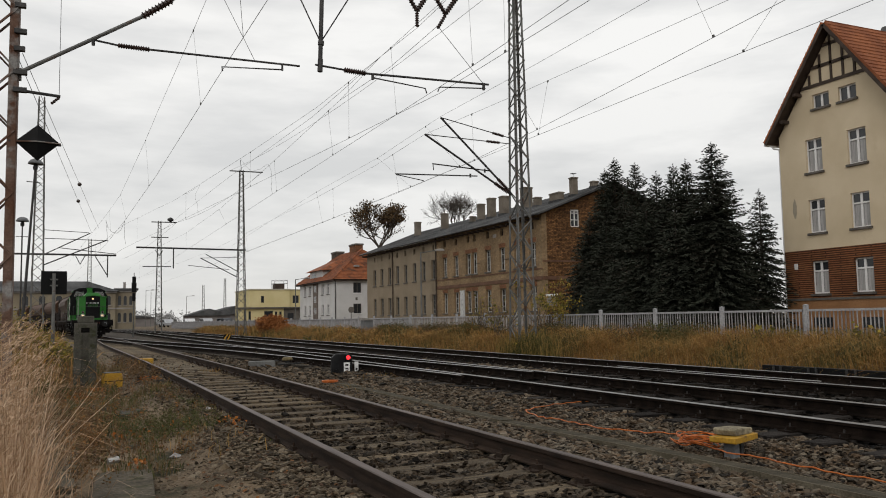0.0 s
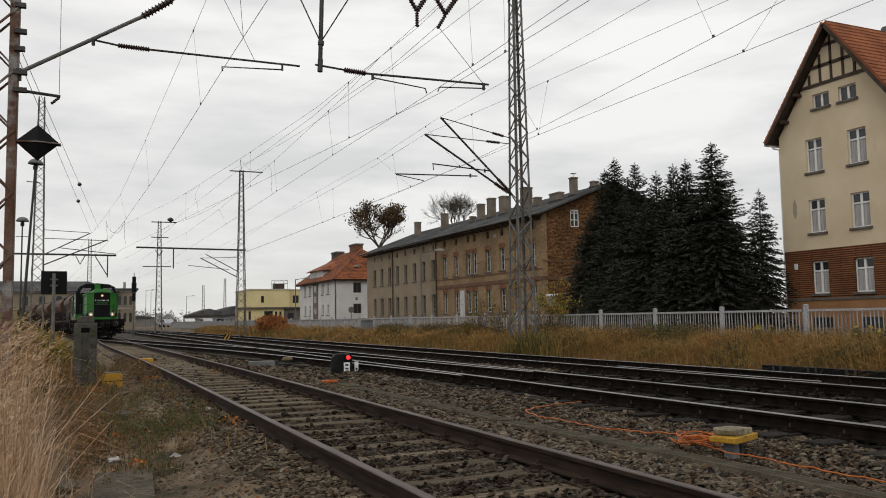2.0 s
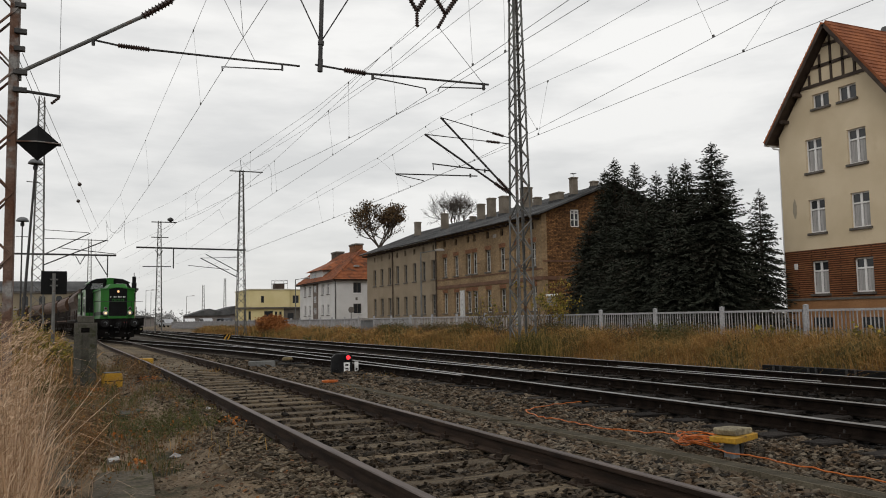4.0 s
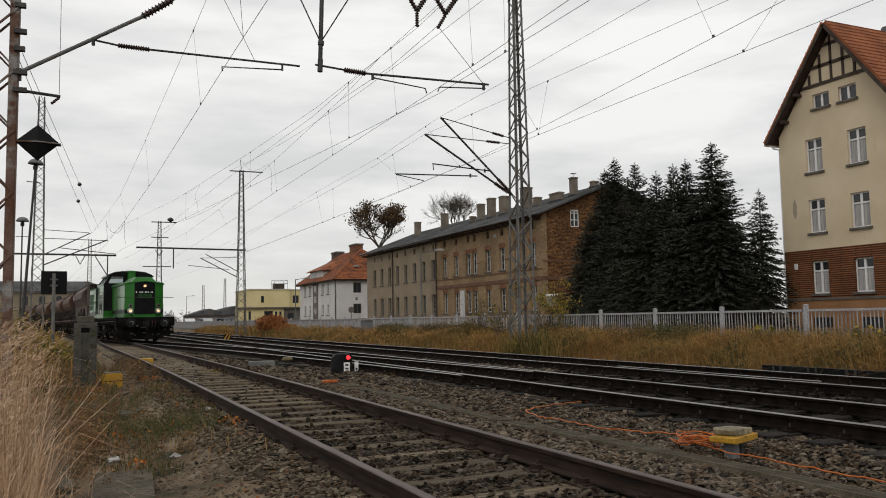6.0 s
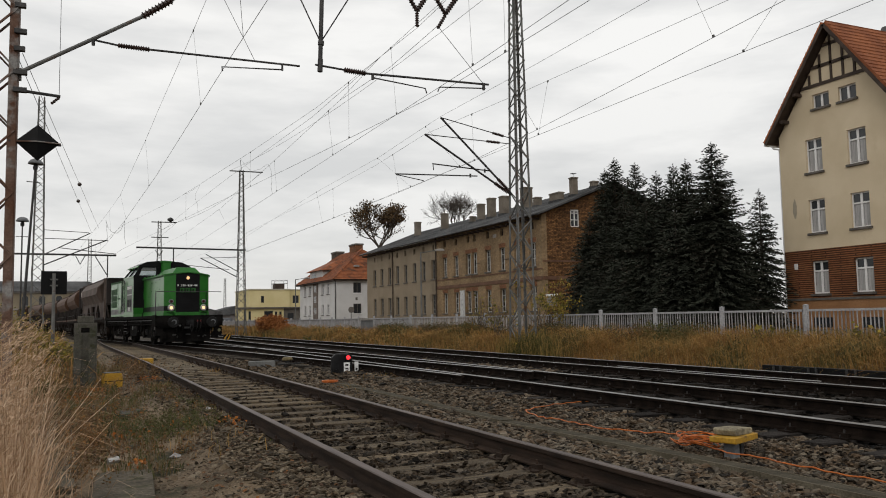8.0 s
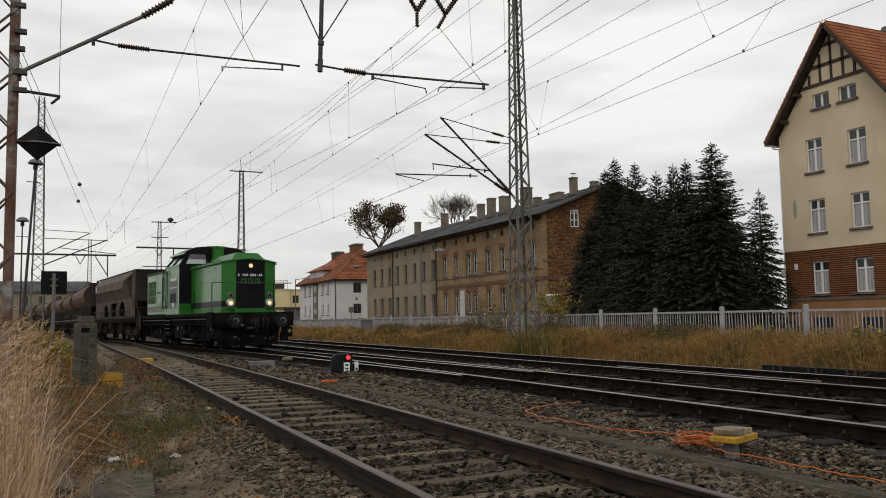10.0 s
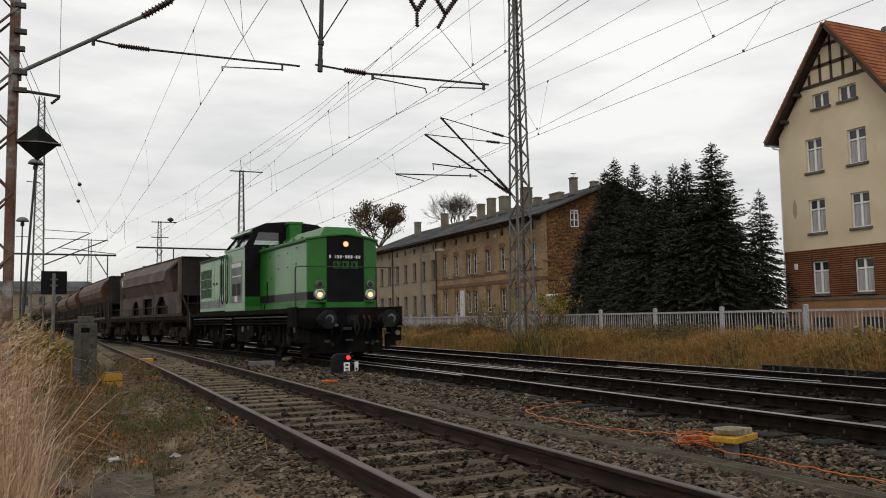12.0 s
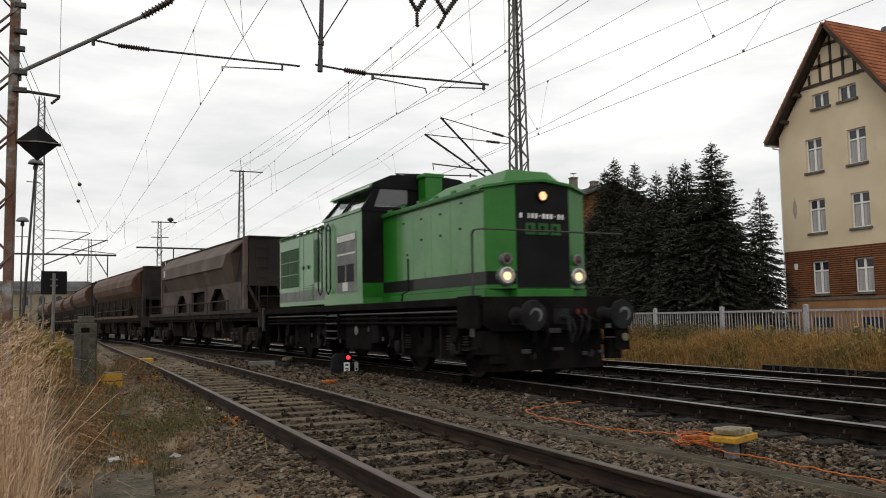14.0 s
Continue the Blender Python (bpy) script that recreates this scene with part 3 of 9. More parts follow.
            part("running_number_mark", Geo().box(u - wd / 2, u + wd / 2, 5.626, 5.634, 2.70 if wd != 0.03 else 2.737, 2.785 if wd != 0.03 else 2.752), WHITE_PAINT, lo, "white mark")
    green = mat("dull_green_mark", (0.010, 0.070, 0.010), (0.016, 0.095, 0.014), 4, 30, 0.6, 0, 0.02)
    for x in (0.26, 0.0, -0.26):
        for u0, u1, v0, v1 in ((-0.11, 0.11, 2.42, 2.465), (-0.10, 0.10, 2.575, 2.62), (-0.10, -0.02, 2.465, 2.575), (0.05, 0.10, 2.465, 2.575)):
            part("company_mark", Geo().box(x + u0, x + u1, 5.626, 5.634, v0, v1), green, lo, "green block mark")
    # cab
    c, yf_, yr = 1.50, 1.15, -1.25
    cab = part("cab", Geo().box(-c, c, yr, yf_, 1.36, 3.36), [PAINT_SHEEN], lo, bevel=0.012)
    part("cab_front_wall", Geo().box(-c - 0.004, c + 0.004, yf_ - 0.02, yf_ + 0.012, 1.80, 3.36), PAINT_BLACK, cab, "black front wall beside the bonnet")
    part("cab_front_skirt", Geo().box(-c - 0.004, c + 0.004, yf_ - 0.02, yf_ + 0.012, 1.50, 1.80), PAINT_GREEN, cab)
    # window band: slanted posts and glass all round
    lo8 = [(-c, yr, 3.36), (c, yr, 3.36), (c, yf_, 3.36), (-c, yf_, 3.36)]
    t_, hi = 1.16, 3.86
    hi8 = [(-t_, yr + 0.35, hi), (t_, yr + 0.35, hi), (t_, yf_ - 0.0, hi), (-t_, yf_ - 0.0, hi)]
    ring = [(x * 0.985, y * 0.985, z) for x, y, z in lo8] + [(x * 0.985, y * 0.985, z) for x, y, z in hi8]
    for k in range(4):
        n = (k + 1) % 4
        part("window_glass", Geo().add([ring[k], ring[n], ring[n + 4], ring[k + 4]], [(0, 1, 2, 3)]), CAB_GLASS if k % 2 else CAB_FRONT_GLASS, cab)
    def mix3(a, b, k):
        return Vector(a).lerp(Vector(b), k)
    for i in range(4):
        j = (i + 1) % 4
        for k in ((0.0, 1.0) if i in (0, 2) else (0.0, 0.46, 0.54, 1.0)):
            part("window_post", Geo().tube(mix3(lo8[i], lo8[j], k), mix3(hi8[i], hi8[j], k), 0.04 if i in (0, 2) else 0.024, 4), PAINT_BLACK, cab)
        part("window_ledge", Geo().tube(lo8[i], lo8[j], 0.045, 4), PAINT_BLACK if i in (0, 2) else PAINT_SHEEN, cab)
    # the black front wall frames the two windows beside the stack
    for sx in (-1, 1):
        jamb = [(sx * 1.50, 3.36), (sx * 1.26, 3.36), (sx * 1.06, 3.88), (sx * 1.20, 3.90)]
        part("window_jamb", Geo().prism(jamb, "y", yf_ - 0.02, yf_ + 0.014), PAINT_BLACK, cab)
    part("window_jamb", Geo().box(-0.42, 0.42, yf_ - 0.02, yf_ + 0.014, 3.36, 3.90), PAINT_BLACK, cab)
    part("window_head", Geo().box(-1.21, 1.21, yf_ - 0.02, yf_ + 0.016, 3.83, 3.92), PAINT_BLACK, cab)
    part("window_foot", Geo().box(-1.36, 1.36, yf_ - 0.02, yf_ + 0.016, 3.34, 3.43), PAINT_BLACK, cab)
    part("cab_horn", Geo().box(-1.30, -1.14, yf_ + 0.012, yf_ + 0.05, 3.14, 3.19), CHROME, cab)
    for s in (-1, 1):
        x = s * c
        part("grey_side_panel", Geo().box(min(x, x + s * 0.006), max(x, x + s * 0.006), -0.40, 0.82, 1.62, 2.93), PAINT_GREY, cab, "weathered grey panel with faded plates")
    for s in (-1, 1):
        x = s * (c + 0.006)
        for ya_ in (-0.32, 0.22):
            part("maker_plate", Geo().box(min(x, x + s * 0.006), max(x, x + s * 0.006), ya_, ya_ + 0.44, 1.86, 2.24), PAINT_BLACK, cab)
    plate = mat("pale_data_plate", (0.5, 0.5, 0.48), (0.6, 0.6, 0.58), 8, 40)
    for s in (-1, 1):
        x = s * (c + 0.006)
        for v0, v1, z, h in ((0.0, 0.30, 1.66, 0.19), (-0.34, 0.74, 2.76, 0.14), (-0.34, 0.74, 2.46, 0.04)):
            part("white_data_plate", Geo().box(min(x, x + s * 0.008), max(x, x + s * 0.008), v0, v1, z, z + h), plate, cab)
    roof = [(-1.30, 3.83), (1.30, 3.83), (1.26, 3.93), (0.85, 4.12), (0.0, 4.20), (-0.85, 4.12), (-1.26, 3.93)]
    part("cab_roof_end", Geo().prism(roof, "y", 1.165, 1.20), PAINT_BLACK, cab)
    part("cab_roof", Geo().prism(roof, "y", -0.95, 1.165), [mat("dark_cab_roof", (0.012, 0.014, 0.013), (0.03, 0.04, 0.033), 2, 25, 0.5)], cab, bevel=0.02)
    part("rear_visor", Geo().prism([(-1.28, 3.80), (1.28, 3.80), (1.28, 3.84), (-1.28, 3.84)], "y", -1.22, -0.90), PAINT_GREEN, cab)
    for s in (-1, 1):
        part("roof_edge", Geo().prism([(s * 1.36, 3.83), (s * 1.26, 3.83), (s * 1.22, 3.935), (s * 1.31, 3.90)], "y", -1.24, 1.19), PAINT_SHEEN, cab, bevel=0.01)
    stack = part("exhaust_pipe", Geo().box(-0.20, 0.20, 1.20, 1.58, 3.33, 4.10), PAINT_GREEN, lo, "green exhaust stack before the cab", bevel=0.02)
    part("stack_rim", Geo().box(-0.24, 0.24, 1.18, 1.60, 4.06, 4.15), PAINT_GREEN, stack, bevel=0.015)
    part("stack_cover", Geo().box(-0.225, -0.195, 1.30, 1.48, 3.6, 3.9), PAINT_GREEN, stack, bevel=0.006)
    part("silencer_box", Geo().box(-0.34, 0.34, 1.575, 1.95, 3.33, 3.58), PAINT_GREEN, lo, bevel=0.02)
    part("roof_hatch", Geo().box(-0.5, -0.36, 1.5, 2.2, 3.30, 3.42), PAINT_GREEN, lo, bevel=0.015)
    # rear bonnet, as wide as the cab
    q = 1.46
    rear = part("rear_bonnet", Geo().box(-q, q, -5.0, -1.25, 1.40, 3.20), PAINT_SHEEN, lo, bevel=0.012)
    part("bonnet_roof", Geo().prism([(-q - 0.02, 3.18), (q + 0.02, 3.18), (q + 0.02, 3.22), (0.8, 3.42), (-0.8, 3.42), (-q - 0.02, 3.22)], "y", -5.02, -1.25), PAINT_GREEN, rear, bevel=0.012)
    for s in (-1, 1):
        part("roof_pipe", Geo().tube((s * 1.50, -4.9, 3.25), (s * 1.50, -1.3, 3.25), 0.02, 6), DARK_GRILLE, rear)
        for k in range(7):
            part("grab_lug", Geo().box(s * 1.47 - 0.03, s * 1.47 + 0.03, -4.8 + k * 0.55, -4.66 + k * 0.55, 3.20, 3.29), DARK_GRILLE, rear)
    for s in (-1, 1):
        def sb(g, y0, y1, z0, z1, d0, d1):
            g.box(min(s * (q + d0), s * (q + d1)), max(s * (q + d0), s * (q + d1)), y0, y1, z0, z1)
        g = Geo()
        for a in range(2):
            for k in range(3):
                sb(g, -4.86 + a * 0.80, -4.12 + a * 0.80, 1.90 + k * 0.345, 2.215 + k * 0.345, 0.0, 0.006)
        gr = part("radiator_grille", g, DARK_GRILLE, rear)
        g = Geo()
        for a in range(2):
            for k in range(18):
                sb(g, -4.86 + a * 0.80, -4.12 + a * 0.80, 1.92 + k * 0.057, 1.935 + k * 0.057, 0.004, 0.02)
        part("grille_slat", g, DARK_GRILLE, gr)
        g = Geo()
        sb(g, -2.05, -1.65, 1.95, 3.0, 0.0, 0.008)
        part("side_shutter", g, DARK_GRILLE, rear)
        g = Geo()
        sb(g, -4.95, -1.3, 1.52, 1.78, 0.0, 0.004)
        part("dusty_band", g, PAINT_GREY, rear, "grey lower band")
        g = Geo()
        for k in range(7):
            sb(g, -2.75, -2.15, 1.56 + k * 0.055, 1.58 + k * 0.055, 0.0, 0.025)
        part("louvre", g, PAINT_SHEEN, rear)
        g = Geo()
        for y in (-3.22, -2.9, -2.1):
            sb(g, y - 0.006, y + 0.006, 1.5, 3.15, 0.0, 0.005)
        sb(g, -2.95, -2.87, 2.32, 2.40, 0.0, 0.03)
        sb(g, -2.55, -2.47, 2.32, 2.40, 0.0, 0.03)
        part("door_seam", g, DARK_GRILLE, rear)
    for s in (-1, 1):
        for y in (-1.36, -0.80):
            g = Geo()
            x = s * 1.56
            g.path([(s * 1.5, y - 0.13, 3.10), (x, y - 0.13, 3.15), (x, y, 3.25), (x, y + 0.13, 3.15), (x, y + 0.13, 1.72), (x, y, 1.62), (x, y - 0.13, 1.72), (x, y - 0.13, 3.15)], 0.016, 6)
            part("door_handrail", g, PAINT_BLACK, lo)
        for k in range(4):
            z = 1.12 - k * 0.17
            part("step_tread", Geo().box(min(s * 1.28, s * 1.5), max(s * 1.28, s * 1.5), -1.15, -0.45, z - 0.015, z + 0.015), GREASE_GREY, lo)
        for y in (-1.17, -0.43):
            part("step_frame", Geo().box(min(s * 1.30, s * 1.48), max(s * 1.30, s * 1.48), y - 0.02, y + 0.02, 0.58, 1.24), UNDERFRAME, lo)
        # walkway railing along the front bonnet
        g = Geo().path([(s * 1.46, 3.0, 1.36), (s * 1.46, 3.05, 1.50), (s * 1.46, 3.3, 1.55), (s * 1.46, 3.3, 2.15)], 0.018, 6)
        part("walkway_handrail", g, PAINT_BLACK, lo)
        g = Geo()
        g.path([(s * 1.46, 5.78, 2.44), (s * 1.46, 5.94, 2.44), (s * 1.42, 6.0, 2.44), (0, 6.0, 2.44)], 0.016, 6)
        part("handrail", g, STEEL_DARK, lo)
        if s < 0:
            part("rail_post", Geo().tube((s * 0.74, 6.0, 1.36), (s * 0.74, 6.0, 2.44), 0.016, 6), PAINT_BLACK, lo)
        else:
            part("rail_post", Geo().path([(s * 1.46, 5.72, 1.36), (s * 1.46, 5.72, 2.38), (s * 1.46, 5.78, 2.44)], 0.02, 6), STEEL_DARK, lo)
            part("post_foot", Geo().box(s * 1.47, s * 1.50, 5.66, 5.80, 0.72, 1.40), GREASE_GREY, lo, "worn grey foot plate of the rail post", bevel=0.006)
        part("end_post", Geo().box(s * 1.48 - 0.03, s * 1.48 + 0.03, -6.58, -6.50, 0.75, 1.42), GREASE_GREY, lo)
    # pipes and tanks under the frame
    for s in (-1, 1):
        for z, r0, m in ((1.14, 0.022, GREASE_GREY), (1.04, 0.025, UNDERFRAME), (0.95, 0.03, UNDERFRAME)):
            part("frame_pipe", Geo().tube((s * 1.42, -6.2, z), (s * 1.42, 5.2, z), r0, 6), m, lo)
        part("fuel_tank", Geo().box(min(s * 0.75, s * 1.35), max(s * 0.75, s * 1.35), -0.3, 1.2, 0.38, 1.15), UNDERFRAME, lo, bevel=0.03)
        part("air_reservoir", Geo().tube((s * 1.15, -1.9, 0.75), (s * 1.15, -1.25, 0.75), 0.2, 12), UNDERFRAME, lo)
        part("battery_box", Geo().box(min(s * 1.2, s * 1.42), max(s * 1.2, s * 1.42), 1.35, 1.75, 0.55, 1.1), UNDERFRAME, lo, bevel=0.01)
        for y, z, h in ((1.30, 0.78, 0.10), (2.05, 0.60, 0.08), (-2.35, 0.62, 0.10), (-0.38, 0.52, 0.09)):
            part("pale_data_plate", Geo().box(min(s * 1.43, s * 1.445), max(s * 1.43, s * 1.445), y - 0.035, y + 0.035, z, z + h), GREASE_GREY, lo)
        for y, z0, z1 in ((4.95, 0.45, 0.95), (4.3, 0.35, 0.9), (2.7, 0.35, 0.9), (2.1, 0.5, 1.0), (-1.7, 0.45, 1.0), (-2.2, 0.4, 0.9), (-4.0, 0.35, 0.9), (-4.9, 0.4, 0.95), (-5.6, 0.5, 1.0)):
            part("brake_hanger", Geo().box(s * 1.30 - 0.02, s * 1.30 + 0.02, y - 0.025, y + 0.025, z0, z1).box(s * 1.30 - 0.05, s * 1.30 + 0.05, y - 0.05, y + 0.05, z0 - 0.03, z0 + 0.02), WHEEL_STEEL, lo)
        for y in (4.85, 2.25, -2.05, -4.65):
            part("sand_box", Geo().prism([(y - 0.16, 0.80), (y - 0.08, 0.62), (y + 0.08, 0.62), (y + 0.16, 0.80), (y + 0.16, 1.12), (y - 0.16, 1.12)], "x", min(s * 1.12, s * 1.36), max(s * 1.12, s * 1.36)), UNDERFRAME, lo, bevel=0.01)
        for y in (4.7, 2.4, -2.2, -4.5):
            part("axle_cover", Geo().lathe([(0.02, s * 0.0), (0.12, 0.0), (0.12, s * 0.03), (0.05, s * 0.05), (0.02, s * 0.05)], 12, (s * 1.27, y, 0.5), "x"), WHEEL_STEEL, lo)
        part("inspection_cover", Geo().lathe([(0.02, 0), (0.10, 0), (0.10, 0.02), (0.02, 0.03)], 12, (s * 1.36, 0.45, 0.8), "x"), PAINT_GREY, lo)
    # small steel boxes added to stand for glints on the front gear
    for x, y, z, w_, h_ in ((-1.0, 6.08, 0.66, 0.10, 0.03), (-0.62, 6.30, 0.44, 0.05, 0.05), (-0.35, 6.22, 0.42, 0.05, 0.06), (0.15, 6.08, 0.80, 0.12, 0.08), (0.10, 6.10, 0.50, 0.10, 0.05), (0.85, 6.08, 0.92, 0.10, 0.02), (0.72, 6.12, 0.48, 0.08, 0.07)):
        part("end_fitting", Geo().box(x - w_, x + w_, y - 0.03, y + 0.02, z - h_ / 2, z + h_ / 2), STEEL_DARK, lo, bevel=0.01)
    for x in (-0.48, -0.33):
        part("red_hose_tap", Geo().path([(x, 6.10, 1.06), (x + 0.02, 6.24, 1.0), (x + 0.06, 6.26, 0.80), (x + 0.12, 6.18, 0.62)], 0.02, 6), BUFFER_STEEL, lo)
    me = wheel_mesh(0.5)
    sets = []
    for y in (-3.35, 3.55):
        bogie(lo, y, 0.5, 2.3)
        sets += [wheelset(me, lo, y - 1.15, 0.5), wheelset(me, lo, y + 1.15, 0.5)]
    return lo, sets


def hopper_wagon(first, wheel_me):
    """One hopper wagon, 17.6 m over its buffers, its middle at the origin; the first one is of a shorter-bodied type."""
    paint = HOPPER if first else HOPPER_RUST
    wg = thing("hopper_wagon", "dusty grey-brown hopper wagon with tall arched openings" if first else "rust-brown hopper wagon with a long sloping side", "freight wagon", group="hopper wagons of the train")
    half = 8.25
    fl = 5.0 if first else 6.6
    g = Geo().box(-1.2, 1.2, -half, half, 1.04, 1.26).box(-1.32, -1.2, -half, half, 1.14, 1.30).box(1.2, 1.32, -half, half, 1.14, 1.30)
    part("underframe", g, WAGON_GRIME, wg, bevel=0.01)
    for y, s in ((half, 1), (-half, -1)):
        part("buffer_beam", Geo().box(-1.3, 1.3, y - 0.06, y + 0.04, 0.84, 1.34), HOPPER_DARK, wg, bevel=0.01)
        buffers(wg, y + s * 0.02, s)
        coupling(wg, y + s * 0.02, s)
    # upper body: folded roof, side folds, slope back in to the hopper
    side = [(1.08, 2.28), (1.42, 2.90), (1.40, 3.34), (0.97, 3.82)] if first else [(1.04, 2.30), (1.34, 2.66), (1.45, 2.98), (1.43, 3.28), (1.28, 3.56), (0.97, 3.82)]
    sec = [(-x, z) for x, z in side[:1]] + side + [(-x, z) for x, z in reversed(side[1:])]
    y0, y1 = -fl - 0.2, fl + 0.2
    n = len(sec)
    vs = []
    for end in (-1, 1):
        for step in ((0.0, 0.93), (0.14, 1.0)) if end < 0 else ((0.14, 1.0), (0.0, 0.93)):
            for x, z in sec:
                slant = 0.95 * min(1.0, max(0.0, (3.82 - z) / 0.95)) ** 0.9
                vs.append((x * step[1], end * (fl + 0.75 - slant - step[0]), z))
    fs = []
    for j in range(3):
        for k in range(n):
            fs.append((j * n + k, j * n + (k + 1) % n, (j + 1) * n + (k + 1) % n, (j + 1) * n + k))
    fs += [tuple(range(n - 1, -1, -1)), tuple(range(3 * n, 4 * n))]
    part("hopper_body", Geo().add(vs, fs), paint, wg, bevel=0.012)
    # end box in a darker brown than the hopper body
    part("centre_box", Geo().prism([(-0.97, 2.2), (0.97, 2.2), (0.97, 3.84), (-0.97, 3.84)], "y", y0 - 1.05, y1 + 1.05), HOPPER_DARK, wg, "dark hopper end", bevel=0.012)
    part("top_plate", Geo().box(-1.02, 1.02, y0 - 1.12, y1 + 1.12, 3.84, 3.865), paint, wg)
    for x in (-1.08, 1.08):
        for y in (y0 - 0.98, y1 + 0.98):
            part("corner_post", Geo().box(x - 0.07, x + 0.07, y - 0.07, y + 0.07, 1.28, 3.84), paint if first else HOPPER_DARK, wg, bevel=0.008)
    for s in (-1, 1):
        g = Geo()
        g.tube((s * 1.44, y0 + 0.5, 2.90 if first else 2.98), (s * 1.44, y1 - 0.5, 2.90 if first else 2.98), 0.022, 6)
        g.tube((s * 0.96, y0 - 1.0, 3.84), (s * 0.96, y1 + 1.0, 3.84), 0.026, 6)
        part("edge_rail", g, paint, wg)
        part("pale_data_mark", Geo().box(min(s * 1.405, s * 1.425), max(s * 1.405, s * 1.425), y0 + 0.75, y0 + 1.0, 3.0, 3.28), mat("chalky_mark", (0.45, 0.42, 0.38), (0.55, 0.52, 0.48), 8, 40) if first else bpy.data.materials["chalky_mark"], wg)
        # discharge bay with dark arched openings and a guard rail
        g = Geo()
        xa, xb = s * 1.02, s * 1.12
        if first:
            gaps = [(-3.3, -1.5, 2.14), (-0.75, 1.25, 2.20), (2.0, 4.1, 2.22)]
        else:
            gaps = [(-5.2 + 2.4 * k, -4.4 + 2.4 * k, 1.95) for k in range(5)]
        edge = [(-fl - 0.9, 1.28)]
        for a, b, zt in gaps:
            c = 0.02 if first and a == -0.75 else (b - a) * 0.32
            edge += [(a, 1.28), (a, 1.72 if c > 0.1 else zt - 0.03), (a + c, zt), (b - c, zt), (b, 1.72 if c > 0.1 else zt - 0.03), (b, 1.28)]
        g.prism(edge + [(fl + 0.9, 1.28), (fl + 0.9, 2.36), (-fl - 0.9, 2.36)], "x", min(xa, xb), max(xa, xb))
        part("discharge_bay", g, HOPPER_BAY if first else WAGON_GRIME, wg)
        part("sole_bar", Geo().box(min(s * 1.30, s * 1.36), max(s * 1.30, s * 1.36), -7.6, 7.6, 1.30, 1.42), HOPPER_DARK if first else HOPPER_RUST, wg)
        for k in range(0 if first else 7):
            y = -fl + 0.3 + k * (2 * fl - 0.6) / 6
            part("bay_rib", Geo().prism([(y - 0.04, 1.30), (y + 0.04, 1.30), (y + 0.04, 2.34), (y - 0.04, 2.34)], "x", min(s * 1.12, s * 1.17), max(s * 1.12, s * 1.17)), HOPPER_DARK, wg)
        for k in range(3):
            y = -fl * 0.75 + k * fl * 0.75
            part("lever_box", Geo().box(min(s * 1.12, s * 1.30), max(s * 1.12, s * 1.30), y - 0.22, y + 0.22, 0.72, 1.02), WAGON_GRIME, wg, bevel=0.02)
            part("door_lever", Geo().tube((s * 1.30, y + 0.3, 1.28), (s * 1.34, y + 0.9, 0.62), 0.018, 5), HOPPER_DARK, wg)
        g = Geo()
        g.tube((s * 1.36, -5.2, 1.74), (s * 1.36, 5.2, 1.74), 0.028, 6)
        for y in (-5.2, -2.6, 0, 2.6, 5.2):
            g.tube((s * 1.36, y, 1.3), (s * 1.36, y, 1.74), 0.02, 5)
        part("guard_rail", g, HOPPER_DARK, wg)
        g = Geo()
        g.box(min(s * 0.80, s * 0.9), max(s * 0.80, s * 0.9), -fl, fl, 1.25, 2.2)
        for k in range(4):
            y = -3.75 + k * 2.5
            g.box(min(s * 0.3, s * 0.96), max(s * 0.3, s * 0.96), y - 0.8, y + 0.8, 0.45, 1.28)
            g.tube((s * 1.0, y, 1.15), (s * 1.18, y, 0.75), 0.04, 6)
        part("discharge_chute", g, WAGON_GRIME, wg)
        g = Geo()
        for k in range(6):
            y = -fl + 0.5 + k * (2 * fl - 1.0) / 5
            g.prism([(y - 0.03, 2.30), (y + 0.03, 2.30), (y + 0.03, 2.80), (y - 0.03, 2.80)], "x", s * 0.9, s * 1.0)
        part("slope_rib", g, HOPPER_DARK, wg)
    for y, s in ((half, 1), (-half, -1)):
        e = (y1 + 1.05) if s > 0 else (y0 - 1.05)
        g = Geo()
        g.box(-0.9, 0.9, min(e - s * 0.75, e - s * 0.65), max(e - s * 0.75, e - s * 0.65), 1.28, 2.3)
        for x in (-1.0, 0, 1.0):
            g.add([(x - 0.04, e - s * 0.1, 2.3), (x + 0.04, e - s * 0.1, 2.3), (x + 0.04, y - s * 0.55, 1.28), (x - 0.04, y - s * 0.55, 1.28), (x - 0.04, e - s * 0.2, 2.3), (x + 0.04, e - s * 0.2, 2.3), (x + 0.04, y - s * 0.65, 1.28), (x - 0.04, y - s * 0.65, 1.28)], [(0, 1, 2, 3), (4, 5, 6, 7), (0, 1, 5, 4), (1, 2, 6, 5), (2, 3, 7, 6), (3, 0, 4, 7)])
        part("end_support", g, WAGON_GRIME, wg)
        g = Geo()
        for x in (-1.25, 1.25):
            g.tube((x, y - s * 0.1, 1.3), (x, y - s * 0.1, 2.25), 0.02, 5)
        g.tube((-1.25, y - s * 0.1, 2.25), (1.25, y - s * 0.1, 2.25), 0.02, 5)
        g.tube((-1.25, y - s * 0.1, 1.8), (1.25, y - s * 0.1, 1.8), 0.016, 5)
        part("platform_railing", g, HOPPER_DARK, wg)
        g = Geo()
        for x in (0.35, 0.75):
            g.tube((x, e + s * 0.06, 1.4), (x, e + s * 0.06, 3.8), 0.012, 5)
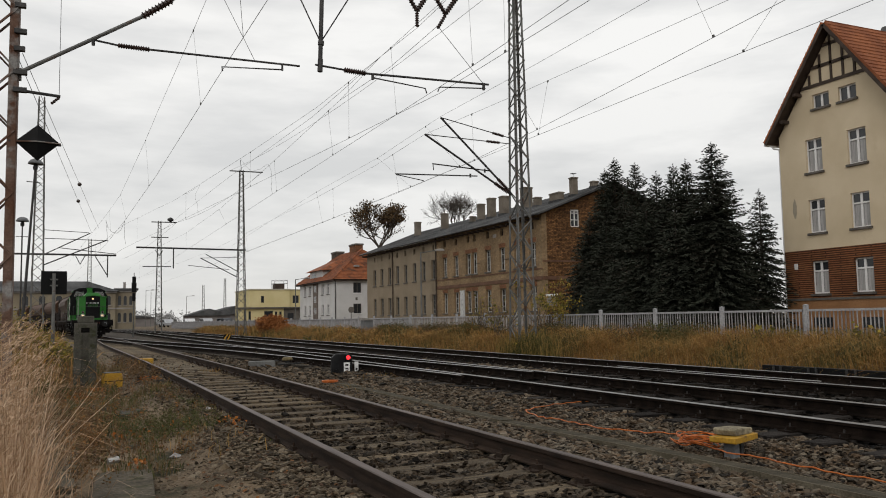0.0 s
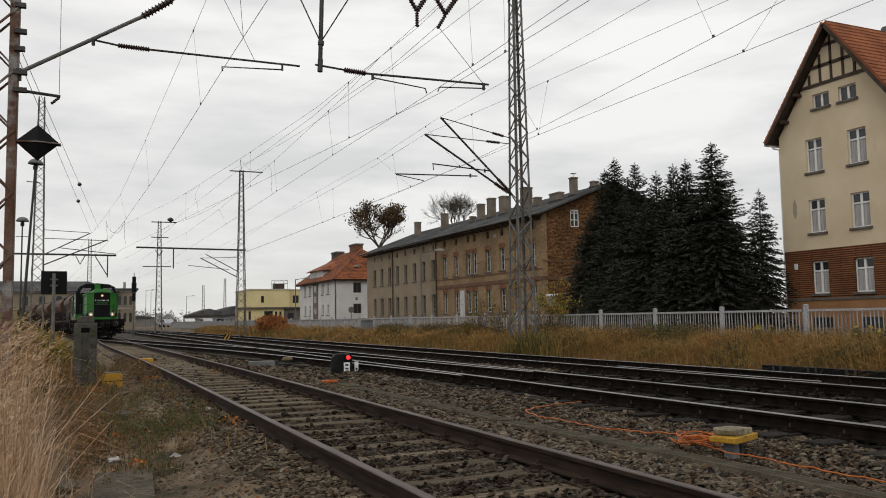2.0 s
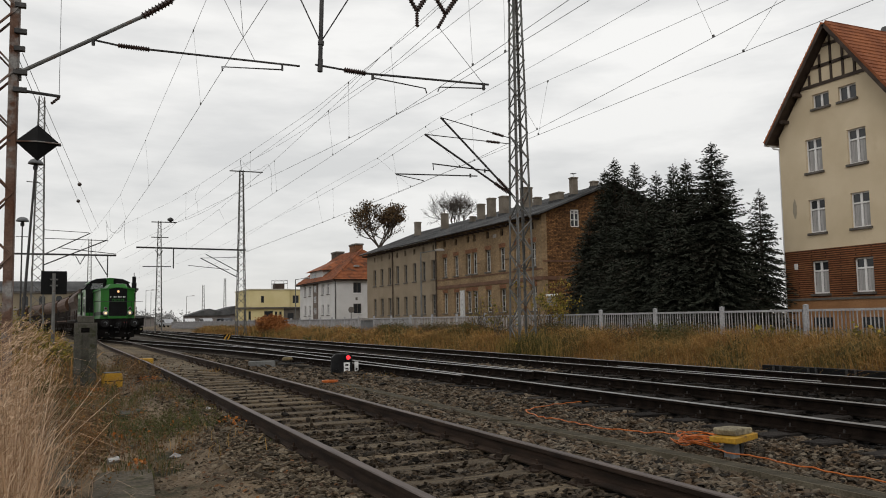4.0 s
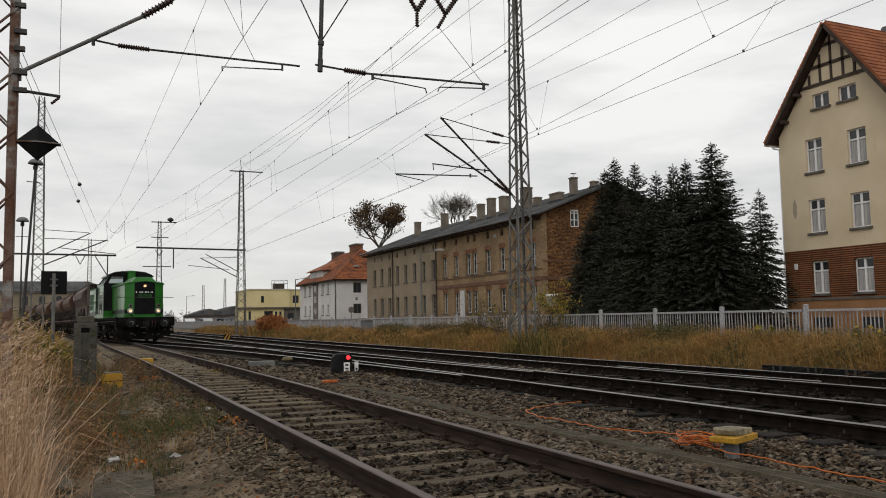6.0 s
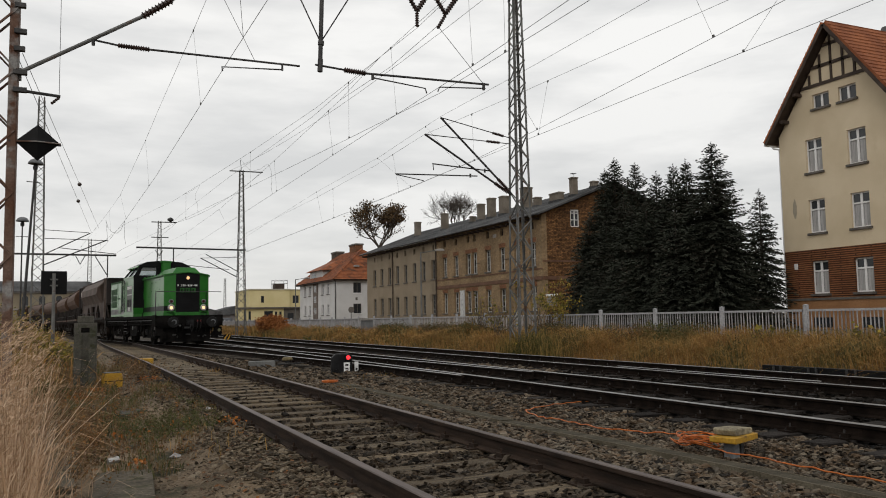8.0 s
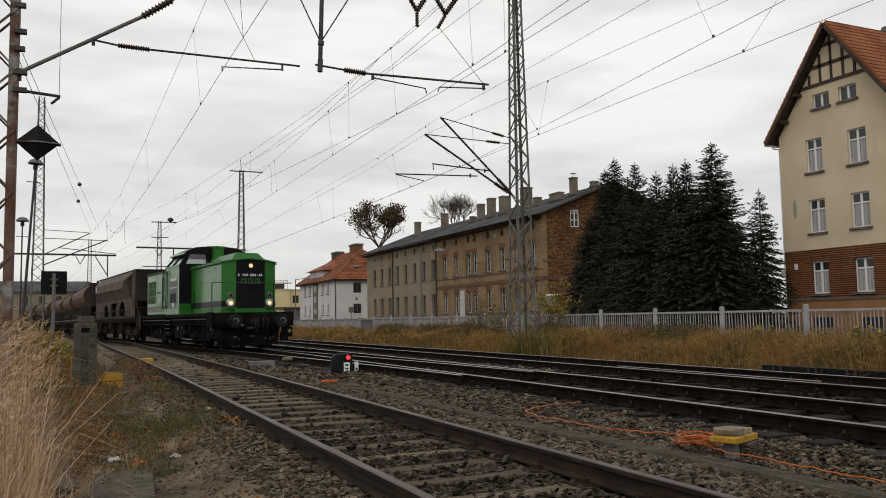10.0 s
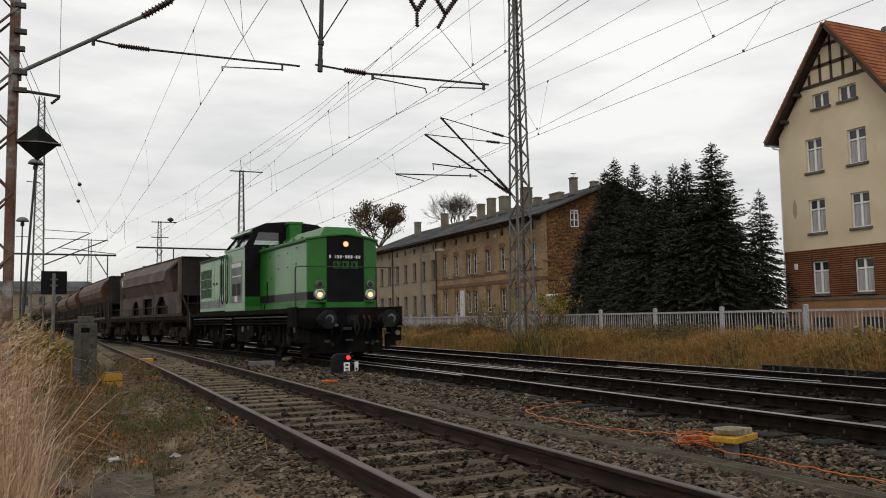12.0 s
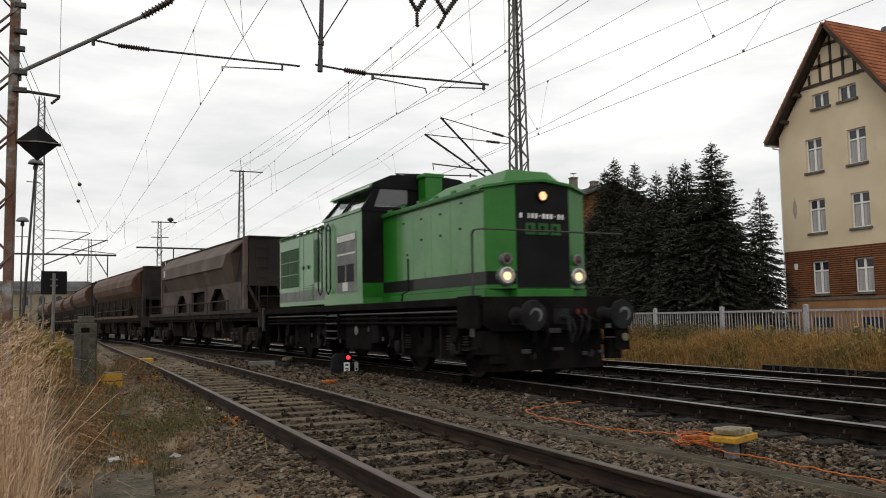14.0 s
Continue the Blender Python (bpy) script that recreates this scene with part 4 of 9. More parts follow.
        for k in range(8):
            g.tube((0.35, e + s * 0.06, 1.55 + k * 0.32), (0.75, e + s * 0.06, 1.55 + k * 0.32), 0.010, 5)
        part("end_ladder", g, HOPPER_DARK, wg)
    sets = []
    for y in (-6.2, 6.2):
        bogie(wg, y, 0.46, 1.8, True, 0.98, WAGON_GRIME)
        sets += [wheelset(wheel_me, wg, y - 0.9, 0.46), wheelset(wheel_me, wg, y + 0.9, 0.46)]
    return wg, sets
# ---------------------------------------------------------------- ground
def ground_height(x, y):
    """The lie of the land across the tracks."""
    def ease(a, b, v):
        k = min(1.0, max(0.0, (v - a) / (b - a)))
        return k * k * (3 - 2 * k)
    z = -0.30 + 0.105 * ease(0.9, 1.5, x) - 0.06 * ease(4.2, 4.9, x) * (1 - ease(5.4, 6.0, x)) - 0.08 * ease(8.9, 9.8, x)
    z += 0.055 * ease(0.9, 1.35, x) * (1 - ease(1.72, 1.95, x)) + 0.05 * ease(3.4, 3.7, x) * (1 - ease(4.0, 4.5, x))
    z += 0.36 * ease(12.9, 14.4, x)
    z += 0.10 * ease(17, 24, x)
    wild = (1 - ease(0.8, 1.4, x)) + ease(13.2, 14.0, x) * 0.7 * (1 - ease(30, 60, x))
    z += wild * 0.05 * noise.noise(Vector((x * 0.7, y * 0.7, 1.3)))
    return z


def ground_material():
    m = mat("track_bed_and_soil", (0.082, 0.058, 0.035), (0.165, 0.120, 0.074), 0.9, 45, 0.95, 0, 0.9, 0.55, spots=((0.028, 0.026, 0.011), 1.3, 0.54))
    n, l = m.node_tree.nodes, m.node_tree.links
    p = n["Principled BSDF"]
    soil = p.inputs["Base Color"].links[0].from_socket
    co = n.new("ShaderNodeTexCoord")
    sx = n.new("ShaderNodeSeparateXYZ")
    l.new(co.outputs["Object"], sx.inputs[0])
    wob = n.new("ShaderNodeTexNoise")
    wob.inputs["Scale"].default_value = 0.8
    l.new(co.outputs["Object"], wob.inputs["Vector"])
    ad = n.new("ShaderNodeMath")
    ad.operation = "ADD"
    l.new(sx.outputs["X"], ad.inputs[0])
    l.new(wob.outputs["Fac"], ad.inputs[1])
    band = n.new("ShaderNodeValToRGB")
    mr = n.new("ShaderNodeMapRange")
    mr.inputs["From Min"].default_value, mr.inputs["From Max"].default_value = 0.0, 40.0
    l.new(ad.outputs[0], mr.inputs["Value"])
    l.new(mr.outputs["Result"], band.inputs["Fac"])
    e = band.color_ramp.elements
    e[0].position, e[0].color = 0.051, (0, 0, 0, 1)
    e[1].position, e[1].color = 0.063, (1, 1, 1, 1)
    for pos, v in ((0.335, 1), (0.352, 0)):
        q = e.new(pos)
        q.color = (v, v, v, 1)
    vor = n.new("ShaderNodeTexVoronoi")
    vor.inputs["Scale"].default_value = 17
    l.new(co.outputs["Object"], vor.inputs["Vector"])
    # near-black bed colour stands in for shade in the gaps between stones
    st = n.new("ShaderNodeValToRGB")
    st.color_ramp.elements[0].color, st.color_ramp.elements[1].color = (0.007, 0.0055, 0.004, 1), (0.030, 0.024, 0.018, 1)
    l.new(vor.outputs["Color"], st.inputs["Fac"])
    oil = n.new("ShaderNodeMapRange")
    oil.inputs["From Min"].default_value, oil.inputs["From Max"].default_value = 6.2, 7.2
    oil.inputs["To Min"].default_value, oil.inputs["To Max"].default_value = 1.0, 0.5
    l.new(ad.outputs[0], oil.inputs["Value"])
    # bed colour paled with distance along y, taking in the far haze
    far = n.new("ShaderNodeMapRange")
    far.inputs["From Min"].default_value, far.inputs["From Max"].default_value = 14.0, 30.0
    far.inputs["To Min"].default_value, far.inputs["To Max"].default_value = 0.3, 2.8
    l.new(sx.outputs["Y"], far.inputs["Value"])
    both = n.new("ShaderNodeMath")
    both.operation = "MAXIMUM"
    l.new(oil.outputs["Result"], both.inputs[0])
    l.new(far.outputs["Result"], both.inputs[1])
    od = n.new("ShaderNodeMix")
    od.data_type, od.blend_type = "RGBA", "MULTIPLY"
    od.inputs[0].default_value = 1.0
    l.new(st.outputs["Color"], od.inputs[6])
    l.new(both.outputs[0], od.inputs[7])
    mx = n.new("ShaderNodeMix")
    mx.data_type = "RGBA"
    l.new(band.outputs["Color"], mx.inputs[0])
    l.new(soil, mx.inputs[6])
    l.new(od.outputs[2], mx.inputs[7])
    l.new(mx.outputs[2], p.inputs["Base Color"])
    return m


def ground():
    xs = sorted(set([-2500, -900, -300, -120, -60, -30, -18, -12] + [round(-9 + 0.25 * k, 3) for k in range(108)] + [18.5, 20, 22, 26, 30, 40, 60, 120, 300, 900, 2500]))
    ys = sorted(set([-2500, -600, -150, -60, -25, -12, -6, -3] + [round(-1 + 0.35 * k, 3) for k in range(90)] + [32 + 1.5 * k for k in range(40)] + [95, 105, 120, 150, 200, 320, 600, 1200, 2600]))
    g = Geo()
    g.v = [(x, y, ground_height(x, y)) for y in ys for x in xs]
    w = len(xs)
    g.f = [(j * w + i, j * w + i + 1, (j + 1) * w + i + 1, (j + 1) * w + i) for j in range(len(ys) - 1) for i in range(w - 1)]
    g.i = [0] * len(g.f)
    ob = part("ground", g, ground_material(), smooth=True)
    return tagged(ob, "ballast, bare soil and rough verge beside the tracks", "ground", kind="structure")


ground()


# ---------------------------------------------------------------- tracks
RAIL_SECTION = [(-0.0625, -0.149), (0.0625, -0.149), (0.0625, -0.138), (0.012, -0.122), (0.010, -0.045), (0.035, -0.035), (0.036, -0.006), (0.028, 0.0), (-0.028, 0.0), (-0.036, -0.006), (-0.035, -0.035), (-0.010, -0.045), (-0.012, -0.122), (-0.0625, -0.138)]


def sweep_rail(line, side, y0, y1, step, z=0.0):
    n = max(2, int((y1 - y0) / step))
    g = Geo()
    k = len(RAIL_SECTION)
    for j in range(n + 1):
        y = y0 + (y1 - y0) * j / n
        dx = (line(y + 0.1) - line(y - 0.1)) / 0.2
        t = Vector((dx, 1)).normalized()
        nx, ny = t.y, -t.x
        for a, h in RAIL_SECTION:
            g.v.append((line(y) + nx * (side + a), y + ny * (side + a), z + h))
    for j in range(n):
        for i in range(k):
            g.f.append((j * k + i, j * k + (i + 1) % k, (j + 1) * k + (i + 1) % k, (j + 1) * k + i))
            g.i.append(1 if i in (7, 8) else 0)
    g.f += [tuple(range(k)), tuple(range(n * k, n * k + k))]
    g.i += [0, 0]
    return g


def sleeper_mesh(length, wood):
    g = Geo()
    h = length / 2
    g.prism([(-0.13, -0.30), (0.13, -0.30), (0.125, -0.158), (0.10, -0.150), (-0.10, -0.150), (-0.125, -0.158)], "x", -h, h)
    return g.mesh("sleeper", wood)


def chair_mesh(bolt, plate=RAIL_SIDE):
    g = Geo()
    g.box(-0.17, 0.17, -0.08, 0.08, -0.152, -0.136)
    for s in (-1, 1):
        g.box(s * 0.085 - 0.022, s * 0.085 + 0.022, -0.05, 0.05, -0.138, -0.10)
        g.tube((s * 0.085, 0, -0.11), (s * 0.085, 0, -0.068), 0.010, 6, slot=1)
        g.tube((s * 0.145, 0, -0.138), (s * 0.145, 0, -0.112), 0.010, 6, slot=1)
    return g.mesh("rail_chair", [plate, bolt])


CHAIR = chair_mesh(RAIL_RUST, RAIL_RUST)
CHAIR_BOLTED = chair_mesh(BOLT_STEEL)
SLEEPER_ROWS = []
random.seed(12)


def track(label, line, y0, y1, wood, head, z=0.0, spacing=0.63, seed=1, near=40, chairs=True, sleepers=True, step=1.0, skew=2.5):
    tr = thing("railway_track", label, "railway track", pose(0, 0, z), kind="structure")
    for s in (-0.7525, 0.7525):
        part("rail", sweep_rail(line, s, y0, y1, step), [RAIL_RUST if wood is SLEEPER_WOOD else RAIL_SIDE, head], tr)
    rnd = random.Random(seed)
    me = sleeper_mesh(2.55, wood)
    rest = Geo()
    rows = []
    SLEEPER_ROWS.append((line, rows))
    y = y0 + 0.3
    while sleepers and y < min(y1, 95):
        dx = (line(y + 0.1) - line(y - 0.1)) / 0.2
        m = pose(line(y) + rnd.uniform(-0.04, 0.04), y, rnd.uniform(-0.012, 0.004), 0, 0, -math.degrees(math.atan(dx)) + rnd.uniform(-1, 1) * skew * 0.4)
        rows.append(y)
        if -2 < y < near:
            shared("sleeper", me, tr, m)
            if chairs and y < 26:
                for s in (-0.7525, 0.7525):
                    shared("rail_chair", CHAIR if wood is SLEEPER_WOOD else CHAIR_BOLTED, tr, m @ pose(s, 0, 0.0))
        else:
            rest.box(-1.27, 1.27, -0.13, 0.13, -0.3, -0.152, turn=m)
        y += spacing * rnd.uniform(0.95, 1.05)
    if rest.v:
        # far sleepers get the lighter wood, with haze in its colour
        tagged(part("sleeper_rest", rest, SLEEPER_WOOD if wood is SLEEPER_WOOD else SLEEPER_MID, tr), kind="stuff")
    return tr


track("weathered siding with pale wooden sleepers in ballast", SIDING_LINE, -18, 66, SLEEPER_WOOD, RAIL_DULL, seed=3, near=45)
track("main running track with dark sleepers and polished rails", lambda y: 7.42 + max(0, y - 90) ** 2 * -0.0012, -40, 260, SLEEPER_DARK, RAIL_TOP, seed=4, step=4)
track("diverging crossover track leading to the siding", TRAIN_LINE, 13.5, 240, SLEEPER_MID, RAIL_TOP, seed=5, sleepers=True, step=1.5, near=62)
track("far running track with dark sleepers and polished rails", lambda y: 11.5 + max(0, y - 90) ** 2 * -0.0012, -40, 260, SLEEPER_DARK, RAIL_TOP, z=-0.08, seed=6, step=4)


def siding_fill():
    """Trodden sand between the siding rails, level with the sleepers."""
    g = Geo()
    ys = [19.0 + k * 0.8 for k in range(58)]
    for side in (-0.66, 0.66):
        g.v += [(SIDING_LINE(y) + side, y, -0.163 - 0.03 * max(0.0, (22 - y) / 3)) for y in ys]
    n = len(ys)
    g.f = [(k, n + k, n + k + 1, k + 1) for k in range(n - 1)]
    g.i = [0] * len(g.f)
    ob = part("siding_fill", g, mat("trodden_tan_sand", (0.085, 0.068, 0.046), (0.17, 0.142, 0.10), 1.4, 30, 0.95, 0, 0.5, 0.4, spots=((0.05, 0.040, 0.028), 2.2, 0.55), spec=0.1))
    tagged(ob, "trodden sand between the rails of the siding", "ground", kind="structure")


siding_fill()


def track_extras():
    """Check rail inside the far track, and the black ribbed beam that edges the verge."""
    c = thing("check_rail", "dark check rail bolted beside the far running rail", "rail", pose(0, 0, -0.08))
    part("rail", sweep_rail(lambda y: 11.06, 0.0, 9.6, 15.0, 2.0), [RAIL_SIDE, RAIL_TOP], c)
    b = thing("edge_beam", "low black ribbed beam along the edge of the verge", "beam", pose(12.9, 0, -0.30))
    part("beam", Geo().box(-0.06, 0.06, -6.0, 12.6, 0.0, 0.28), PAINT_BLACK, b, bevel=0.01)
    rib = Geo().box(-0.085, -0.06, -0.02, 0.02, 0.0, 0.27).mesh("rib", STEEL_DARK)
    for k in range(9):
        for d in (-0.09, 0.09):
            shared("rib", rib, b, pose(0, 12.2 - k * 0.85 + d, 0))


track_extras()


# ---------------------------------------------------------------- overhead line
def lattice_mast(label, x, y, height, base, top, material, base_z=-0.2, cells=None, group="lattice masts of the overhead line", turn=0, near=False):
    ma = thing("lattice_mast", label, "catenary mast", pose(x, y, base_z, 0, 0, turn), group=group)
    def half(z):
        return (base + (top - base) * z / height) / 2
    a = 0.035
    for sx in (-1, 1):
        for sy in (-1, 1):
            b, t = half(0), half(height)
            g = Geo()
            for wx, wy in ((a * 2, 0.012), (0.012, a * 2)):
                lo = [(sx * b - sx * (wx if k in (1, 2) else 0), sy * b - sy * (wy if k in (2, 3) else 0), 0) for k in range(4)]
                hi = [(sx * t - sx * (wx if k in (1, 2) else 0), sy * t - sy * (wy if k in (2, 3) else 0), height) for k in range(4)]
                g.add(lo + hi, [(3, 2, 1, 0), (4, 5, 6, 7), (0, 1, 5, 4), (1, 2, 6, 5), (2, 3, 7, 6), (3, 0, 4, 7)])
            part("corner_angle", g, material, ma)
    g = Geo()
    z, up = 0.25, True
    while z < height - 0.3:
        s = half(z) * 2 * 0.95
        z2 = min(height - 0.05, z + s)
        b, t = half(z), half(z2)
        for face in range(4):
            r = Matrix.Rotation(face * math.pi / 2, 4, "Z")
            k = 1 if up ^ (face % 2 == 0) else -1
            if near:
                part("brace", Geo().tube(r @ Vector((-k * b, b, z)), r @ Vector((k * t, t, z2)), 0.022, 4), material, ma)
            else:
                g.tube(r @ Vector((-k * b, b, z)), r @ Vector((k * t, t, z2)), 0.022, 4)
        z, up = z2, not up
    if not near:
        part("lattice_bracing", g, material, ma)
    part("foundation", Geo().box(-base * 0.7, base * 0.7, -base * 0.7, base * 0.7, -0.4, 0.0), CONCRETE, ma, bevel=0.02)
    return ma


def insulator(g, a, b, sheds=7, r=0.055, slot=1):
    a, b = Vector(a), Vector(b)
    sheds = int(sheds * 1.5)
    g.tube(a, b, r * 0.62, 8, slot=slot)
    for k in range(sheds):
        p = a.lerp(b, (k + 0.5) / sheds)
        d = (b - a).normalized() * 0.016
        g.tube(p - d, p, r * 0.62, 10, r, slot=slot)
        g.tube(p, p + d, r, 10, r * 0.62, slot=slot)


def wire_run(name, label, pts, r=0.007, sag=0.0, seg=10):
    line = [Vector(pts[0])]
    for a, b in zip(pts, pts[1:]):
        a, b = Vector(a), Vector(b)
        for k in range(1, seg + 1):
            u = k / seg
            p = a.lerp(b, u)
            p.z -= 4 * sag * u * (1 - u)
            line.append(p)
    g = Geo().path(line, r, 4)
    return tagged(part(name, g, WIRE), label, "wire")


lattice_mast("tall grey lattice mast standing in the grass verge", 13.26, 22.95, 13.5, 0.66, 0.27, STEEL_GREY, -0.1, near=True)
lattice_mast("grey lattice mast with a long crossarm", 13.2, 70.0, 14.0, 0.80, 0.34, STEEL_GREY, -0.1)
lattice_mast("distant grey lattice mast", 9.4, 99.5, 12.9, 0.8, 0.36, STEEL_GREY, -0.1)
lattice_mast("grey lattice mast beside the siding", -1.65, 52.0, 14.4, 0.75, 0.34, STEEL_GREY, -0.2)
lattice_mast("slender far lattice mast", 2.4, 118, 12.5, 0.7, 0.36, STEEL_GREY, -0.2)


# ---------------------------------------------------------------- buildings (facade line of the street x = 34)
BRICK_OCHRE = brick_mat("ochre_brick", ((0.265, 0.182, 0.098), (0.210, 0.137, 0.073)), (0.145, 0.108, 0.072), broad=(0.72, 1.28))
BRICK_GABLE = brick_mat("orange_brown_brick", ((0.225, 0.112, 0.040), (0.085, 0.040, 0.017)), (0.060, 0.032, 0.017), 0.30, 0.11, joint=0.018, broad=(0.65, 1.25), fine=(0.45, 1.45))
RENDER_GREY = mat("grey_brown_render", (0.205, 0.162, 0.110), (0.25, 0.20, 0.140), 0.4, 25, 0.9, 0, 0.1, 0.1, spots=((0.175, 0.138, 0.095), 0.6, 0.60))
BRICK_RED = brick_mat("red_brown_brick", ((0.225, 0.096, 0.038), (0.175, 0.068, 0.027)), (0.045, 0.020, 0.012), 1.7, 0.105, joint=0.030, broad=(0.8, 1.2), fine=(0.78, 1.22))
LINTEL_BRICK = brick_mat("red_lintel_brick", ((0.205, 0.095, 0.048), (0.165, 0.074, 0.037)), (0.10, 0.05, 0.03))
CHIMNEY_BRICK = mat("sooty_tan_chimney", (0.120, 0.100, 0.078), (0.185, 0.158, 0.128), 1.2, 20, 0.9, 0, 0.15)
CREAM = mat("cream_render", (0.52, 0.425, 0.29), (0.60, 0.50, 0.355), 0.5, 25, 0.9, 0, 0.08, 0.06, spots=((0.52, 0.42, 0.29), 0.7, 0.6))
WHITE_RENDER = mat("grey_white_render", (0.50, 0.49, 0.48), (0.57, 0.56, 0.55), 0.5, 25, 0.9, 0, 0.05, 0.06)
YELLOW_RENDER = mat("pale_yellow_render", (0.56, 0.47, 0.24), (0.62, 0.53, 0.29), 0.4, 20, 0.9, 0, 0.05, 0.06)
SLATE = mat("grey_roofing_felt", (0.050, 0.050, 0.051), (0.100, 0.100, 0.101), 0.6, 20, 0.95, 0, 0.2, 0.35, spec=0.08, stretch=(1, 0.4, 1))
SOOTY_BRICK = mat("sooty_dark_chimney_brick", (0.045, 0.036, 0.031), (0.085, 0.066, 0.055), 1.5, 20, 0.9, 0, 0.15)
TILE_MOTTLED = mat("mottled_brown_orange_tiles", (0.155, 0.050, 0.022), (0.27, 0.090, 0.034), 1.6, 12, 0.85, 0, 0.3, 0.25, vary="object", spots=((0.085, 0.038, 0.022), 0.9, 0.54))
TILE_RED = mat("orange_clay_tiles", (0.20, 0.062, 0.024), (0.31, 0.105, 0.040), 0.8, 12, 0.85, 0, 0.3, 0.2, vary="object")
TIMBER = mat("dark_brown_timber", (0.035, 0.024, 0.018), (0.06, 0.042, 0.032), 2, 30, 0.8, 0, 0.2)
WINDOW_WHITE = mat("white_window_paint", (0.62, 0.61, 0.60), (0.70, 0.69, 0.68), 3, 30, 0.6, 0, 0.03, 0.05)
WINDOW_GLASS = glass("window_glass", (0.022, 0.024, 0.027), 0.18)
WINDOW_OLD = mat("old_white_window_paint", (0.30, 0.29, 0.27), (0.46, 0.45, 0.43), 3, 30, 0.7, 0, 0.03, 0.1)
WINDOW_DULL = mat("flaking_brown_window_paint", (0.10, 0.095, 0.085), (0.20, 0.19, 0.175), 3, 30, 0.8, 0, 0.05, 0.15)
CURTAIN = mat("net_curtain", (0.26, 0.255, 0.25), (0.38, 0.37, 0.36), 2.5, 25, 0.9, 0, 0.1, stretch=(1, 8, 0.3))
SILL = mat("dark_stone_sill", (0.085, 0.075, 0.065), (0.13, 0.115, 0.10), 2, 30, 0.85)
CHIMNEY = mat("grey_chimney_render", (0.22, 0.205, 0.19), (0.30, 0.28, 0.26), 1, 25, 0.9)


def window(parent, x, y, z, w, h, depth=0.16, casing=WINDOW_WHITE, sill=True, mullion=True, transom=0.30, curtain=False, t=0.065, mid=0.06, bars=()):
    """A casement window in a wall that faces the tracks (towards -x); x is the wall's face."""
    wi = new("window")
    wi.parent = parent
    wi.location = (x, y, z)
    fr = Geo()
    fr.box(depth - 0.05, depth + 0.02, -w / 2, -w / 2 + t, 0, h).box(depth - 0.05, depth + 0.02, w / 2 - t, w / 2, 0, h)
    fr.box(depth - 0.05, depth + 0.02, -w / 2 + t, w / 2 - t, 0, t).box(depth - 0.05, depth + 0.02, -w / 2 + t, w / 2 - t, h - t, h)
    if mullion:
        fr.box(depth - 0.055, depth + 0.02, -mid, mid, t, h - t)
    if transom:
        zt = h * (1 - transom)
        fr.box(depth - 0.06, depth + 0.02, -w / 2 + t, w / 2 - t, zt - mid * 0.65, zt + mid * 0.65)
    for u in bars:
        fr.box(depth - 0.045, depth + 0.02, -w / 2 + t, w / 2 - t, h * u - 0.018, h * u + 0.018)
    part("frame", fr, casing, wi)
    part("pane", Geo().box(depth - 0.01, depth, -w / 2 + t, w / 2 - t, t, h - t), WINDOW_GLASS, wi)
    if curtain:
        for a, b in ((-w / 2 + t, -0.06), (0.06, w / 2 - t)):
            part("curtain", Geo().box(depth - 0.016, depth - 0.012, a + 0.02, b - 0.02, t, h * (1 - transom) - 0.05), CURTAIN, wi)
    if sill:
        part("sill", Geo().box(-0.10, 0.03, -w / 2 - 0.09, w / 2 + 0.09, -0.11, 0.0), SILL, wi)
    return wi


def wall_with_openings(x0, x1, y0, y1, z0, z1, holes):
    """A wall of real thickness along y whose openings go through; holes are (ya, yb, za, zb)."""
    g = Geo()
    ys = sorted(set([y0, y1] + [v for h in holes for v in h[:2]]))
    zs = sorted(set([z0, z1] + [v for h in holes for v in h[2:]]))
    ny, nz = len(ys), len(zs)
    g.v = [(x, y, z) for x in (x0, x1) for y in ys for z in zs]

    def at(i, j, k):
        return i * ny * nz + j * nz + k

    def solid(j, k):
        if not (0 <= j < ny - 1 and 0 <= k < nz - 1):
            return False
        cy, cz = (ys[j] + ys[j + 1]) / 2, (zs[k] + zs[k + 1]) / 2
        return not any(h[0] < cy < h[1] and h[2] < cz < h[3] for h in holes)
    for j in range(ny - 1):
        for k in range(nz - 1):
            if not solid(j, k):
                continue
            g.f.append((at(0, j, k), at(0, j, k + 1), at(0, j + 1, k + 1), at(0, j + 1, k)))
            g.f.append((at(1, j, k), at(1, j + 1, k), at(1, j + 1, k + 1), at(1, j, k + 1)))
            for dj, dk, p, q in ((-1, 0, (j, k), (j, k + 1)), (1, 0, (j + 1, k), (j + 1, k + 1)), (0, -1, (j, k), (j + 1, k)), (0, 1, (j, k + 1), (j + 1, k + 1))):
                if not solid(j + dj, k + dk):
                    g.f.append((at(0, *p), at(1, *p), at(1, *q), at(0, *q)))
    used = sorted(set(i for f in g.f for i in f))
    new_id = {i: n for n, i in enumerate(used)}
    g.v = [g.v[i] for i in used]
    g.f = [tuple(new_id[i] for i in f) for f in g.f]
    g.i = [0] * len(g.f)
    return g


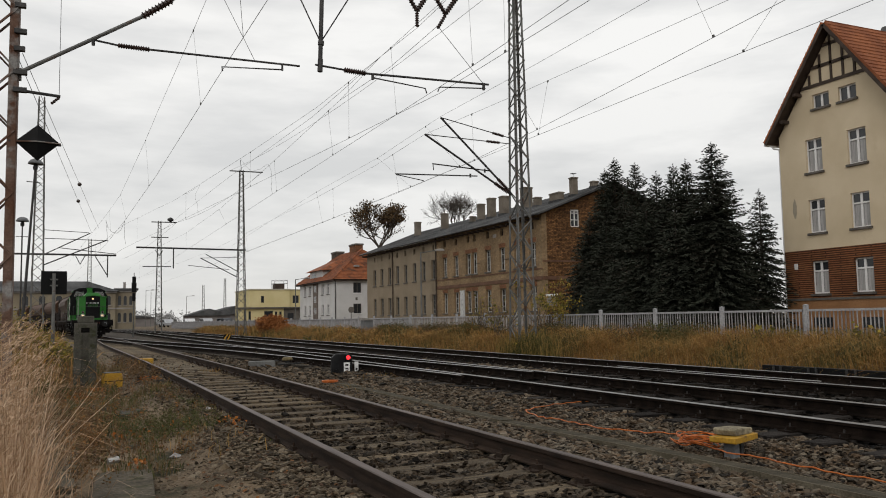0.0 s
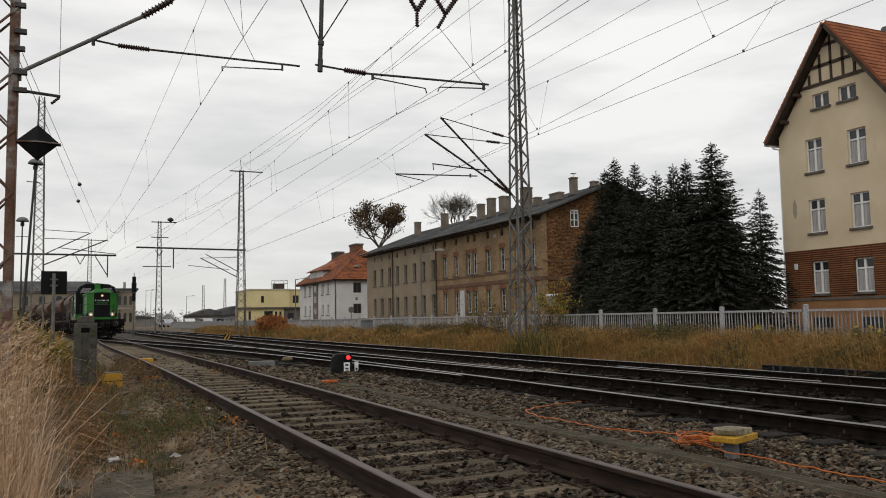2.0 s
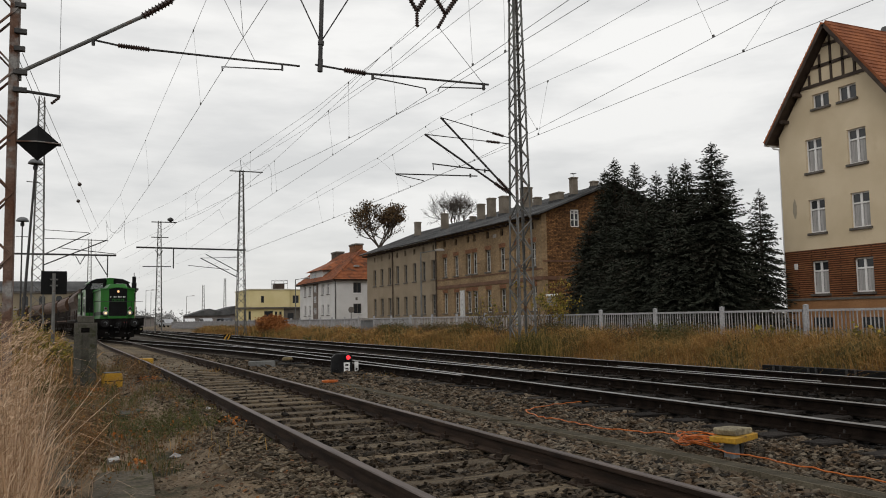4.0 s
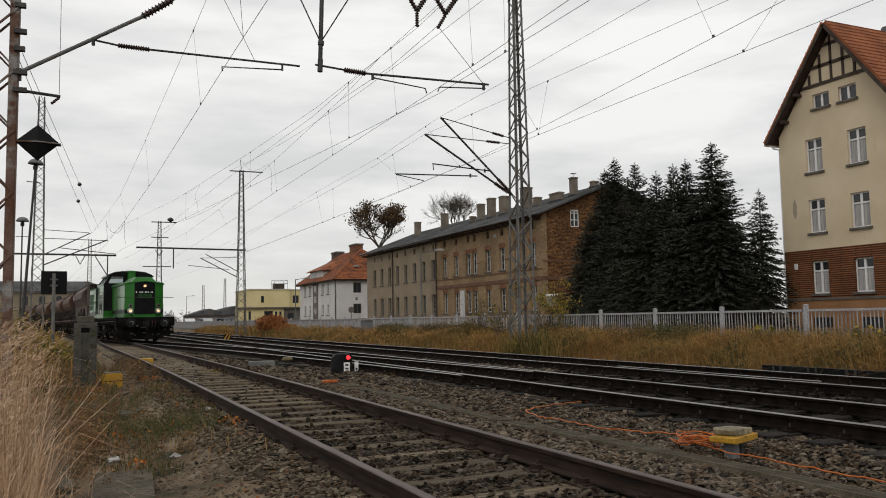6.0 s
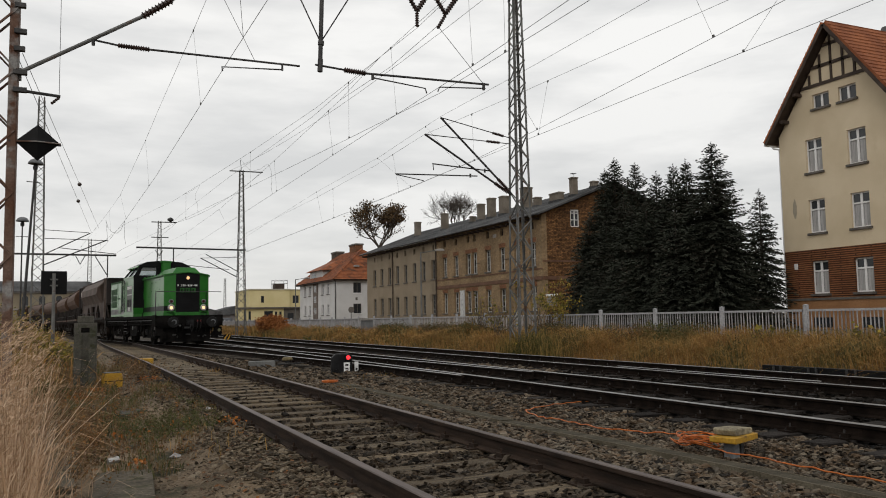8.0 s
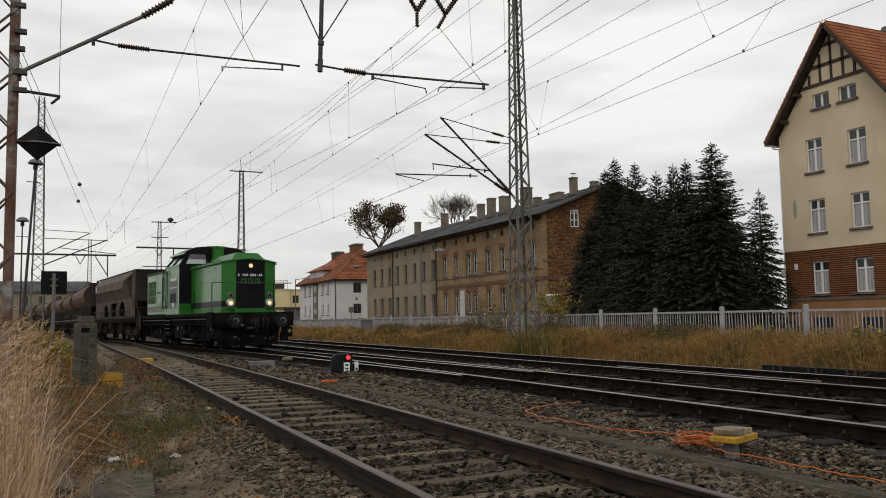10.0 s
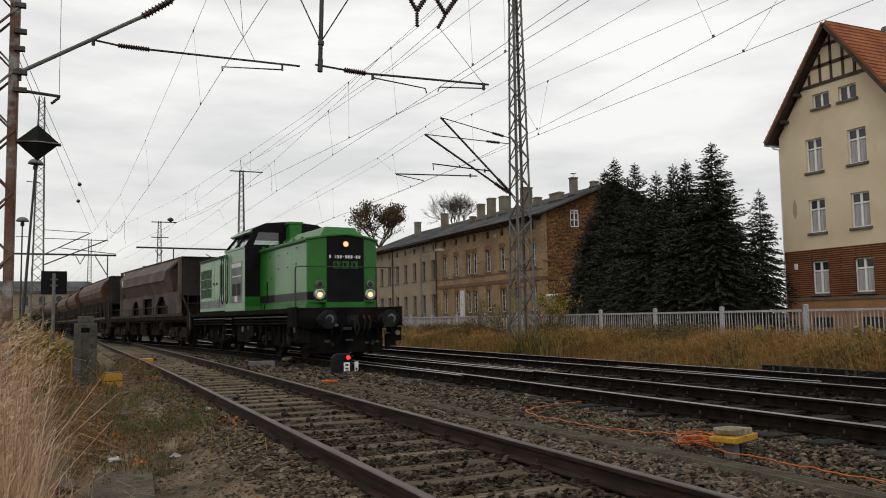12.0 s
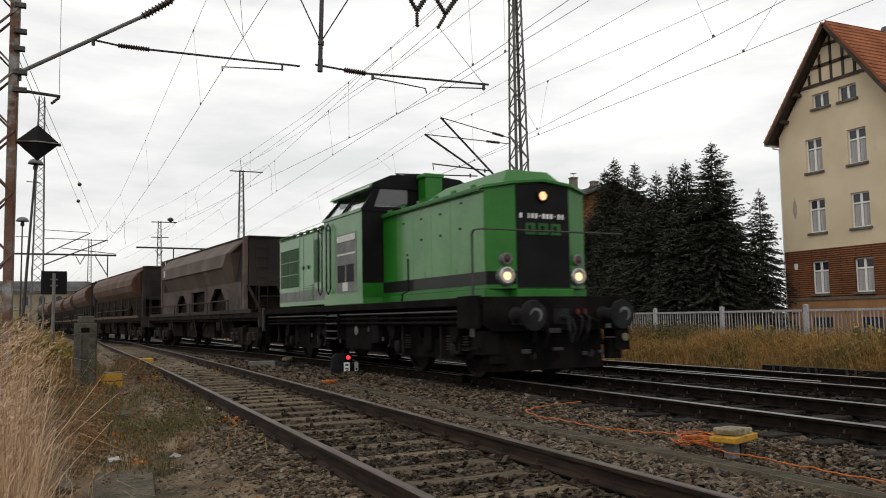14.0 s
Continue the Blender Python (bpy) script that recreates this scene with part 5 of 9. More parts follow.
def cream_house():
    """Gabled house: brick ground floor, cream upper floors, half-timbered gable."""
    X, ya, yb, z0 = 34.0, 15.7, 31.4, 0.15
    yc, apex, eave = 27.85, 15.0, 10.0
    yl, yr = 31.42, 24.9
    ho = thing("gabled_house", "cream rendered house on a red brick ground floor with half-timbered gable", "house", pose(0, 0, 0))
    wins = [(yy, zz, ww, hh) for zz, hh in ((8.05, 1.68), (4.98, 1.68), (1.93, 1.62)) for yy, ww in ((29.26, 0.98), (26.79, 1.02))]
    smalls = [(28.69, 11.22, 1.0, 0.72), (27.15, 11.22, 1.0, 0.72)]
    holes = [(y - w / 2, y + w / 2, z, z + h) for y, z, w, h in wins]
    lowh = [h for h in holes if h[2] < 4]
    uph = [h for h in holes if h[2] > 4]
    part("brick_wall", wall_with_openings(X, X + 0.4, 20.0, yl, 1.72, 4.15, lowh), BRICK_RED, ho, "red-brown brick ground floor")
    part("plinth", Geo().box(X + 0.01, X + 0.4, 20.0, yl, z0, 1.60), mat("ochre_plinth_render", (0.235, 0.115, 0.050), (0.285, 0.145, 0.066), 0.8, 25), ho)
    part("string_course", Geo().box(X - 0.05, X + 0.4, 20.0, yl, 1.60, 1.72), SILL, ho)
    part("upper_wall", wall_with_openings(X, X + 0.4, 20.0, yl, 4.15, 10.2, uph), CREAM, ho)
    half_l = yl - 0.0
    def slope(z):
        return (half_l - yc) * (apex - z) / (apex - 10.2)
    za, zb = 11.22, 11.94
    part("gable_wall", Geo().prism([(yc - slope(10.2) * 1.0, 10.2), (half_l, 10.2), (yc + slope(za), za), (yc - slope(za) * 1.0, za)], "x", X, X + 0.4), CREAM, ho)
    part("gable_wall", Geo().prism([(yc - slope(za), za), (27.15 - 0.5, za), (27.15 - 0.5, zb), (yc - slope(zb), zb)], "x", X, X + 0.4), CREAM, ho)
    part("gable_wall", Geo().box(X, X + 0.4, 27.15 + 0.5, 28.69 - 0.5, za, zb), CREAM, ho)
    part("gable_wall", Geo().prism([(28.69 + 0.5, za), (yc + slope(za), za), (yc + slope(zb), zb), (28.69 + 0.5, zb)], "x", X, X + 0.4), CREAM, ho)
    part("gable_wall", Geo().prism([(yc - slope(zb) * 1.0, zb), (yc + slope(zb), zb), (yc, apex)], "x", X, X + 0.4), CREAM, ho)
    for y, z, w, h in wins:
        window(ho, X, y, z, w, h, curtain=True)
    for y, z, w, h in smalls:
        window(ho, X, y, z, w, h, transom=0)
    # half timber
    t = Geo()
    def beam(ya_, za_, yb_, zb_, wd=0.09):
        a, b = Vector((X - 0.01, ya_, za_)), Vector((X - 0.01, yb_, zb_))
        d = (b - a).normalized()
        n = Vector((0, -d.z, d.y)) * wd
        t.add([a + n, b + n, b - n, a - n, a + n + Vector((-0.04, 0, 0)), b + n + Vector((-0.04, 0, 0)), b - n + Vector((-0.04, 0, 0)), a - n + Vector((-0.04, 0, 0))], [(0, 1, 2, 3), (7, 6, 5, 4), (0, 1, 5, 4), (1, 2, 6, 5), (2, 3, 7, 6), (3, 0, 4, 7)])
    for z in (12.39, 13.30, 14.27):
        beam(yc - slope(z) * 1.0, z, yc + slope(z), z, 0.08)
    for y in (29.28, 28.61, 27.96, 27.28, 26.64):
        zt = apex - abs(y - yc) / (half_l - yc) * (apex - 10.2)
        beam(y, 12.47, y, min(zt - 0.1, 14.9), 0.065)
    part("half_timbering", t, TIMBER, ho)
    # roof: two slopes with thickness, ridge runs back from the tracks
    def roof_slope(y_e, z_e, name):
        n = Vector((0, z_e - apex, yc - y_e)).normalized()
        if n.z < 0:
            n = -n
        up = n * 0.18
        a, b = Vector((X - 0.55, yc, apex + 0.12)), Vector((X - 0.55, y_e, z_e))
        c, d = b + Vector((14, 0, 0)), a + Vector((14, 0, 0))
        g = Geo().add([a, b, c, d, a + up, b + up, c + up, d + up], [(7, 6, 5, 4), (0, 1, 5, 4), (1, 2, 6, 5), (2, 3, 7, 6), (3, 0, 4, 7)]).add([a, b, c, d], [(0, 1, 2, 3)], 1)
        ro = part(name, g, [TILE_RED, TIMBER], ho, "orange clay tile roof")
        lo_ = [a - up * 0.08, b - up * 0.08, b - up * 0.08 + Vector((0.54, 0, 0)), a - up * 0.08 + Vector((0.54, 0, 0))]
        part("soffit", Geo().add(lo_ + [q - up * 0.12 for q in lo_], [(0, 1, 2, 3), (7, 6, 5, 4), (0, 1, 5, 4), (1, 2, 6, 5), (2, 3, 7, 6), (3, 0, 4, 7)]), TIMBER, ro)
        tl = Geo()
        ln = (b - a)
        rows = int(ln.length / 0.30)
        for k in range(rows + 1):
            p = (a + up).lerp(b + up, k / rows)
            tl.tube(p + Vector((0, 0, 0.012)), p + Vector((14, 0, 0.012)), 0.028, 5)
        part("tile_course", tl, TILE_RED, ro)
        return ro
    roof_slope(yl + 0.42, 9.92, "roof")
    roof_slope(yc - (yl - yc) - 0.42, 9.92, "roof")
    g = Geo()
    for y_e, z_e in ((yl + 0.42, 9.88), (yc - (yl - yc) - 0.42, 9.88)):
        a, b = Vector((X - 0.58, yc, apex + 0.10)), Vector((X - 0.58, y_e, z_e))
        d = (b - a).normalized()
        n = Vector((0, -d.z, d.y)) * 0.085
        g.add([a + n, b + n, b - n, a - n] + [q + Vector((0.06, 0, 0)) for q in (a + n, b + n, b - n, a - n)], [(0, 1, 2, 3), (7, 6, 5, 4), (0, 1, 5, 4), (1, 2, 6, 5), (2, 3, 7, 6), (3, 0, 4, 7)])
    part("barge_board", g, TIMBER, ho)
    g = Geo()
    for z in (10.9, 12.1):
        y = yc + slope(z)
        g.box(X - 0.45, X, y - 0.20, y + 0.02, z - 0.08, z + 0.08)
    part("purlin_end", g, TIMBER, ho)
    part("rear_roof", Geo().prism([(X + 9.6, 14.2), (X + 16.5, 14.2), (X + 13.0, 19.1)], "y", 24.0, 34.7), SLATE, ho, "dark roof of the rear wing")
    part("rear_wall", Geo().box(X + 10.0, X + 16.0, 24.4, 34.3, z0, 14.2), CREAM, ho)
    part("side_wall", Geo().box(X + 0.4, X + 9.98, yl - 0.4, yl, z0, 10.2), CREAM, ho)
    part("gutter", Geo().tube((X - 0.5, yl + 0.5, 9.88), (X + 13, yl + 0.5, 9.88), 0.07, 8).path([(X - 0.02, yl + 0.48, 9.85), (X - 0.04, yl + 0.35, 9.7), (X + 0.05, yl + 0.06, 9.6), (X + 0.05, yl + 0.06, 0.3)], 0.05, 8), WINDOW_WHITE, ho)
    for y in (28.7, 25.9):
        part("cellar_window", Geo().box(X - 0.005, X + 0.02, y, y + 1.1, 0.25, 0.75), WINDOW_GLASS, ho)
    part("house_sign", Geo().box(X - 0.03, X, 30.62, 30.82, 3.2, 3.5), WINDOW_WHITE, ho)
    part("missing_render", Geo().prism([(30.62, 6.85), (30.72, 6.6), (30.76, 6.2), (30.68, 5.85), (30.58, 5.82), (30.50, 6.1), (30.50, 6.5), (30.55, 6.75)], "x", X - 0.004, X + 0.01), mat("bare_render_patch", (0.27, 0.235, 0.18), (0.34, 0.295, 0.225), 6, 30), ho, "grey patch where render has come off")
    return ho


def brick_building():
    """Long two-storey railway building: ochre brick and grey render, low roof, many chimneys."""
    X, ya, yb = 34.0, 55.5, 97.4
    ym = 76.0
    z0, eave = 0.15, 9.15
    ho = thing("railway_building", "long two-storey ochre brick railway building with chimneys", "building", pose(0, 0, 0))
    def cells(ys, z, w, h):
        return [(y - w / 2, y + w / 2, z, z + h) for y in ys]
    brick_y = [57.0, 59.5, 62.1, 64.75, 67.4, 68.72, 71.4, 74.0]
    grey_y = [76.85, 79.4, 81.9, 84.5, 87.0, 89.5, 92.1, 94.6]
    hb = cells(brick_y, 1.48, 1.0, 2.0) + cells(brick_y, 5.06, 1.0, 1.96) + cells(brick_y, 8.05, 0.5, 0.62)
    hg = cells(grey_y, 1.48, 1.0, 1.98) + cells(grey_y, 5.02, 1.0, 1.98) + cells(grey_y, 7.95, 0.5, 0.6)
    wb = part("brick_wall", wall_with_openings(X, X + 0.45, ya, ym, z0, eave, hb), BRICK_OCHRE, ho, "ochre brick half")
    part("rendered_wall", wall_with_openings(X, X + 0.45, ym, yb, z0, eave, hg), RENDER_GREY, ho, "grey rendered half")
    for ys, zs, w in ((brick_y, ((1.48, 2.0), (5.06, 1.96), (8.05, 0.62)), 1.0), (grey_y, ((1.48, 1.98), (5.02, 1.98), (7.95, 0.6)), 1.0)):
        for y in ys:
            for z, h in zs:
                if h > 1:
                    window(ho, X, y, z, w, h, depth=0.24, casing=WINDOW_OLD if y < 76 else WINDOW_DULL, t=0.075, mid=0.045, bars=(0.33,) if z > 3 else (0.22, 0.46))
                else:
                    window(ho, X, y, z, 0.5, h, depth=0.2, mullion=False, transom=0, sill=False, casing=TIMBER)
    g = Geo().box(X - 0.07, X, ya, ym, 3.92, 4.10).box(X - 0.03, X, ya, ym, 4.10, 4.22).box(X - 0.05, X, ya, ym, 4.76, 4.86)
    part("string_course", g, mat("dark_brick_band", (0.10, 0.05, 0.03), (0.14, 0.075, 0.045), 1, 30), ho)
    lint = Geo()
    for k in range(9):
        a0, a1 = -0.56 + k * 0.1245, -0.56 + (k + 1) * 0.1245 - 0.012
        lint.prism([(a0, 0.04 * (1 - (a0 / 0.56) ** 2)), (a1, 0.04 * (1 - (a1 / 0.56) ** 2)), (a1 * 1.12, 0.36), (a0 * 1.12, 0.36)], "x", -0.02, 0)
    lint = lint.mesh("window_lintel", LINTEL_BRICK)
    for y in brick_y:
        for z in (3.48, 7.02):
            shared("window_lintel", lint, ho, pose(X, y, z))
    for y in (ym, 88.3):
        part("downpipe", Geo().tube((X - 0.1, y, 0.3), (X - 0.1, y, eave), 0.07, 8), TIMBER, ho)
    # gable end towards the camera
    depth, ridge = 13.5, 11.8
    xm = X + depth / 2
    hx0, hx1, hz0, hz1 = X + 2.73, X + 3.55, 8.2, 9.62
    part("gable_wall", Geo().box(X + 0.45, X + depth, ya, ya + 0.45, z0, hz0), BRICK_GABLE, ho)
    part("gable_wall", Geo().box(X + 0.45, hx0, ya, ya + 0.45, hz0, eave), BRICK_GABLE, ho)
    part("gable_wall", Geo().box(hx1, X + depth, ya, ya + 0.45, hz0, eave), BRICK_GABLE, ho)
    def rz(x):
        return eave + (ridge - eave) * (1 - abs(x - xm) / (depth / 2)) - 0.05
    part("gable_wall", Geo().prism([(X, eave), (hx0, eave), (hx0, rz(hx0))], "y", ya, ya + 0.45), BRICK_GABLE, ho)
    part("gable_wall", Geo().prism([(hx0, hz1), (hx1, hz1), (hx1, rz(hx1)), (hx0, rz(hx0))], "y", ya, ya + 0.45), BRICK_GABLE, ho)
    part("gable_wall", Geo().prism([(hx1, eave), (X + depth, eave), (xm, rz(xm)), (hx1, rz(hx1))], "y", ya, ya + 0.45), BRICK_GABLE, ho)
    gwin = new("window")
    gwin.parent = ho
    fr = Geo()
    for a, b, c, d in ((hx0, hx0 + 0.08, hz0, hz1), (hx1 - 0.08, hx1, hz0, hz1), (hx0, hx1, hz0, hz0 + 0.08), (hx0, hx1, hz1 - 0.14, hz1), ((hx0 + hx1) / 2 - 0.04, (hx0 + hx1) / 2 + 0.04, hz0, hz1), (hx0, hx1, hz0 + 0.55, hz0 + 0.61), (hx0, hx1, hz0 + 1.1, hz0 + 1.16)):
        fr.box(a, b, ya + 0.05, ya + 0.12, c, d)
    part("frame", fr, WINDOW_WHITE, gwin)
    part("pane", Geo().box(hx0, hx1, ya + 0.10, ya + 0.11, hz0, hz1), WINDOW_GLASS, gwin)
    part("gable_band", Geo().box(X - 0.05, X + depth, ya - 0.06, ya, 3.92, 4.10).box(X, X + depth, ya - 0.05, ya, 4.10, 4.20).box(X, X + depth, ya - 0.04, ya, 5.35, 5.47), mat("dark_gable_band", (0.10, 0.05, 0.03), (0.14, 0.075, 0.045), 1, 30), ho)
    g = Geo()
    o = 0.75
    for xe, s in ((X - o, 1), (X + depth + o, -1)):
        ze = eave - o * (ridge - eave) / (depth / 2) + 0.12
        g.add([(xe, ya - 0.7, ze), (xm, ya - 0.7, ridge + 0.1), (xm, yb + 0.6, ridge + 0.1), (xe, yb + 0.6, ze), (xe, ya - 0.7, ze + 0.16), (xm, ya - 0.7, ridge + 0.26), (xm, yb + 0.6, ridge + 0.26), (xe, yb + 0.6, ze + 0.16)], [(0, 1, 2, 3), (7, 6, 5, 4), (0, 1, 5, 4), (1, 2, 6, 5), (2, 3, 7, 6), (3, 0, 4, 7)])
    part("roof", g, SLATE, ho, "low grey felt roof")
    raft = Geo().box(-0.7, 0, -0.06, 0.06, 0, 0.18).mesh("rafter_end", TIMBER)
    for k in range(40):
        shared("rafter_end", raft, ho, pose(X, ya + 0.4 + k * 1.06, 8.72))
    for xx, y, top, w, deep in ((X + 3.2, 88.45, 12.35, 0.62, 0.62), (X + 3.2, 80.8, 12.42, 0.66, 0.66), (X + 3.2, 74.0, 11.3, 0.5, 0.5), (X + 3.2, 72.1, 12.3, 0.62, 0.60), (X + 3.2, 69.9, 12.58, 0.70, 0.62), (X + 3.2, 67.3, 12.4, 0.80, 0.72), (X + 3.2, 63.2, 12.6, 0.85, 0.75), (X + 3.2, 61.3, 11.45, 0.6, 0.5), (X + 3.2, 58.2, 11.38, 0.5, 1.5), (X + 4.12, 57.0, 12.55, 0.52, 0.5), (X + 6.2, 57.0, 12.35, 0.55, 0.5)):
        zb = eave + (xx - X) * (ridge - eave) / (depth / 2) - 0.2
        ch = part("chimney", Geo().box(xx - w / 2, xx + w / 2, y - deep / 2, y + deep / 2, zb, top - 0.12).box(xx - w / 2 - 0.05, xx + w / 2 + 0.05, y - deep / 2 - 0.05, y + deep / 2 + 0.05, top - 0.12, top - 0.03).box(xx - w / 2, xx + w / 2, y - deep / 2, y + deep / 2, top - 0.03, top), CHIMNEY_BRICK, ho)
        part("flashing", Geo().box(xx - w / 2 - 0.07, xx + w / 2 + 0.07, y - deep / 2 - 0.07, y + deep / 2 + 0.07, zb + 0.1, zb + 0.52), SLATE, ch)
    part("chimney_cowl", Geo().tube((X + 4.12, 57.0, 12.55), (X + 4.12, 57.0, 12.85), 0.02, 5).box(X + 3.9, X + 4.34, 56.85, 57.15, 12.85, 12.88), STEEL_DARK, ho)
    for k in range(30):
        y = ya + 0.2 + k * 1.42
        seam = Geo()
        dz = (ridge - eave) / (depth / 2)
        seam.tube((X - o, y, eave - o * dz + 0.29), (xm, y, ridge + 0.27), 0.022, 4)
        part("felt_seam", seam, SLATE, ho)
    part("gutter", Geo().tube((X - o - 0.05, ya - 0.6, eave - o * dz + 0.20), (X - o - 0.05, yb + 0.5, eave - o * dz + 0.20), 0.075, 8), STEEL_DARK, ho)
    part("vent_plate", Geo().box(X - 0.03, X, 63.1, 63.7, 8.0, 8.3), CHIMNEY, ho)
    for y in (60.8, 66.1):
        part("iron_stay", Geo().tube((X - 0.04, y, 5.95), (X - 0.04, y + 1.1, 5.95), 0.025, 4), TIMBER, ho)
    part("side_wall", Geo().box(X + depth - 0.45, X + depth, ya + 0.45, yb, z0, eave).box(X + 0.45, X + depth - 0.45, yb - 0.45, yb, z0, eave), RENDER_GREY, ho)
    part("notice_board", Geo().box(X - 0.08, X - 0.02, 69.55, 70.5, 1.1, 3.6), mat("faded_notice_paint", (0.42, 0.42, 0.41), (0.54, 0.54, 0.53), 4, 30, 0.7, spots=((0.30, 0.30, 0.30), 3, 0.55)), ho, "tall white notice board")
    return ho


def white_house():
    X, ya, yb, z0, eave, ridge = 34.0, 110.35, 130.3, 0.1, 6.7, 11.6
    ho = thing("white_house", "white rendered house with a hipped orange tile roof", "house", pose(0, 0, 0))
    holes = [(y - 0.6, y + 0.6, z, z + h) for y in (114.45, 117.25, 124.35, 127.05) for z, h in ((1.75, 1.5), (4.75, 1.55))]
    part("front_wall", wall_with_openings(X, X + 0.4, ya, yb, z0, eave, holes), WHITE_RENDER, ho)
    for h in holes:
        window(ho, X, (h[0] + h[1]) / 2, h[2], 1.2, h[3] - h[2], depth=0.2, sill=True, t=0.07)
    bay = part("stair_bay", Geo().box(X - 0.10, X + 0.1, 119.7, 122.2, 0.3, eave), mat("brown_bay", (0.11, 0.085, 0.072), (0.15, 0.12, 0.10), 1, 20), ho)
    for z in (1.9, 3.6, 5.2):
        part("stair_window", Geo().box(X - 0.13, X - 0.09, 120.5, 121.4, z, z + 1.0), WINDOW_GLASS, bay)
        part("stair_window_frame", Geo().box(X - 0.15, X - 0.13, 120.92, 120.98, z, z + 1.0).box(X - 0.15, X - 0.09, 120.42, 120.5, z, z + 1.0).box(X - 0.15, X - 0.09, 121.4, 121.48, z, z + 1.0), WINDOW_WHITE, bay)
    part("end_wall", Geo().box(X + 0.4, X + 12, ya, ya + 0.4, z0, eave), WHITE_RENDER, ho)
    for z, h in ((4.8, 1.35), (1.9, 1.3)):
        wi = new("window")
        wi.parent = ho
        wi.location = (X + 2.5, ya, z)
        part("pane", Geo().box(0.0, 1.0, -0.02, 0.02, 0, h), WINDOW_GLASS, wi)
        part("frame", Geo().box(-0.07, 0.0, -0.05, 0.0, 0, h).box(1.0, 1.07, -0.05, 0.0, 0, h).box(-0.07, 1.07, -0.05, 0.0, h, h + 0.07).box(0.47, 0.53, -0.04, -0.02, 0, h), SILL, wi)
        part("sill", Geo().box(-0.12, 1.12, -0.12, 0.0, -0.12, 0.0), WINDOW_WHITE, wi)
    part("wall_vent", Geo().box(X + 2.75, X + 3.05, ya - 0.04, ya, 3.75, 4.15), SILL, ho)
    part("downpipe", Geo().tube((X - 0.12, ya + 0.25, 0.2), (X - 0.12, ya + 0.25, eave), 0.07, 8), STEEL_DARK, ho)
    part("eave_board", Geo().box(X - 0.55, X + 12.5, ya - 0.55, yb + 0.55, eave - 0.22, eave - 0.01), TIMBER, ho)
    o = 0.7
    xm = X + 6
    vs = [(X - o, ya - o, eave), (X + 12 + o, ya - o, eave), (X + 12 + o, yb + o, eave), (X - o, yb + o, eave), (xm, ya + 6.5, ridge), (xm, yb - 2, ridge)]
    ro = part("roof", Geo().add(vs, [(0, 1, 4), (1, 2, 5, 4), (2, 3, 5), (3, 0, 4, 5), (0, 3, 2, 1)]), TILE_MOTTLED, ho, "hipped orange clay tile roof")
    tl = Geo()
    for k in range(1, 22):
        u = k / 22
        for a, b, c, d in ((0, 3, 4, 5), (1, 0, 4, 4)):
            p, q = Vector(vs[a]).lerp(Vector(vs[c]), u), Vector(vs[b]).lerp(Vector(vs[d]), u)
            tl.tube(p + Vector((0, 0, 0.02)), q + Vector((0, 0, 0.02)), 0.045, 4)
    part("tile_course", tl, TILE_MOTTLED, ro)
    part("hip_tile", Geo().tube((X - o, ya - o, eave + 0.05), (xm, ya + 6.5, ridge + 0.05), 0.14, 6), TILE_MOTTLED, ro)
    part("roof_hatch", Geo().box(X + 3.2, X + 3.9, ya + 1.6, ya + 2.1, eave + 1.9, eave + 2.15), CHIMNEY, ro)
    do = part("dormer", Geo().box(X + 0.4, X + 3.5, 118.7, 125.6, eave + 0.1, eave + 1.75), WHITE_RENDER, ho)
    part("dormer_window", Geo().box(X + 0.36, X + 0.42, 122.3, 124.3, eave + 0.5, eave + 1.5), WINDOW_GLASS, do)
    part("dormer_roof", Geo().add([(X - 0.1, 117.9, eave + 1.75), (X - 0.1, 126.6, eave + 1.75), (X + 5.4, 126.6, eave + 2.0), (X + 5.4, 117.9, eave + 2.0), (X + 3.0, 120.2, eave + 3.3), (X + 3.0, 124.4, eave + 3.3), (X + 5.4, 124.4, eave + 3.6), (X + 5.4, 120.2, eave + 3.6)], [(0, 1, 5, 4), (1, 2, 6, 5), (2, 3, 7, 6), (3, 0, 4, 7), (4, 5, 6, 7), (3, 2, 1, 0)]), TILE_MOTTLED, do)
    for y, w, top in ((129.2, 2.9, 12.1), (119.6, 2.9, 12.55)):
        ch = part("chimney", Geo().box(xm - 0.6, xm + 0.6, y - w / 2, y + w / 2, ridge - 1.2, top - 0.25), LINTEL_BRICK if y < 125 else SOOTY_BRICK, ho)
        part("chimney_cap", Geo().box(xm - 0.7, xm + 0.7, y - w / 2 - 0.1, y + w / 2 + 0.1, top - 0.25, top), SILL, ch)
    return ho


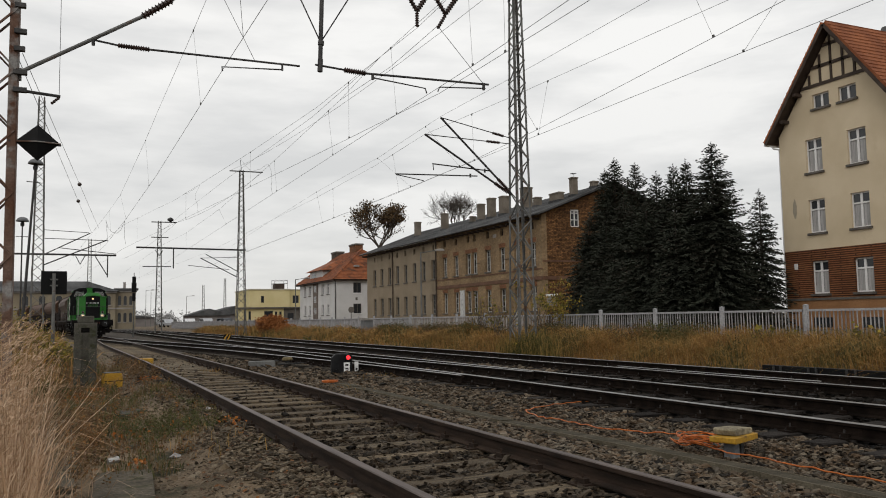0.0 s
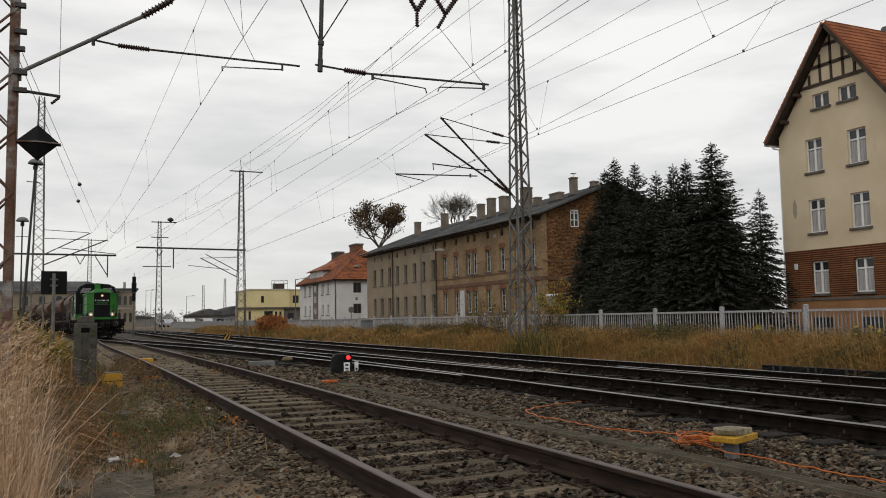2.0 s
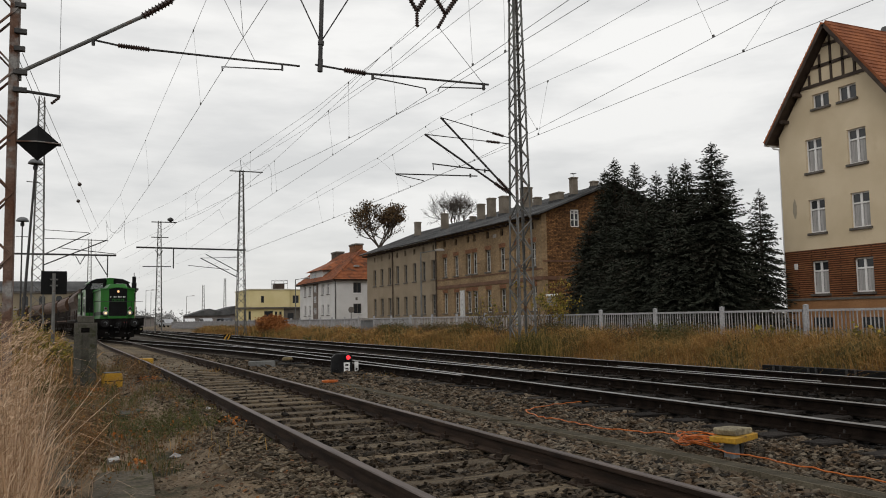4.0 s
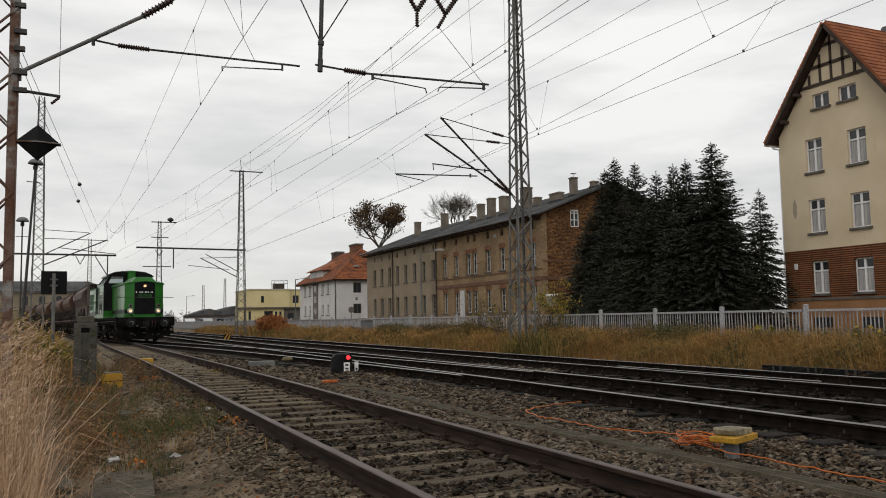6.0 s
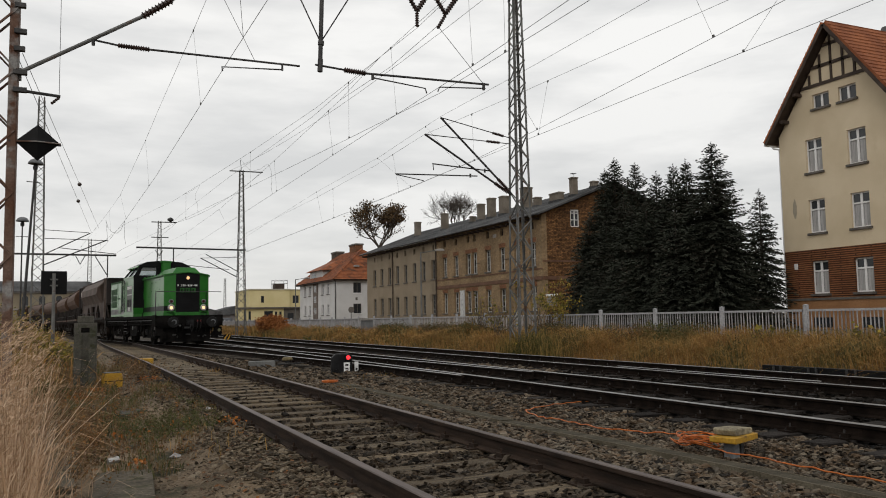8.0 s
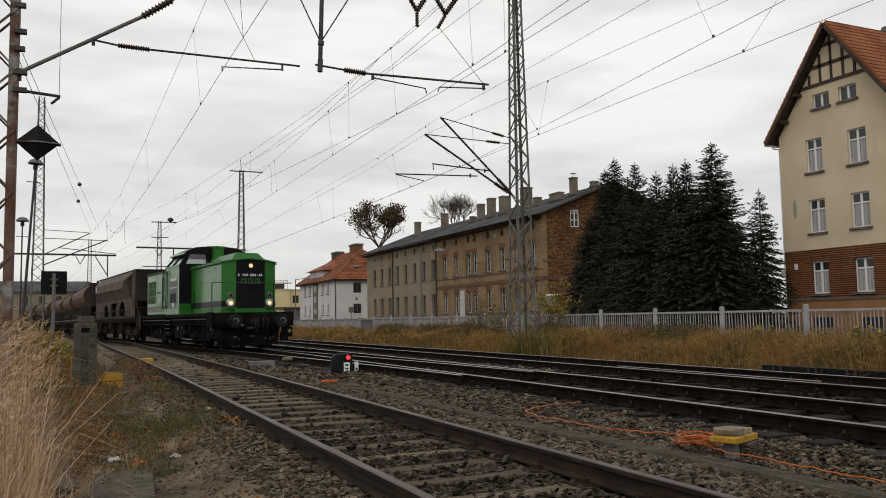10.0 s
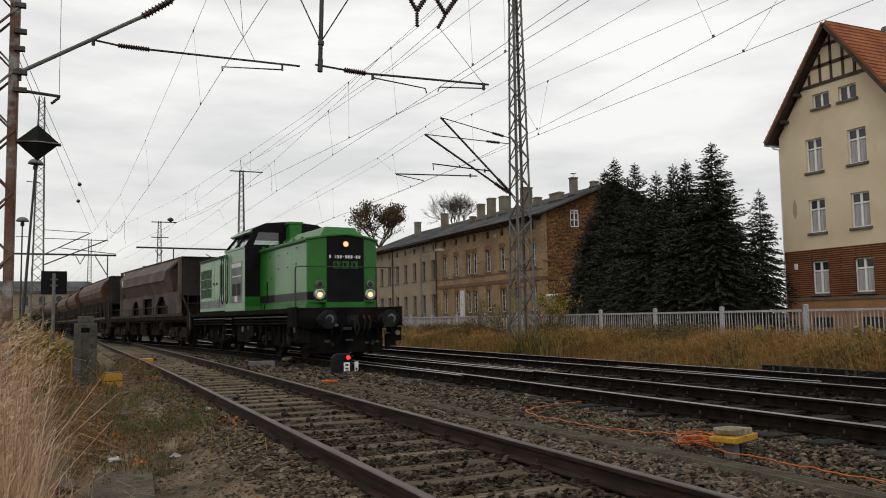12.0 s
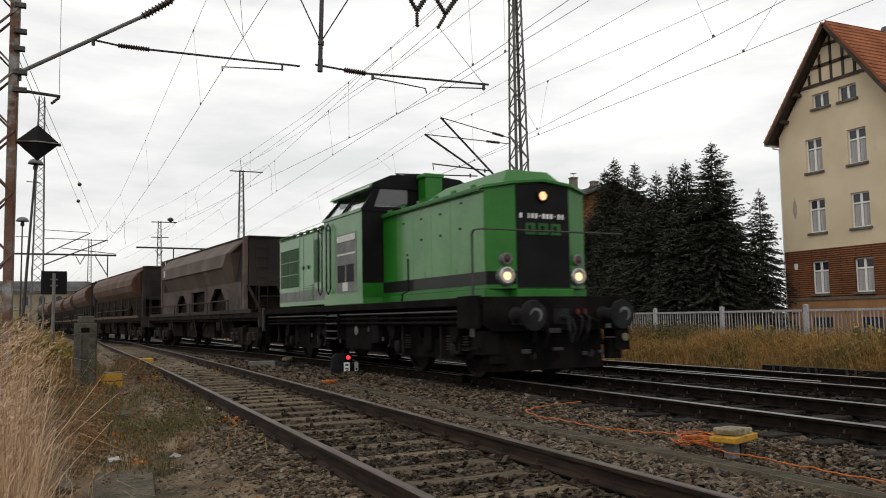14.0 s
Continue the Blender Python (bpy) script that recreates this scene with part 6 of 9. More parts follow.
def yellow_building():
    """Flat-roofed depot: tall yellow block, low wing with piers, dark grey annex."""
    ho = thing("yellow_depot", "flat-roofed pale yellow depot building", "building", pose(0, 150, 0.1))
    part("upper_block", Geo().box(29.85, 37.2, 0, 14, 0, 6.62), YELLOW_RENDER, ho)
    part("side_block", Geo().box(37.2, 42.0, 0.6, 14, 0, 6.6), YELLOW_RENDER, ho)
    part("flat_roof", Geo().box(29.7, 37.3, -0.15, 14.1, 6.62, 6.80).box(37.3, 42.1, 0.45, 14.1, 6.6, 6.76), mat("pale_roof_edge", (0.40, 0.37, 0.29), (0.47, 0.43, 0.34), 1, 20), ho)
    part("low_wing", Geo().box(27.6, 35.3, -3.2, 0, 0, 3.15), YELLOW_RENDER, ho)
    part("wing_roof", Geo().box(27.2, 39.6, -3.7, 0, 3.15, 3.40), SILL, ho)
    part("annex", Geo().box(35.3, 39.4, -3.2, -0.1, 0, 3.15), SILL, ho, "dark grey annex")
    part("annex_window", Geo().box(36.0, 37.1, -3.25, -3.2, 1.2, 2.3), WINDOW_GLASS, ho)
    for x0, x1, z0, z1, y in ((31.8, 33.3, 0.2, 2.7, -3.25), (28.2, 28.6, 0.8, 2.7, -3.25), (29.0, 29.4, 0.8, 2.7, -3.25), (33.7, 34.1, 0.8, 2.6, -3.25), (34.5, 34.9, 0.8, 2.6, -3.25), (31.9, 32.4, 4.3, 5.5, -0.05), (37.9, 39.0, 4.2, 5.6, 0.55)):
        part("window", Geo().box(x0, x1, y, y + 0.05, z0, z1), WINDOW_GLASS, ho)
    part("roof_tank", Geo().box(34.9, 36.7, 2.0, 4.0, 6.8, 7.8), TIMBER, ho, "dark brown tank on the roof")
    g = Geo()
    for x, y in ((34.8, 1.6), (37.2, 1.6), (34.8, 4.6), (37.2, 4.6)):
        g.tube((x, y, 6.75), (x, y, 8.5), 0.035, 5)
    for z in (7.9, 8.48):
        g.path([(34.8, 1.6, z), (37.2, 1.6, z), (37.2, 4.6, z), (34.8, 4.6, z), (34.8, 1.6, z)], 0.035, 5)
    part("roof_railing", g, STEEL_DARK, ho)
    return ho


cream_house()
brick_building()
white_house()
yellow_building()


# ---------------------------------------------------------------- picket fence along the verge
FENCE_CONCRETE = mat("pale_fence_concrete", (0.235, 0.23, 0.235), (0.335, 0.33, 0.335), 2.5, 30, 0.85, 0, 0.1, vary="object", spots=((0.24, 0.25, 0.23), 3, 0.6))

FENCE_PAINT = mat("pale_fence_paint", (0.285, 0.285, 0.295), (0.375, 0.375, 0.385), 2.5, 30, 0.85, 0, 0.1, spots=((0.27, 0.27, 0.25), 3, 0.6))


def fence():
    X, z0, top = 15.6, 0.05, 1.13
    sp = 2.70
    post = Geo().box(-0.04, 0.04, -0.05, 0.05, 0, top - z0 + 0.06).add([(-0.05, -0.06, top - z0 + 0.06), (0.05, -0.06, top - z0 + 0.06), (0.05, 0.06, top - z0 + 0.06), (-0.05, 0.06, top - z0 + 0.06), (0, 0, top - z0 + 0.09)], [(0, 1, 4), (1, 2, 4), (2, 3, 4), (3, 0, 4)]).mesh("post", FENCE_PAINT)
    rail = Geo().box(-0.03, 0.03, -sp / 2 + 0.09, sp / 2 - 0.09, -0.026, 0.026).mesh("fence_rail", FENCE_PAINT)
    slat = Geo().box(-0.010, 0.010, -0.0095, 0.0095, 0.06, top - z0 - 0.08).mesh("picket", FENCE_CONCRETE)
    ys = [13.89 + sp * k for k in range(-3, 48)]
    fe = thing("picket_fence", "long pale grey concrete picket fence in rough grass", "fence", pose(X, 0, z0))
    far = Geo()
    for k, y in enumerate(ys):
        if y < 62:
            shared("post", post, fe, pose(0, y, 0))
            for z in (top - z0 - 0.06, 0.2):
                shared("fence_rail", rail, fe, pose(0, y + sp / 2, z))
        else:
            far.box(-0.07, 0.07, y - 0.09, y + 0.09, 0, top - z0 + 0.08)
            for z in (top - z0 - 0.06, 0.2):
                far.box(-0.03, 0.03, y + 0.09, y + sp - 0.09, z - 0.045, z + 0.045)
        for j in range(25):
            yy = y + 0.12 + j * (sp - 0.24) / 24
            if 8 < y < 38:
                shared("picket", slat, fe, pose(0.03, yy, 0, random.uniform(-1, 1), 0, 0))
            else:
                far.box(0.012, 0.040, yy - 0.016, yy + 0.016, 0.06, top - z0 - 0.08)
    tagged(part("fence_rest", far, FENCE_CONCRETE, fe), kind="stuff")
    return fe


fence()


# ---------------------------------------------------------------- ballast stones and loose ground cover
def stone_field(name, label, spots, material, seed):
    """Crushed stones: spots are (x, y, z, size); each is a bent, turned block with uneven corners."""
    rng = np.random.default_rng(seed)
    n = len(spots)
    base = np.array([[-1, -1, -1], [1, -1, -1], [1, 1, -1], [-1, 1, -1], [-1, -1, 1], [1, -1, 1], [1, 1, 1], [-1, 1, 1]], float)
    quads = np.array([[4, 5, 6, 7], [0, 1, 5, 4], [1, 2, 6, 5], [2, 3, 7, 6], [3, 0, 4, 7]])
    sp = np.array(spots, float)
    v = base[None] * rng.uniform(0.45, 1.0, (n, 8, 3))
    v[:, 4:, :2] *= rng.uniform(0.6, 1.0, (n, 1, 2))
    v[:, :, 0] += v[:, :, 2] * rng.uniform(-0.5, 0.5, (n, 1))
    v *= np.stack([rng.uniform(0.9, 1.8, n), rng.uniform(0.6, 1.25, n), rng.uniform(0.25, 0.52, n)], 1)[:, None]
    a, b = rng.uniform(0, 6.28, n), rng.normal(0, 0.32, n)
    ca, sa, cb, sb = np.cos(a), np.sin(a), np.cos(b), np.sin(b)
    x, z = v[..., 0] * cb[:, None] + v[..., 2] * sb[:, None], -v[..., 0] * sb[:, None] + v[..., 2] * cb[:, None]
    y = v[..., 1]
    v = np.stack([x * ca[:, None] - y * sa[:, None], x * sa[:, None] + y * ca[:, None], z], -1) * sp[:, None, 3:4] + sp[:, None, :3]
    return quick_mesh(name, label, v.reshape(-1, 3), (quads[None] + 8 * np.arange(n)[:, None, None]).reshape(-1, 4), material, "ballast")


def quick_mesh(name, label, verts, faces, material, category, parent=None, kind="stuff"):
    me = bpy.data.meshes.new(name)
    k = faces.shape[1]
    me.vertices.add(len(verts))
    me.vertices.foreach_set("co", np.ascontiguousarray(verts, dtype=np.float32).ravel())
    me.loops.add(len(faces) * k)
    me.loops.foreach_set("vertex_index", np.ascontiguousarray(faces, dtype=np.int32).ravel())
    me.polygons.add(len(faces))
    me.polygons.foreach_set("loop_start", np.arange(0, len(faces) * k, k, dtype=np.int32))
    me.polygons.foreach_set("use_smooth", np.zeros(len(faces), dtype=bool))
    me.update(calc_edges=True)
    me.validate()
    me.materials.append(material)
    ob = new(name, me)
    if parent is not None:
        ob.parent = parent
        return ob
    return tagged(ob, label, category, kind=kind)


RAIL_XS = [SIDING_LINE, lambda y: 7.42, TRAIN_LINE, lambda y: 11.5]


def trough_line(y):
    return 4.98 - 0.18 * min(1, max(0, (y - 5) / 4)) + 0.012 * max(0, y - 9)


def ballast():
    rnd = random.Random(11)
    spots, dark, bed, verge = [], [], [], []
    rows = [(f, np.array(r)) for f, r in SLEEPER_ROWS]
    def off_sleeper(x, y):
        """Distance along the track to the middle of the nearest sleeper."""
        best = 9.0
        for f, r in rows:
            if abs(x - f(y)) < (1.27 if x > 6.2 else 1.12):
                k = int(np.searchsorted(r, y))
                best = min([best] + [abs(y - r[j]) for j in (k - 1, k) if 0 <= j < len(r)])
        return best
    def strew(x0, x1, y0, y1, per, size, lift=0.0):
        for _ in range(int((x1 - x0) * (y1 - y0) * per)):
            x, y = rnd.uniform(x0, x1), rnd.uniform(y0, y1)
            if y < 0.70 * x - 0.6 or y < 2.4:
                continue
            d = min(abs(abs(x - f(y)) - 0.7525) for f in RAIL_XS[:2] + (RAIL_XS[2:3] if y > 13 else []) + RAIL_XS[3:])
            if d < 0.085:
                continue
            if abs(x - trough_line(y)) < 0.09 and y < 16 and rnd.random() < 0.9:
                continue
            if y > 18 and abs(x - 2.68) < 0.72 and rnd.random() < 0.7:
                continue
            if x < 1.75 and rnd.random() > (x - 1.2) / 0.7:
                continue
            s = size * rnd.lognormvariate(0, 0.28)
            gap = off_sleeper(x, y)
            if gap < (0.13 if x > 6.2 else 0.10 + 0.03 * noise.noise(Vector((x * 2.2, y * 2, 5)))) and rnd.random() < 0.965:
                continue
            inside = abs(x - SIDING_LINE(y)) < 0.70
            (dark if x > 6.5 and y < 16 else verge if x < 1.86 else bed if inside else spots).append((x, y, ground_height(x, y) + lift + ((0.008 if y < 9 else -0.012) if inside else 0.012 if abs(x - 2.68) < 1.2 else 0.0) + s * rnd.uniform(-0.45, 0.95) + (0.022 if inside and gap < 0.15 else 0.0), s))
    strew(1.2, 6.4, 2.5, 9.0, 1750, 0.0178)
    strew(6.4, 9.6, 3.0, 9.0, 680, 0.022)
    strew(1.2, 6.4, 9.0, 16.0, 900, 0.0225)
    strew(6.4, 10.2, 9.0, 16.0, 320, 0.028)
    strew(1.3, 10.2, 16.0, 32.0, 220, 0.034)
    strew(9.6, 13.2, 6.0, 20.0, 130, 0.04, 0.0)
    stone_field("track_ballast", "brown-grey crushed stone ballast beside the siding", spots, BALLAST, 5)
    stone_field("track_ballast", "darker stones between the siding rails", bed, BALLAST_BED, 8)
    stone_field("track_ballast", "soil-stained stones along the edge of the siding", verge, GRAVEL, 9)
    stone_field("track_ballast", "oily dark ballast of the running tracks", dark, BALLAST_DARK, 7)
    spots = []
    for _ in range(15000):
        x, y = rnd.uniform(-0.6, 1.8), 2.8 * (10.0 ** rnd.random())
        if noise.noise(Vector((x * 1.5, y * 0.8, 4))) < -0.1 and x < 1.1:
            continue
        s = 0.0125 * rnd.lognormvariate(0, 0.45)
        spots.append((x, y, ground_height(x, y) + s * 0.1, s))
    stone_field("path_gravel", "scattered gravel on trodden soil", spots, GRAVEL, 6)


def ramp_material(name, colours, rough=0.9, sheen=0.0):
    """Each separate leaf or blade takes its own colour from the ramp."""
    m = bpy.data.materials.new(name)
    m.use_nodes = True
    n, l = m.node_tree.nodes, m.node_tree.links
    p = n["Principled BSDF"]
    g = n.new("ShaderNodeNewGeometry")
    r = n.new("ShaderNodeValToRGB")
    e = r.color_ramp.elements
    e[0].color, e[1].color = (*colours[0], 1), (*colours[-1], 1)
    for k, c in enumerate(colours[1:-1]):
        e.new((k + 1) / (len(colours) - 1)).color = (*c, 1)
    co = n.new("ShaderNodeTexCoord")
    t = n.new("ShaderNodeTexNoise")
    t.inputs["Scale"].default_value = 0.5
    l.new(co.outputs["Object"], t.inputs["Vector"])
    w = n.new("ShaderNodeMath")
    w.operation = "MULTIPLY_ADD"
    w.inputs[1].default_value, w.inputs[2].default_value = 2.6, -1.3
    l.new(t.outputs["Fac"], w.inputs[0])
    s = n.new("ShaderNodeMath")
    s.operation = "ADD"
    s.use_clamp = True
    l.new(g.outputs["Random Per Island"], s.inputs[0])
    l.new(w.outputs[0], s.inputs[1])
    l.new(s.outputs[0], r.inputs["Fac"])
    l.new(r.outputs["Color"], p.inputs["Base Color"])
    p.inputs["Roughness"].default_value = rough
    p.inputs["Specular IOR Level"].default_value = 0.2
    return m


def blades(name, label, roots, heights, widths, lean, material, seed, category="grass", droop=0.35, parent=None):
    """Bent tapering blades; every blade is three faces."""
    rng = np.random.default_rng(seed)
    n = len(roots)
    r = np.array(roots, float)
    h, w = np.array(heights)[:, None], np.array(widths)[:, None]
    a = rng.uniform(0, 6.28, n)
    side = np.stack([np.cos(a), np.sin(a), np.zeros(n)], 1)
    b = rng.uniform(0, 6.28, n)
    out = np.stack([np.cos(b), np.sin(b), np.zeros(n)], 1) * rng.uniform(0.1, 1.0, (n, 1)) + np.array(lean)
    up = np.array([0, 0, 1.0])
    droop = droop * rng.uniform(0.35, 1.65, (n, 1))
    p1 = r + up * h * 0.55 + out * h * 0.12
    p2 = r + up * h * np.maximum(0.35, 0.95 - droop * 0.3) + out * h * droop
    p3 = r + up * h * np.maximum(0.15, 1.0 - droop * 0.6) + out * h * droop * 1.9
    v = np.stack([r - side * w, r + side * w, p1 - side * w * 0.85, p1 + side * w * 0.85, p2 - side * w * 0.5, p2 + side * w * 0.5, p3 - side * w * 0.06, p3 + side * w * 0.06], 1)
    q = np.array([[0, 1, 3, 2], [2, 3, 5, 4], [4, 5, 7, 6]])
    f = (q[None] + 8 * np.arange(n)[:, None, None]).reshape(-1, 4)
    return quick_mesh(name, label, v.reshape(-1, 3), f, material, category, parent)


GRASS_STRAW = ramp_material("autumn_verge_grass", [(0.060, 0.060, 0.020), (0.13, 0.100, 0.031), (0.27, 0.155, 0.046), (0.40, 0.245, 0.085), (0.30, 0.138, 0.036), (0.15, 0.082, 0.027)])
RANK_GRASS = ramp_material("rank_green_grass", [(0.060, 0.060, 0.020), (0.12, 0.102, 0.030), (0.24, 0.160, 0.046), (0.33, 0.205, 0.068), (0.15, 0.085, 0.027)])
GRASS_REED = ramp_material("dry_reed_straw", [(0.28, 0.175, 0.10), (0.46, 0.315, 0.20), (0.60, 0.44, 0.31), (0.36, 0.225, 0.13), (0.17, 0.10, 0.055)])
WEED = ramp_material("low_weeds", [(0.038, 0.046, 0.015), (0.080, 0.085, 0.028), (0.125, 0.095, 0.042), (0.17, 0.105, 0.050), (0.085, 0.055, 0.030)])
DEAD_LEAF = ramp_material("fallen_leaves", [(0.035, 0.020, 0.011), (0.075, 0.036, 0.016), (0.060, 0.035, 0.022), (0.17, 0.068, 0.018), (0.10, 0.070, 0.045)])


def verge_weeds(rnd):
    """Grey-green and brown weeds with small leaves along the foot of the fence."""
    pts = []
    for _ in range(5200):
        y = rnd.uniform(8, 48)
        x = rnd.gauss(15.0, 0.5)
        k = noise.noise(Vector((x * 0.5, y * 0.45, 3)))
        if k < -0.05 + 0.25 * (15.2 - x):
            continue
        h = rnd.uniform(0.3, 0.62) * (1 + 0.7 * k)
        for j in range(7):
            pts.append((x + rnd.gauss(0, 0.07), y + rnd.gauss(0, 0.09), ground_height(x, y) + h * (j + 1) / 7))
    v, f = leaf_cloud(pts, 5, 0.028, 0.06, 12)
    quick_mesh("verge_weed", "grey-green and brown weeds at the foot of the fence", v, f, ramp_material("verge_weed_leaves", [(0.040, 0.045, 0.017), (0.075, 0.078, 0.028), (0.12, 0.10, 0.035), (0.10, 0.055, 0.024), (0.055, 0.038, 0.020)]), "weeds")


def plumes(name, label, tips, material, seed):
    """Feathery seed heads: short hairs along a drooping tip."""
    rng = np.random.default_rng(seed)
    t = np.repeat(np.array(tips, float), 26, axis=0)
    n = len(t)
    u = rng.random((n, 1))
    axis = np.array([0.55, 0.0, 0.55]) + rng.normal(0, 0.05, (n, 3))
    c = t - axis * (0.24 * u) + rng.normal(0, 0.004, (n, 3))
    d = axis * 0.028 + rng.normal(0, 0.011, (n, 3))
    w = np.cross(d, rng.normal(0, 1, (n, 3)))
    w *= 0.0018 / np.linalg.norm(w, axis=1)[:, None]
    v = np.stack([c - w, c + w, c + d + w * 0.4, c + d - w * 0.4], 1).reshape(-1, 3)
    return quick_mesh(name, label, v, np.arange(4 * n).reshape(-1, 4), material, "grass")


def leafy_weeds(name, label, beds, colours, seed, leaf):
    """Beds of small leafy weeds: (x, y, spread x, spread y, plants, height)."""
    rnd = random.Random(seed)
    pts, stems = [], Geo()
    for cx, cy, sx, sy, n, h in beds:
        for _ in range(n):
            x, y = rnd.gauss(cx, sx), rnd.gauss(cy, sy)
            hh = h * rnd.uniform(0.4, 1.2)
            z = ground_height(x, y)
            top = (x + rnd.gauss(0, 0.25) * hh, y + rnd.gauss(0, 0.25) * hh, z + hh)
            stems.tube((x, y, z - 0.01), top, 0.0022, 3, 0.001, caps=False)
            for j in range(6):
                k = (j + 1) / 6
                pts.append((x + (top[0] - x) * k, y + (top[1] - y) * k, z + hh * k))
    v, f = leaf_cloud(pts, 4, leaf, 0.022, seed)
    m = ramp_material(name + "_leaves", colours)
    ob = thing(name, label, "weeds", kind="stuff")
    part("stem", stems, m, ob)
    quick_mesh("foliage", "", v, f, m, "", ob)


def grasses():
    rnd = random.Random(21)
    roots, hs, ws = [], [], []
    for x0, x1, y0, y1, per, wide in ((13.0, 16.2, 8, 20, 640, 0.0065), (13.0, 16.2, 20, 34, 430, 0.009), (13.0, 16.0, 34, 60, 130, 0.02), (13.0, 16.0, 60, 100, 60, 0.03)):
        for _ in range(int((x1 - x0) * (y1 - y0) * per)):
            x, y = rnd.uniform(x0, x1), rnd.uniform(y0, y1)
            k = noise.noise(Vector((x * 0.6, y * 0.35, 7)))
            e = min(1.0, (x - 12.9) / 0.9)
            if rnd.random() > 0.25 + 0.75 * e:
                continue
            roots.append((x, y, ground_height(x, y) - 0.02))
            hs.append((0.40 + 0.26 * k + rnd.uniform(-0.16, 0.24)) * (0.40 + 0.60 * e) * (1.0 if x < 14.4 else 1.25))
            ws.append(wide * rnd.uniform(0.5, 1.2))
    blades("verge_grass", "tall straw-coloured autumn grass on the verge", roots, hs, ws, (-0.25, 0.35, 0), GRASS_STRAW, 31, droop=0.95)
    verge_weeds(rnd)
    # rank grass round the foot of the mast
    tuft = random.Random(88)
    roots, hs, ws = [], [], []
    for _ in range(2800):
        x, y = tuft.gauss(12.98, 0.26), tuft.gauss(22.3, 0.75)
        if x < 12.62:
            continue
        roots.append((x, y, ground_height(x, y) - 0.02))
        hs.append(tuft.uniform(0.40, 0.98) * (0.5 + 0.5 * min(1, (x - 12.6) / 0.28)))
        ws.append(tuft.uniform(0.004, 0.009))
    blades("mast_grass", "rank green and brown grass round the foot of the mast", roots, hs, ws, (-0.1, 0.1, 0), RANK_GRASS, 89, droop=0.3)
    # tall dry reed tufts close by
    roots, hs, ws, heads = [], [], [], []
    clumps = [(rnd.gauss(0, 1), rnd.uniform(3.6, 7.6), rnd.uniform(0.72, 1.15)) for _ in range(44)]
    for _ in range(1250):
        a, yc, tall = rnd.choice(clumps)
        y = yc + rnd.gauss(0, 0.10)
        x = -0.066 * y + 0.075 * a * (1 + 0.08 * y) + rnd.gauss(0, 0.03)
        if x > -0.034 * y:
            continue
        roots.append((x, y, -0.32))
        hs.append(tall * rnd.uniform(0.6, 1.32))
        ws.append(rnd.uniform(0.0012, 0.0034))
    blades("reed_tuft", "tall dry pale reed grass", roots, hs, ws, (0.30, -0.1, 0), GRASS_REED, 41, droop=0.26)
    tips = []
    for _ in range(230):
        y = rnd.uniform(3.8, 7.4)
        x = -0.055 * y + rnd.gauss(0.06, 0.09) * (1 + 0.06 * y)
        if x > 0.004 * y:
            continue
        tips.append((x, y, -0.32 + rnd.uniform(0.7, 1.42) - 0.5 * max(0, x + 0.04 * y)))
    plumes("reed_plume", "feathery pale seed heads of the dry reed grass", tips, GRASS_REED, 44)
    roots, hs, ws = [], [], []
    for _ in range(420):
        y = rnd.uniform(4.2, 8.5)
        x = -0.045 * y + rnd.gauss(0, 0.15)
        roots.append((x, y, -0.31))
        hs.append(rnd.uniform(0.25, 0.75))
        ws.append(rnd.uniform(0.0012, 0.003))
    blades("reed_leaf", "drooping dry reed leaves", roots, hs, ws, (0.4, -0.2, 0), GRASS_REED, 42, droop=0.5)
    # low weeds on the trodden strip
    roots, hs, ws = [], [], []
    for _ in range(30000):
        x, y = rnd.uniform(-1.6, 1.75), 4.5 * (9.0 ** rnd.random())
        k = noise.noise(Vector((x * 1.3, y * 0.55, 2.0))) + (0.28 if x < 0.9 else -0.15) - (0.5 if y < 7.6 else 0.10)
        if y > 20 and x < 0.9:
            k += 0.3
        if k < 0.05:
            continue
        roots.append((x, y, ground_height(x, y) - 0.01))
        hs.append(rnd.uniform(0.03, 0.11) * (1 + 1.6 * max(0, k)) * (1.0 if y < 15 else 1.4))
        ws.append(rnd.uniform(0.0022, 0.006) * (1 if y < 15 else 1.8))
    blades("weed_cover", "low mixed green and brown weeds", roots, hs, ws, (0, 0, 0), WEED, 51, droop=0.6)
    # taller scrub behind, along the edge
    roots, hs, ws = [], [], []
    for _ in range(9000):
        x, y = rnd.uniform(-4.5, 0.6), rnd.uniform(17, 62)
        if x > -0.2 and rnd.random() < 0.75 or x > 1.3 - 0.03 * y:
            continue
        k = noise.noise(Vector((x * 0.8, y * 0.4, 9.0)))
        roots.append((x, y, ground_height(x, y)))
        hs.append(rnd.uniform(0.2, 0.6) * (1 + k) + (0.35 if x < -0.5 else 0.0))
        ws.append(rnd.uniform(0.006, 0.016))
    blades("scrub_grass", "rank grass and scrub beside the siding", roots, hs, ws, (0.05, -0.1, 0), GRASS_STRAW, 61, droop=0.4)
    # sparse grass between the tracks
    roots, hs, ws = [], [], []
    for cx, cy, n, sp in ((3.3, 20.5, 110, 0.28), (4.6, 14.2, 40, 0.4), (6.0, 16.5, 70, 0.35), (1.25, 8.6, 60, 0.5)):
        for _ in range(n):
            x, y = rnd.gauss(cx, sp * 0.6), rnd.gauss(cy, sp)
            roots.append((x, y, ground_height(x, y)))
            hs.append(rnd.uniform(0.05, 0.15))
            ws.append(rnd.uniform(0.002, 0.004))
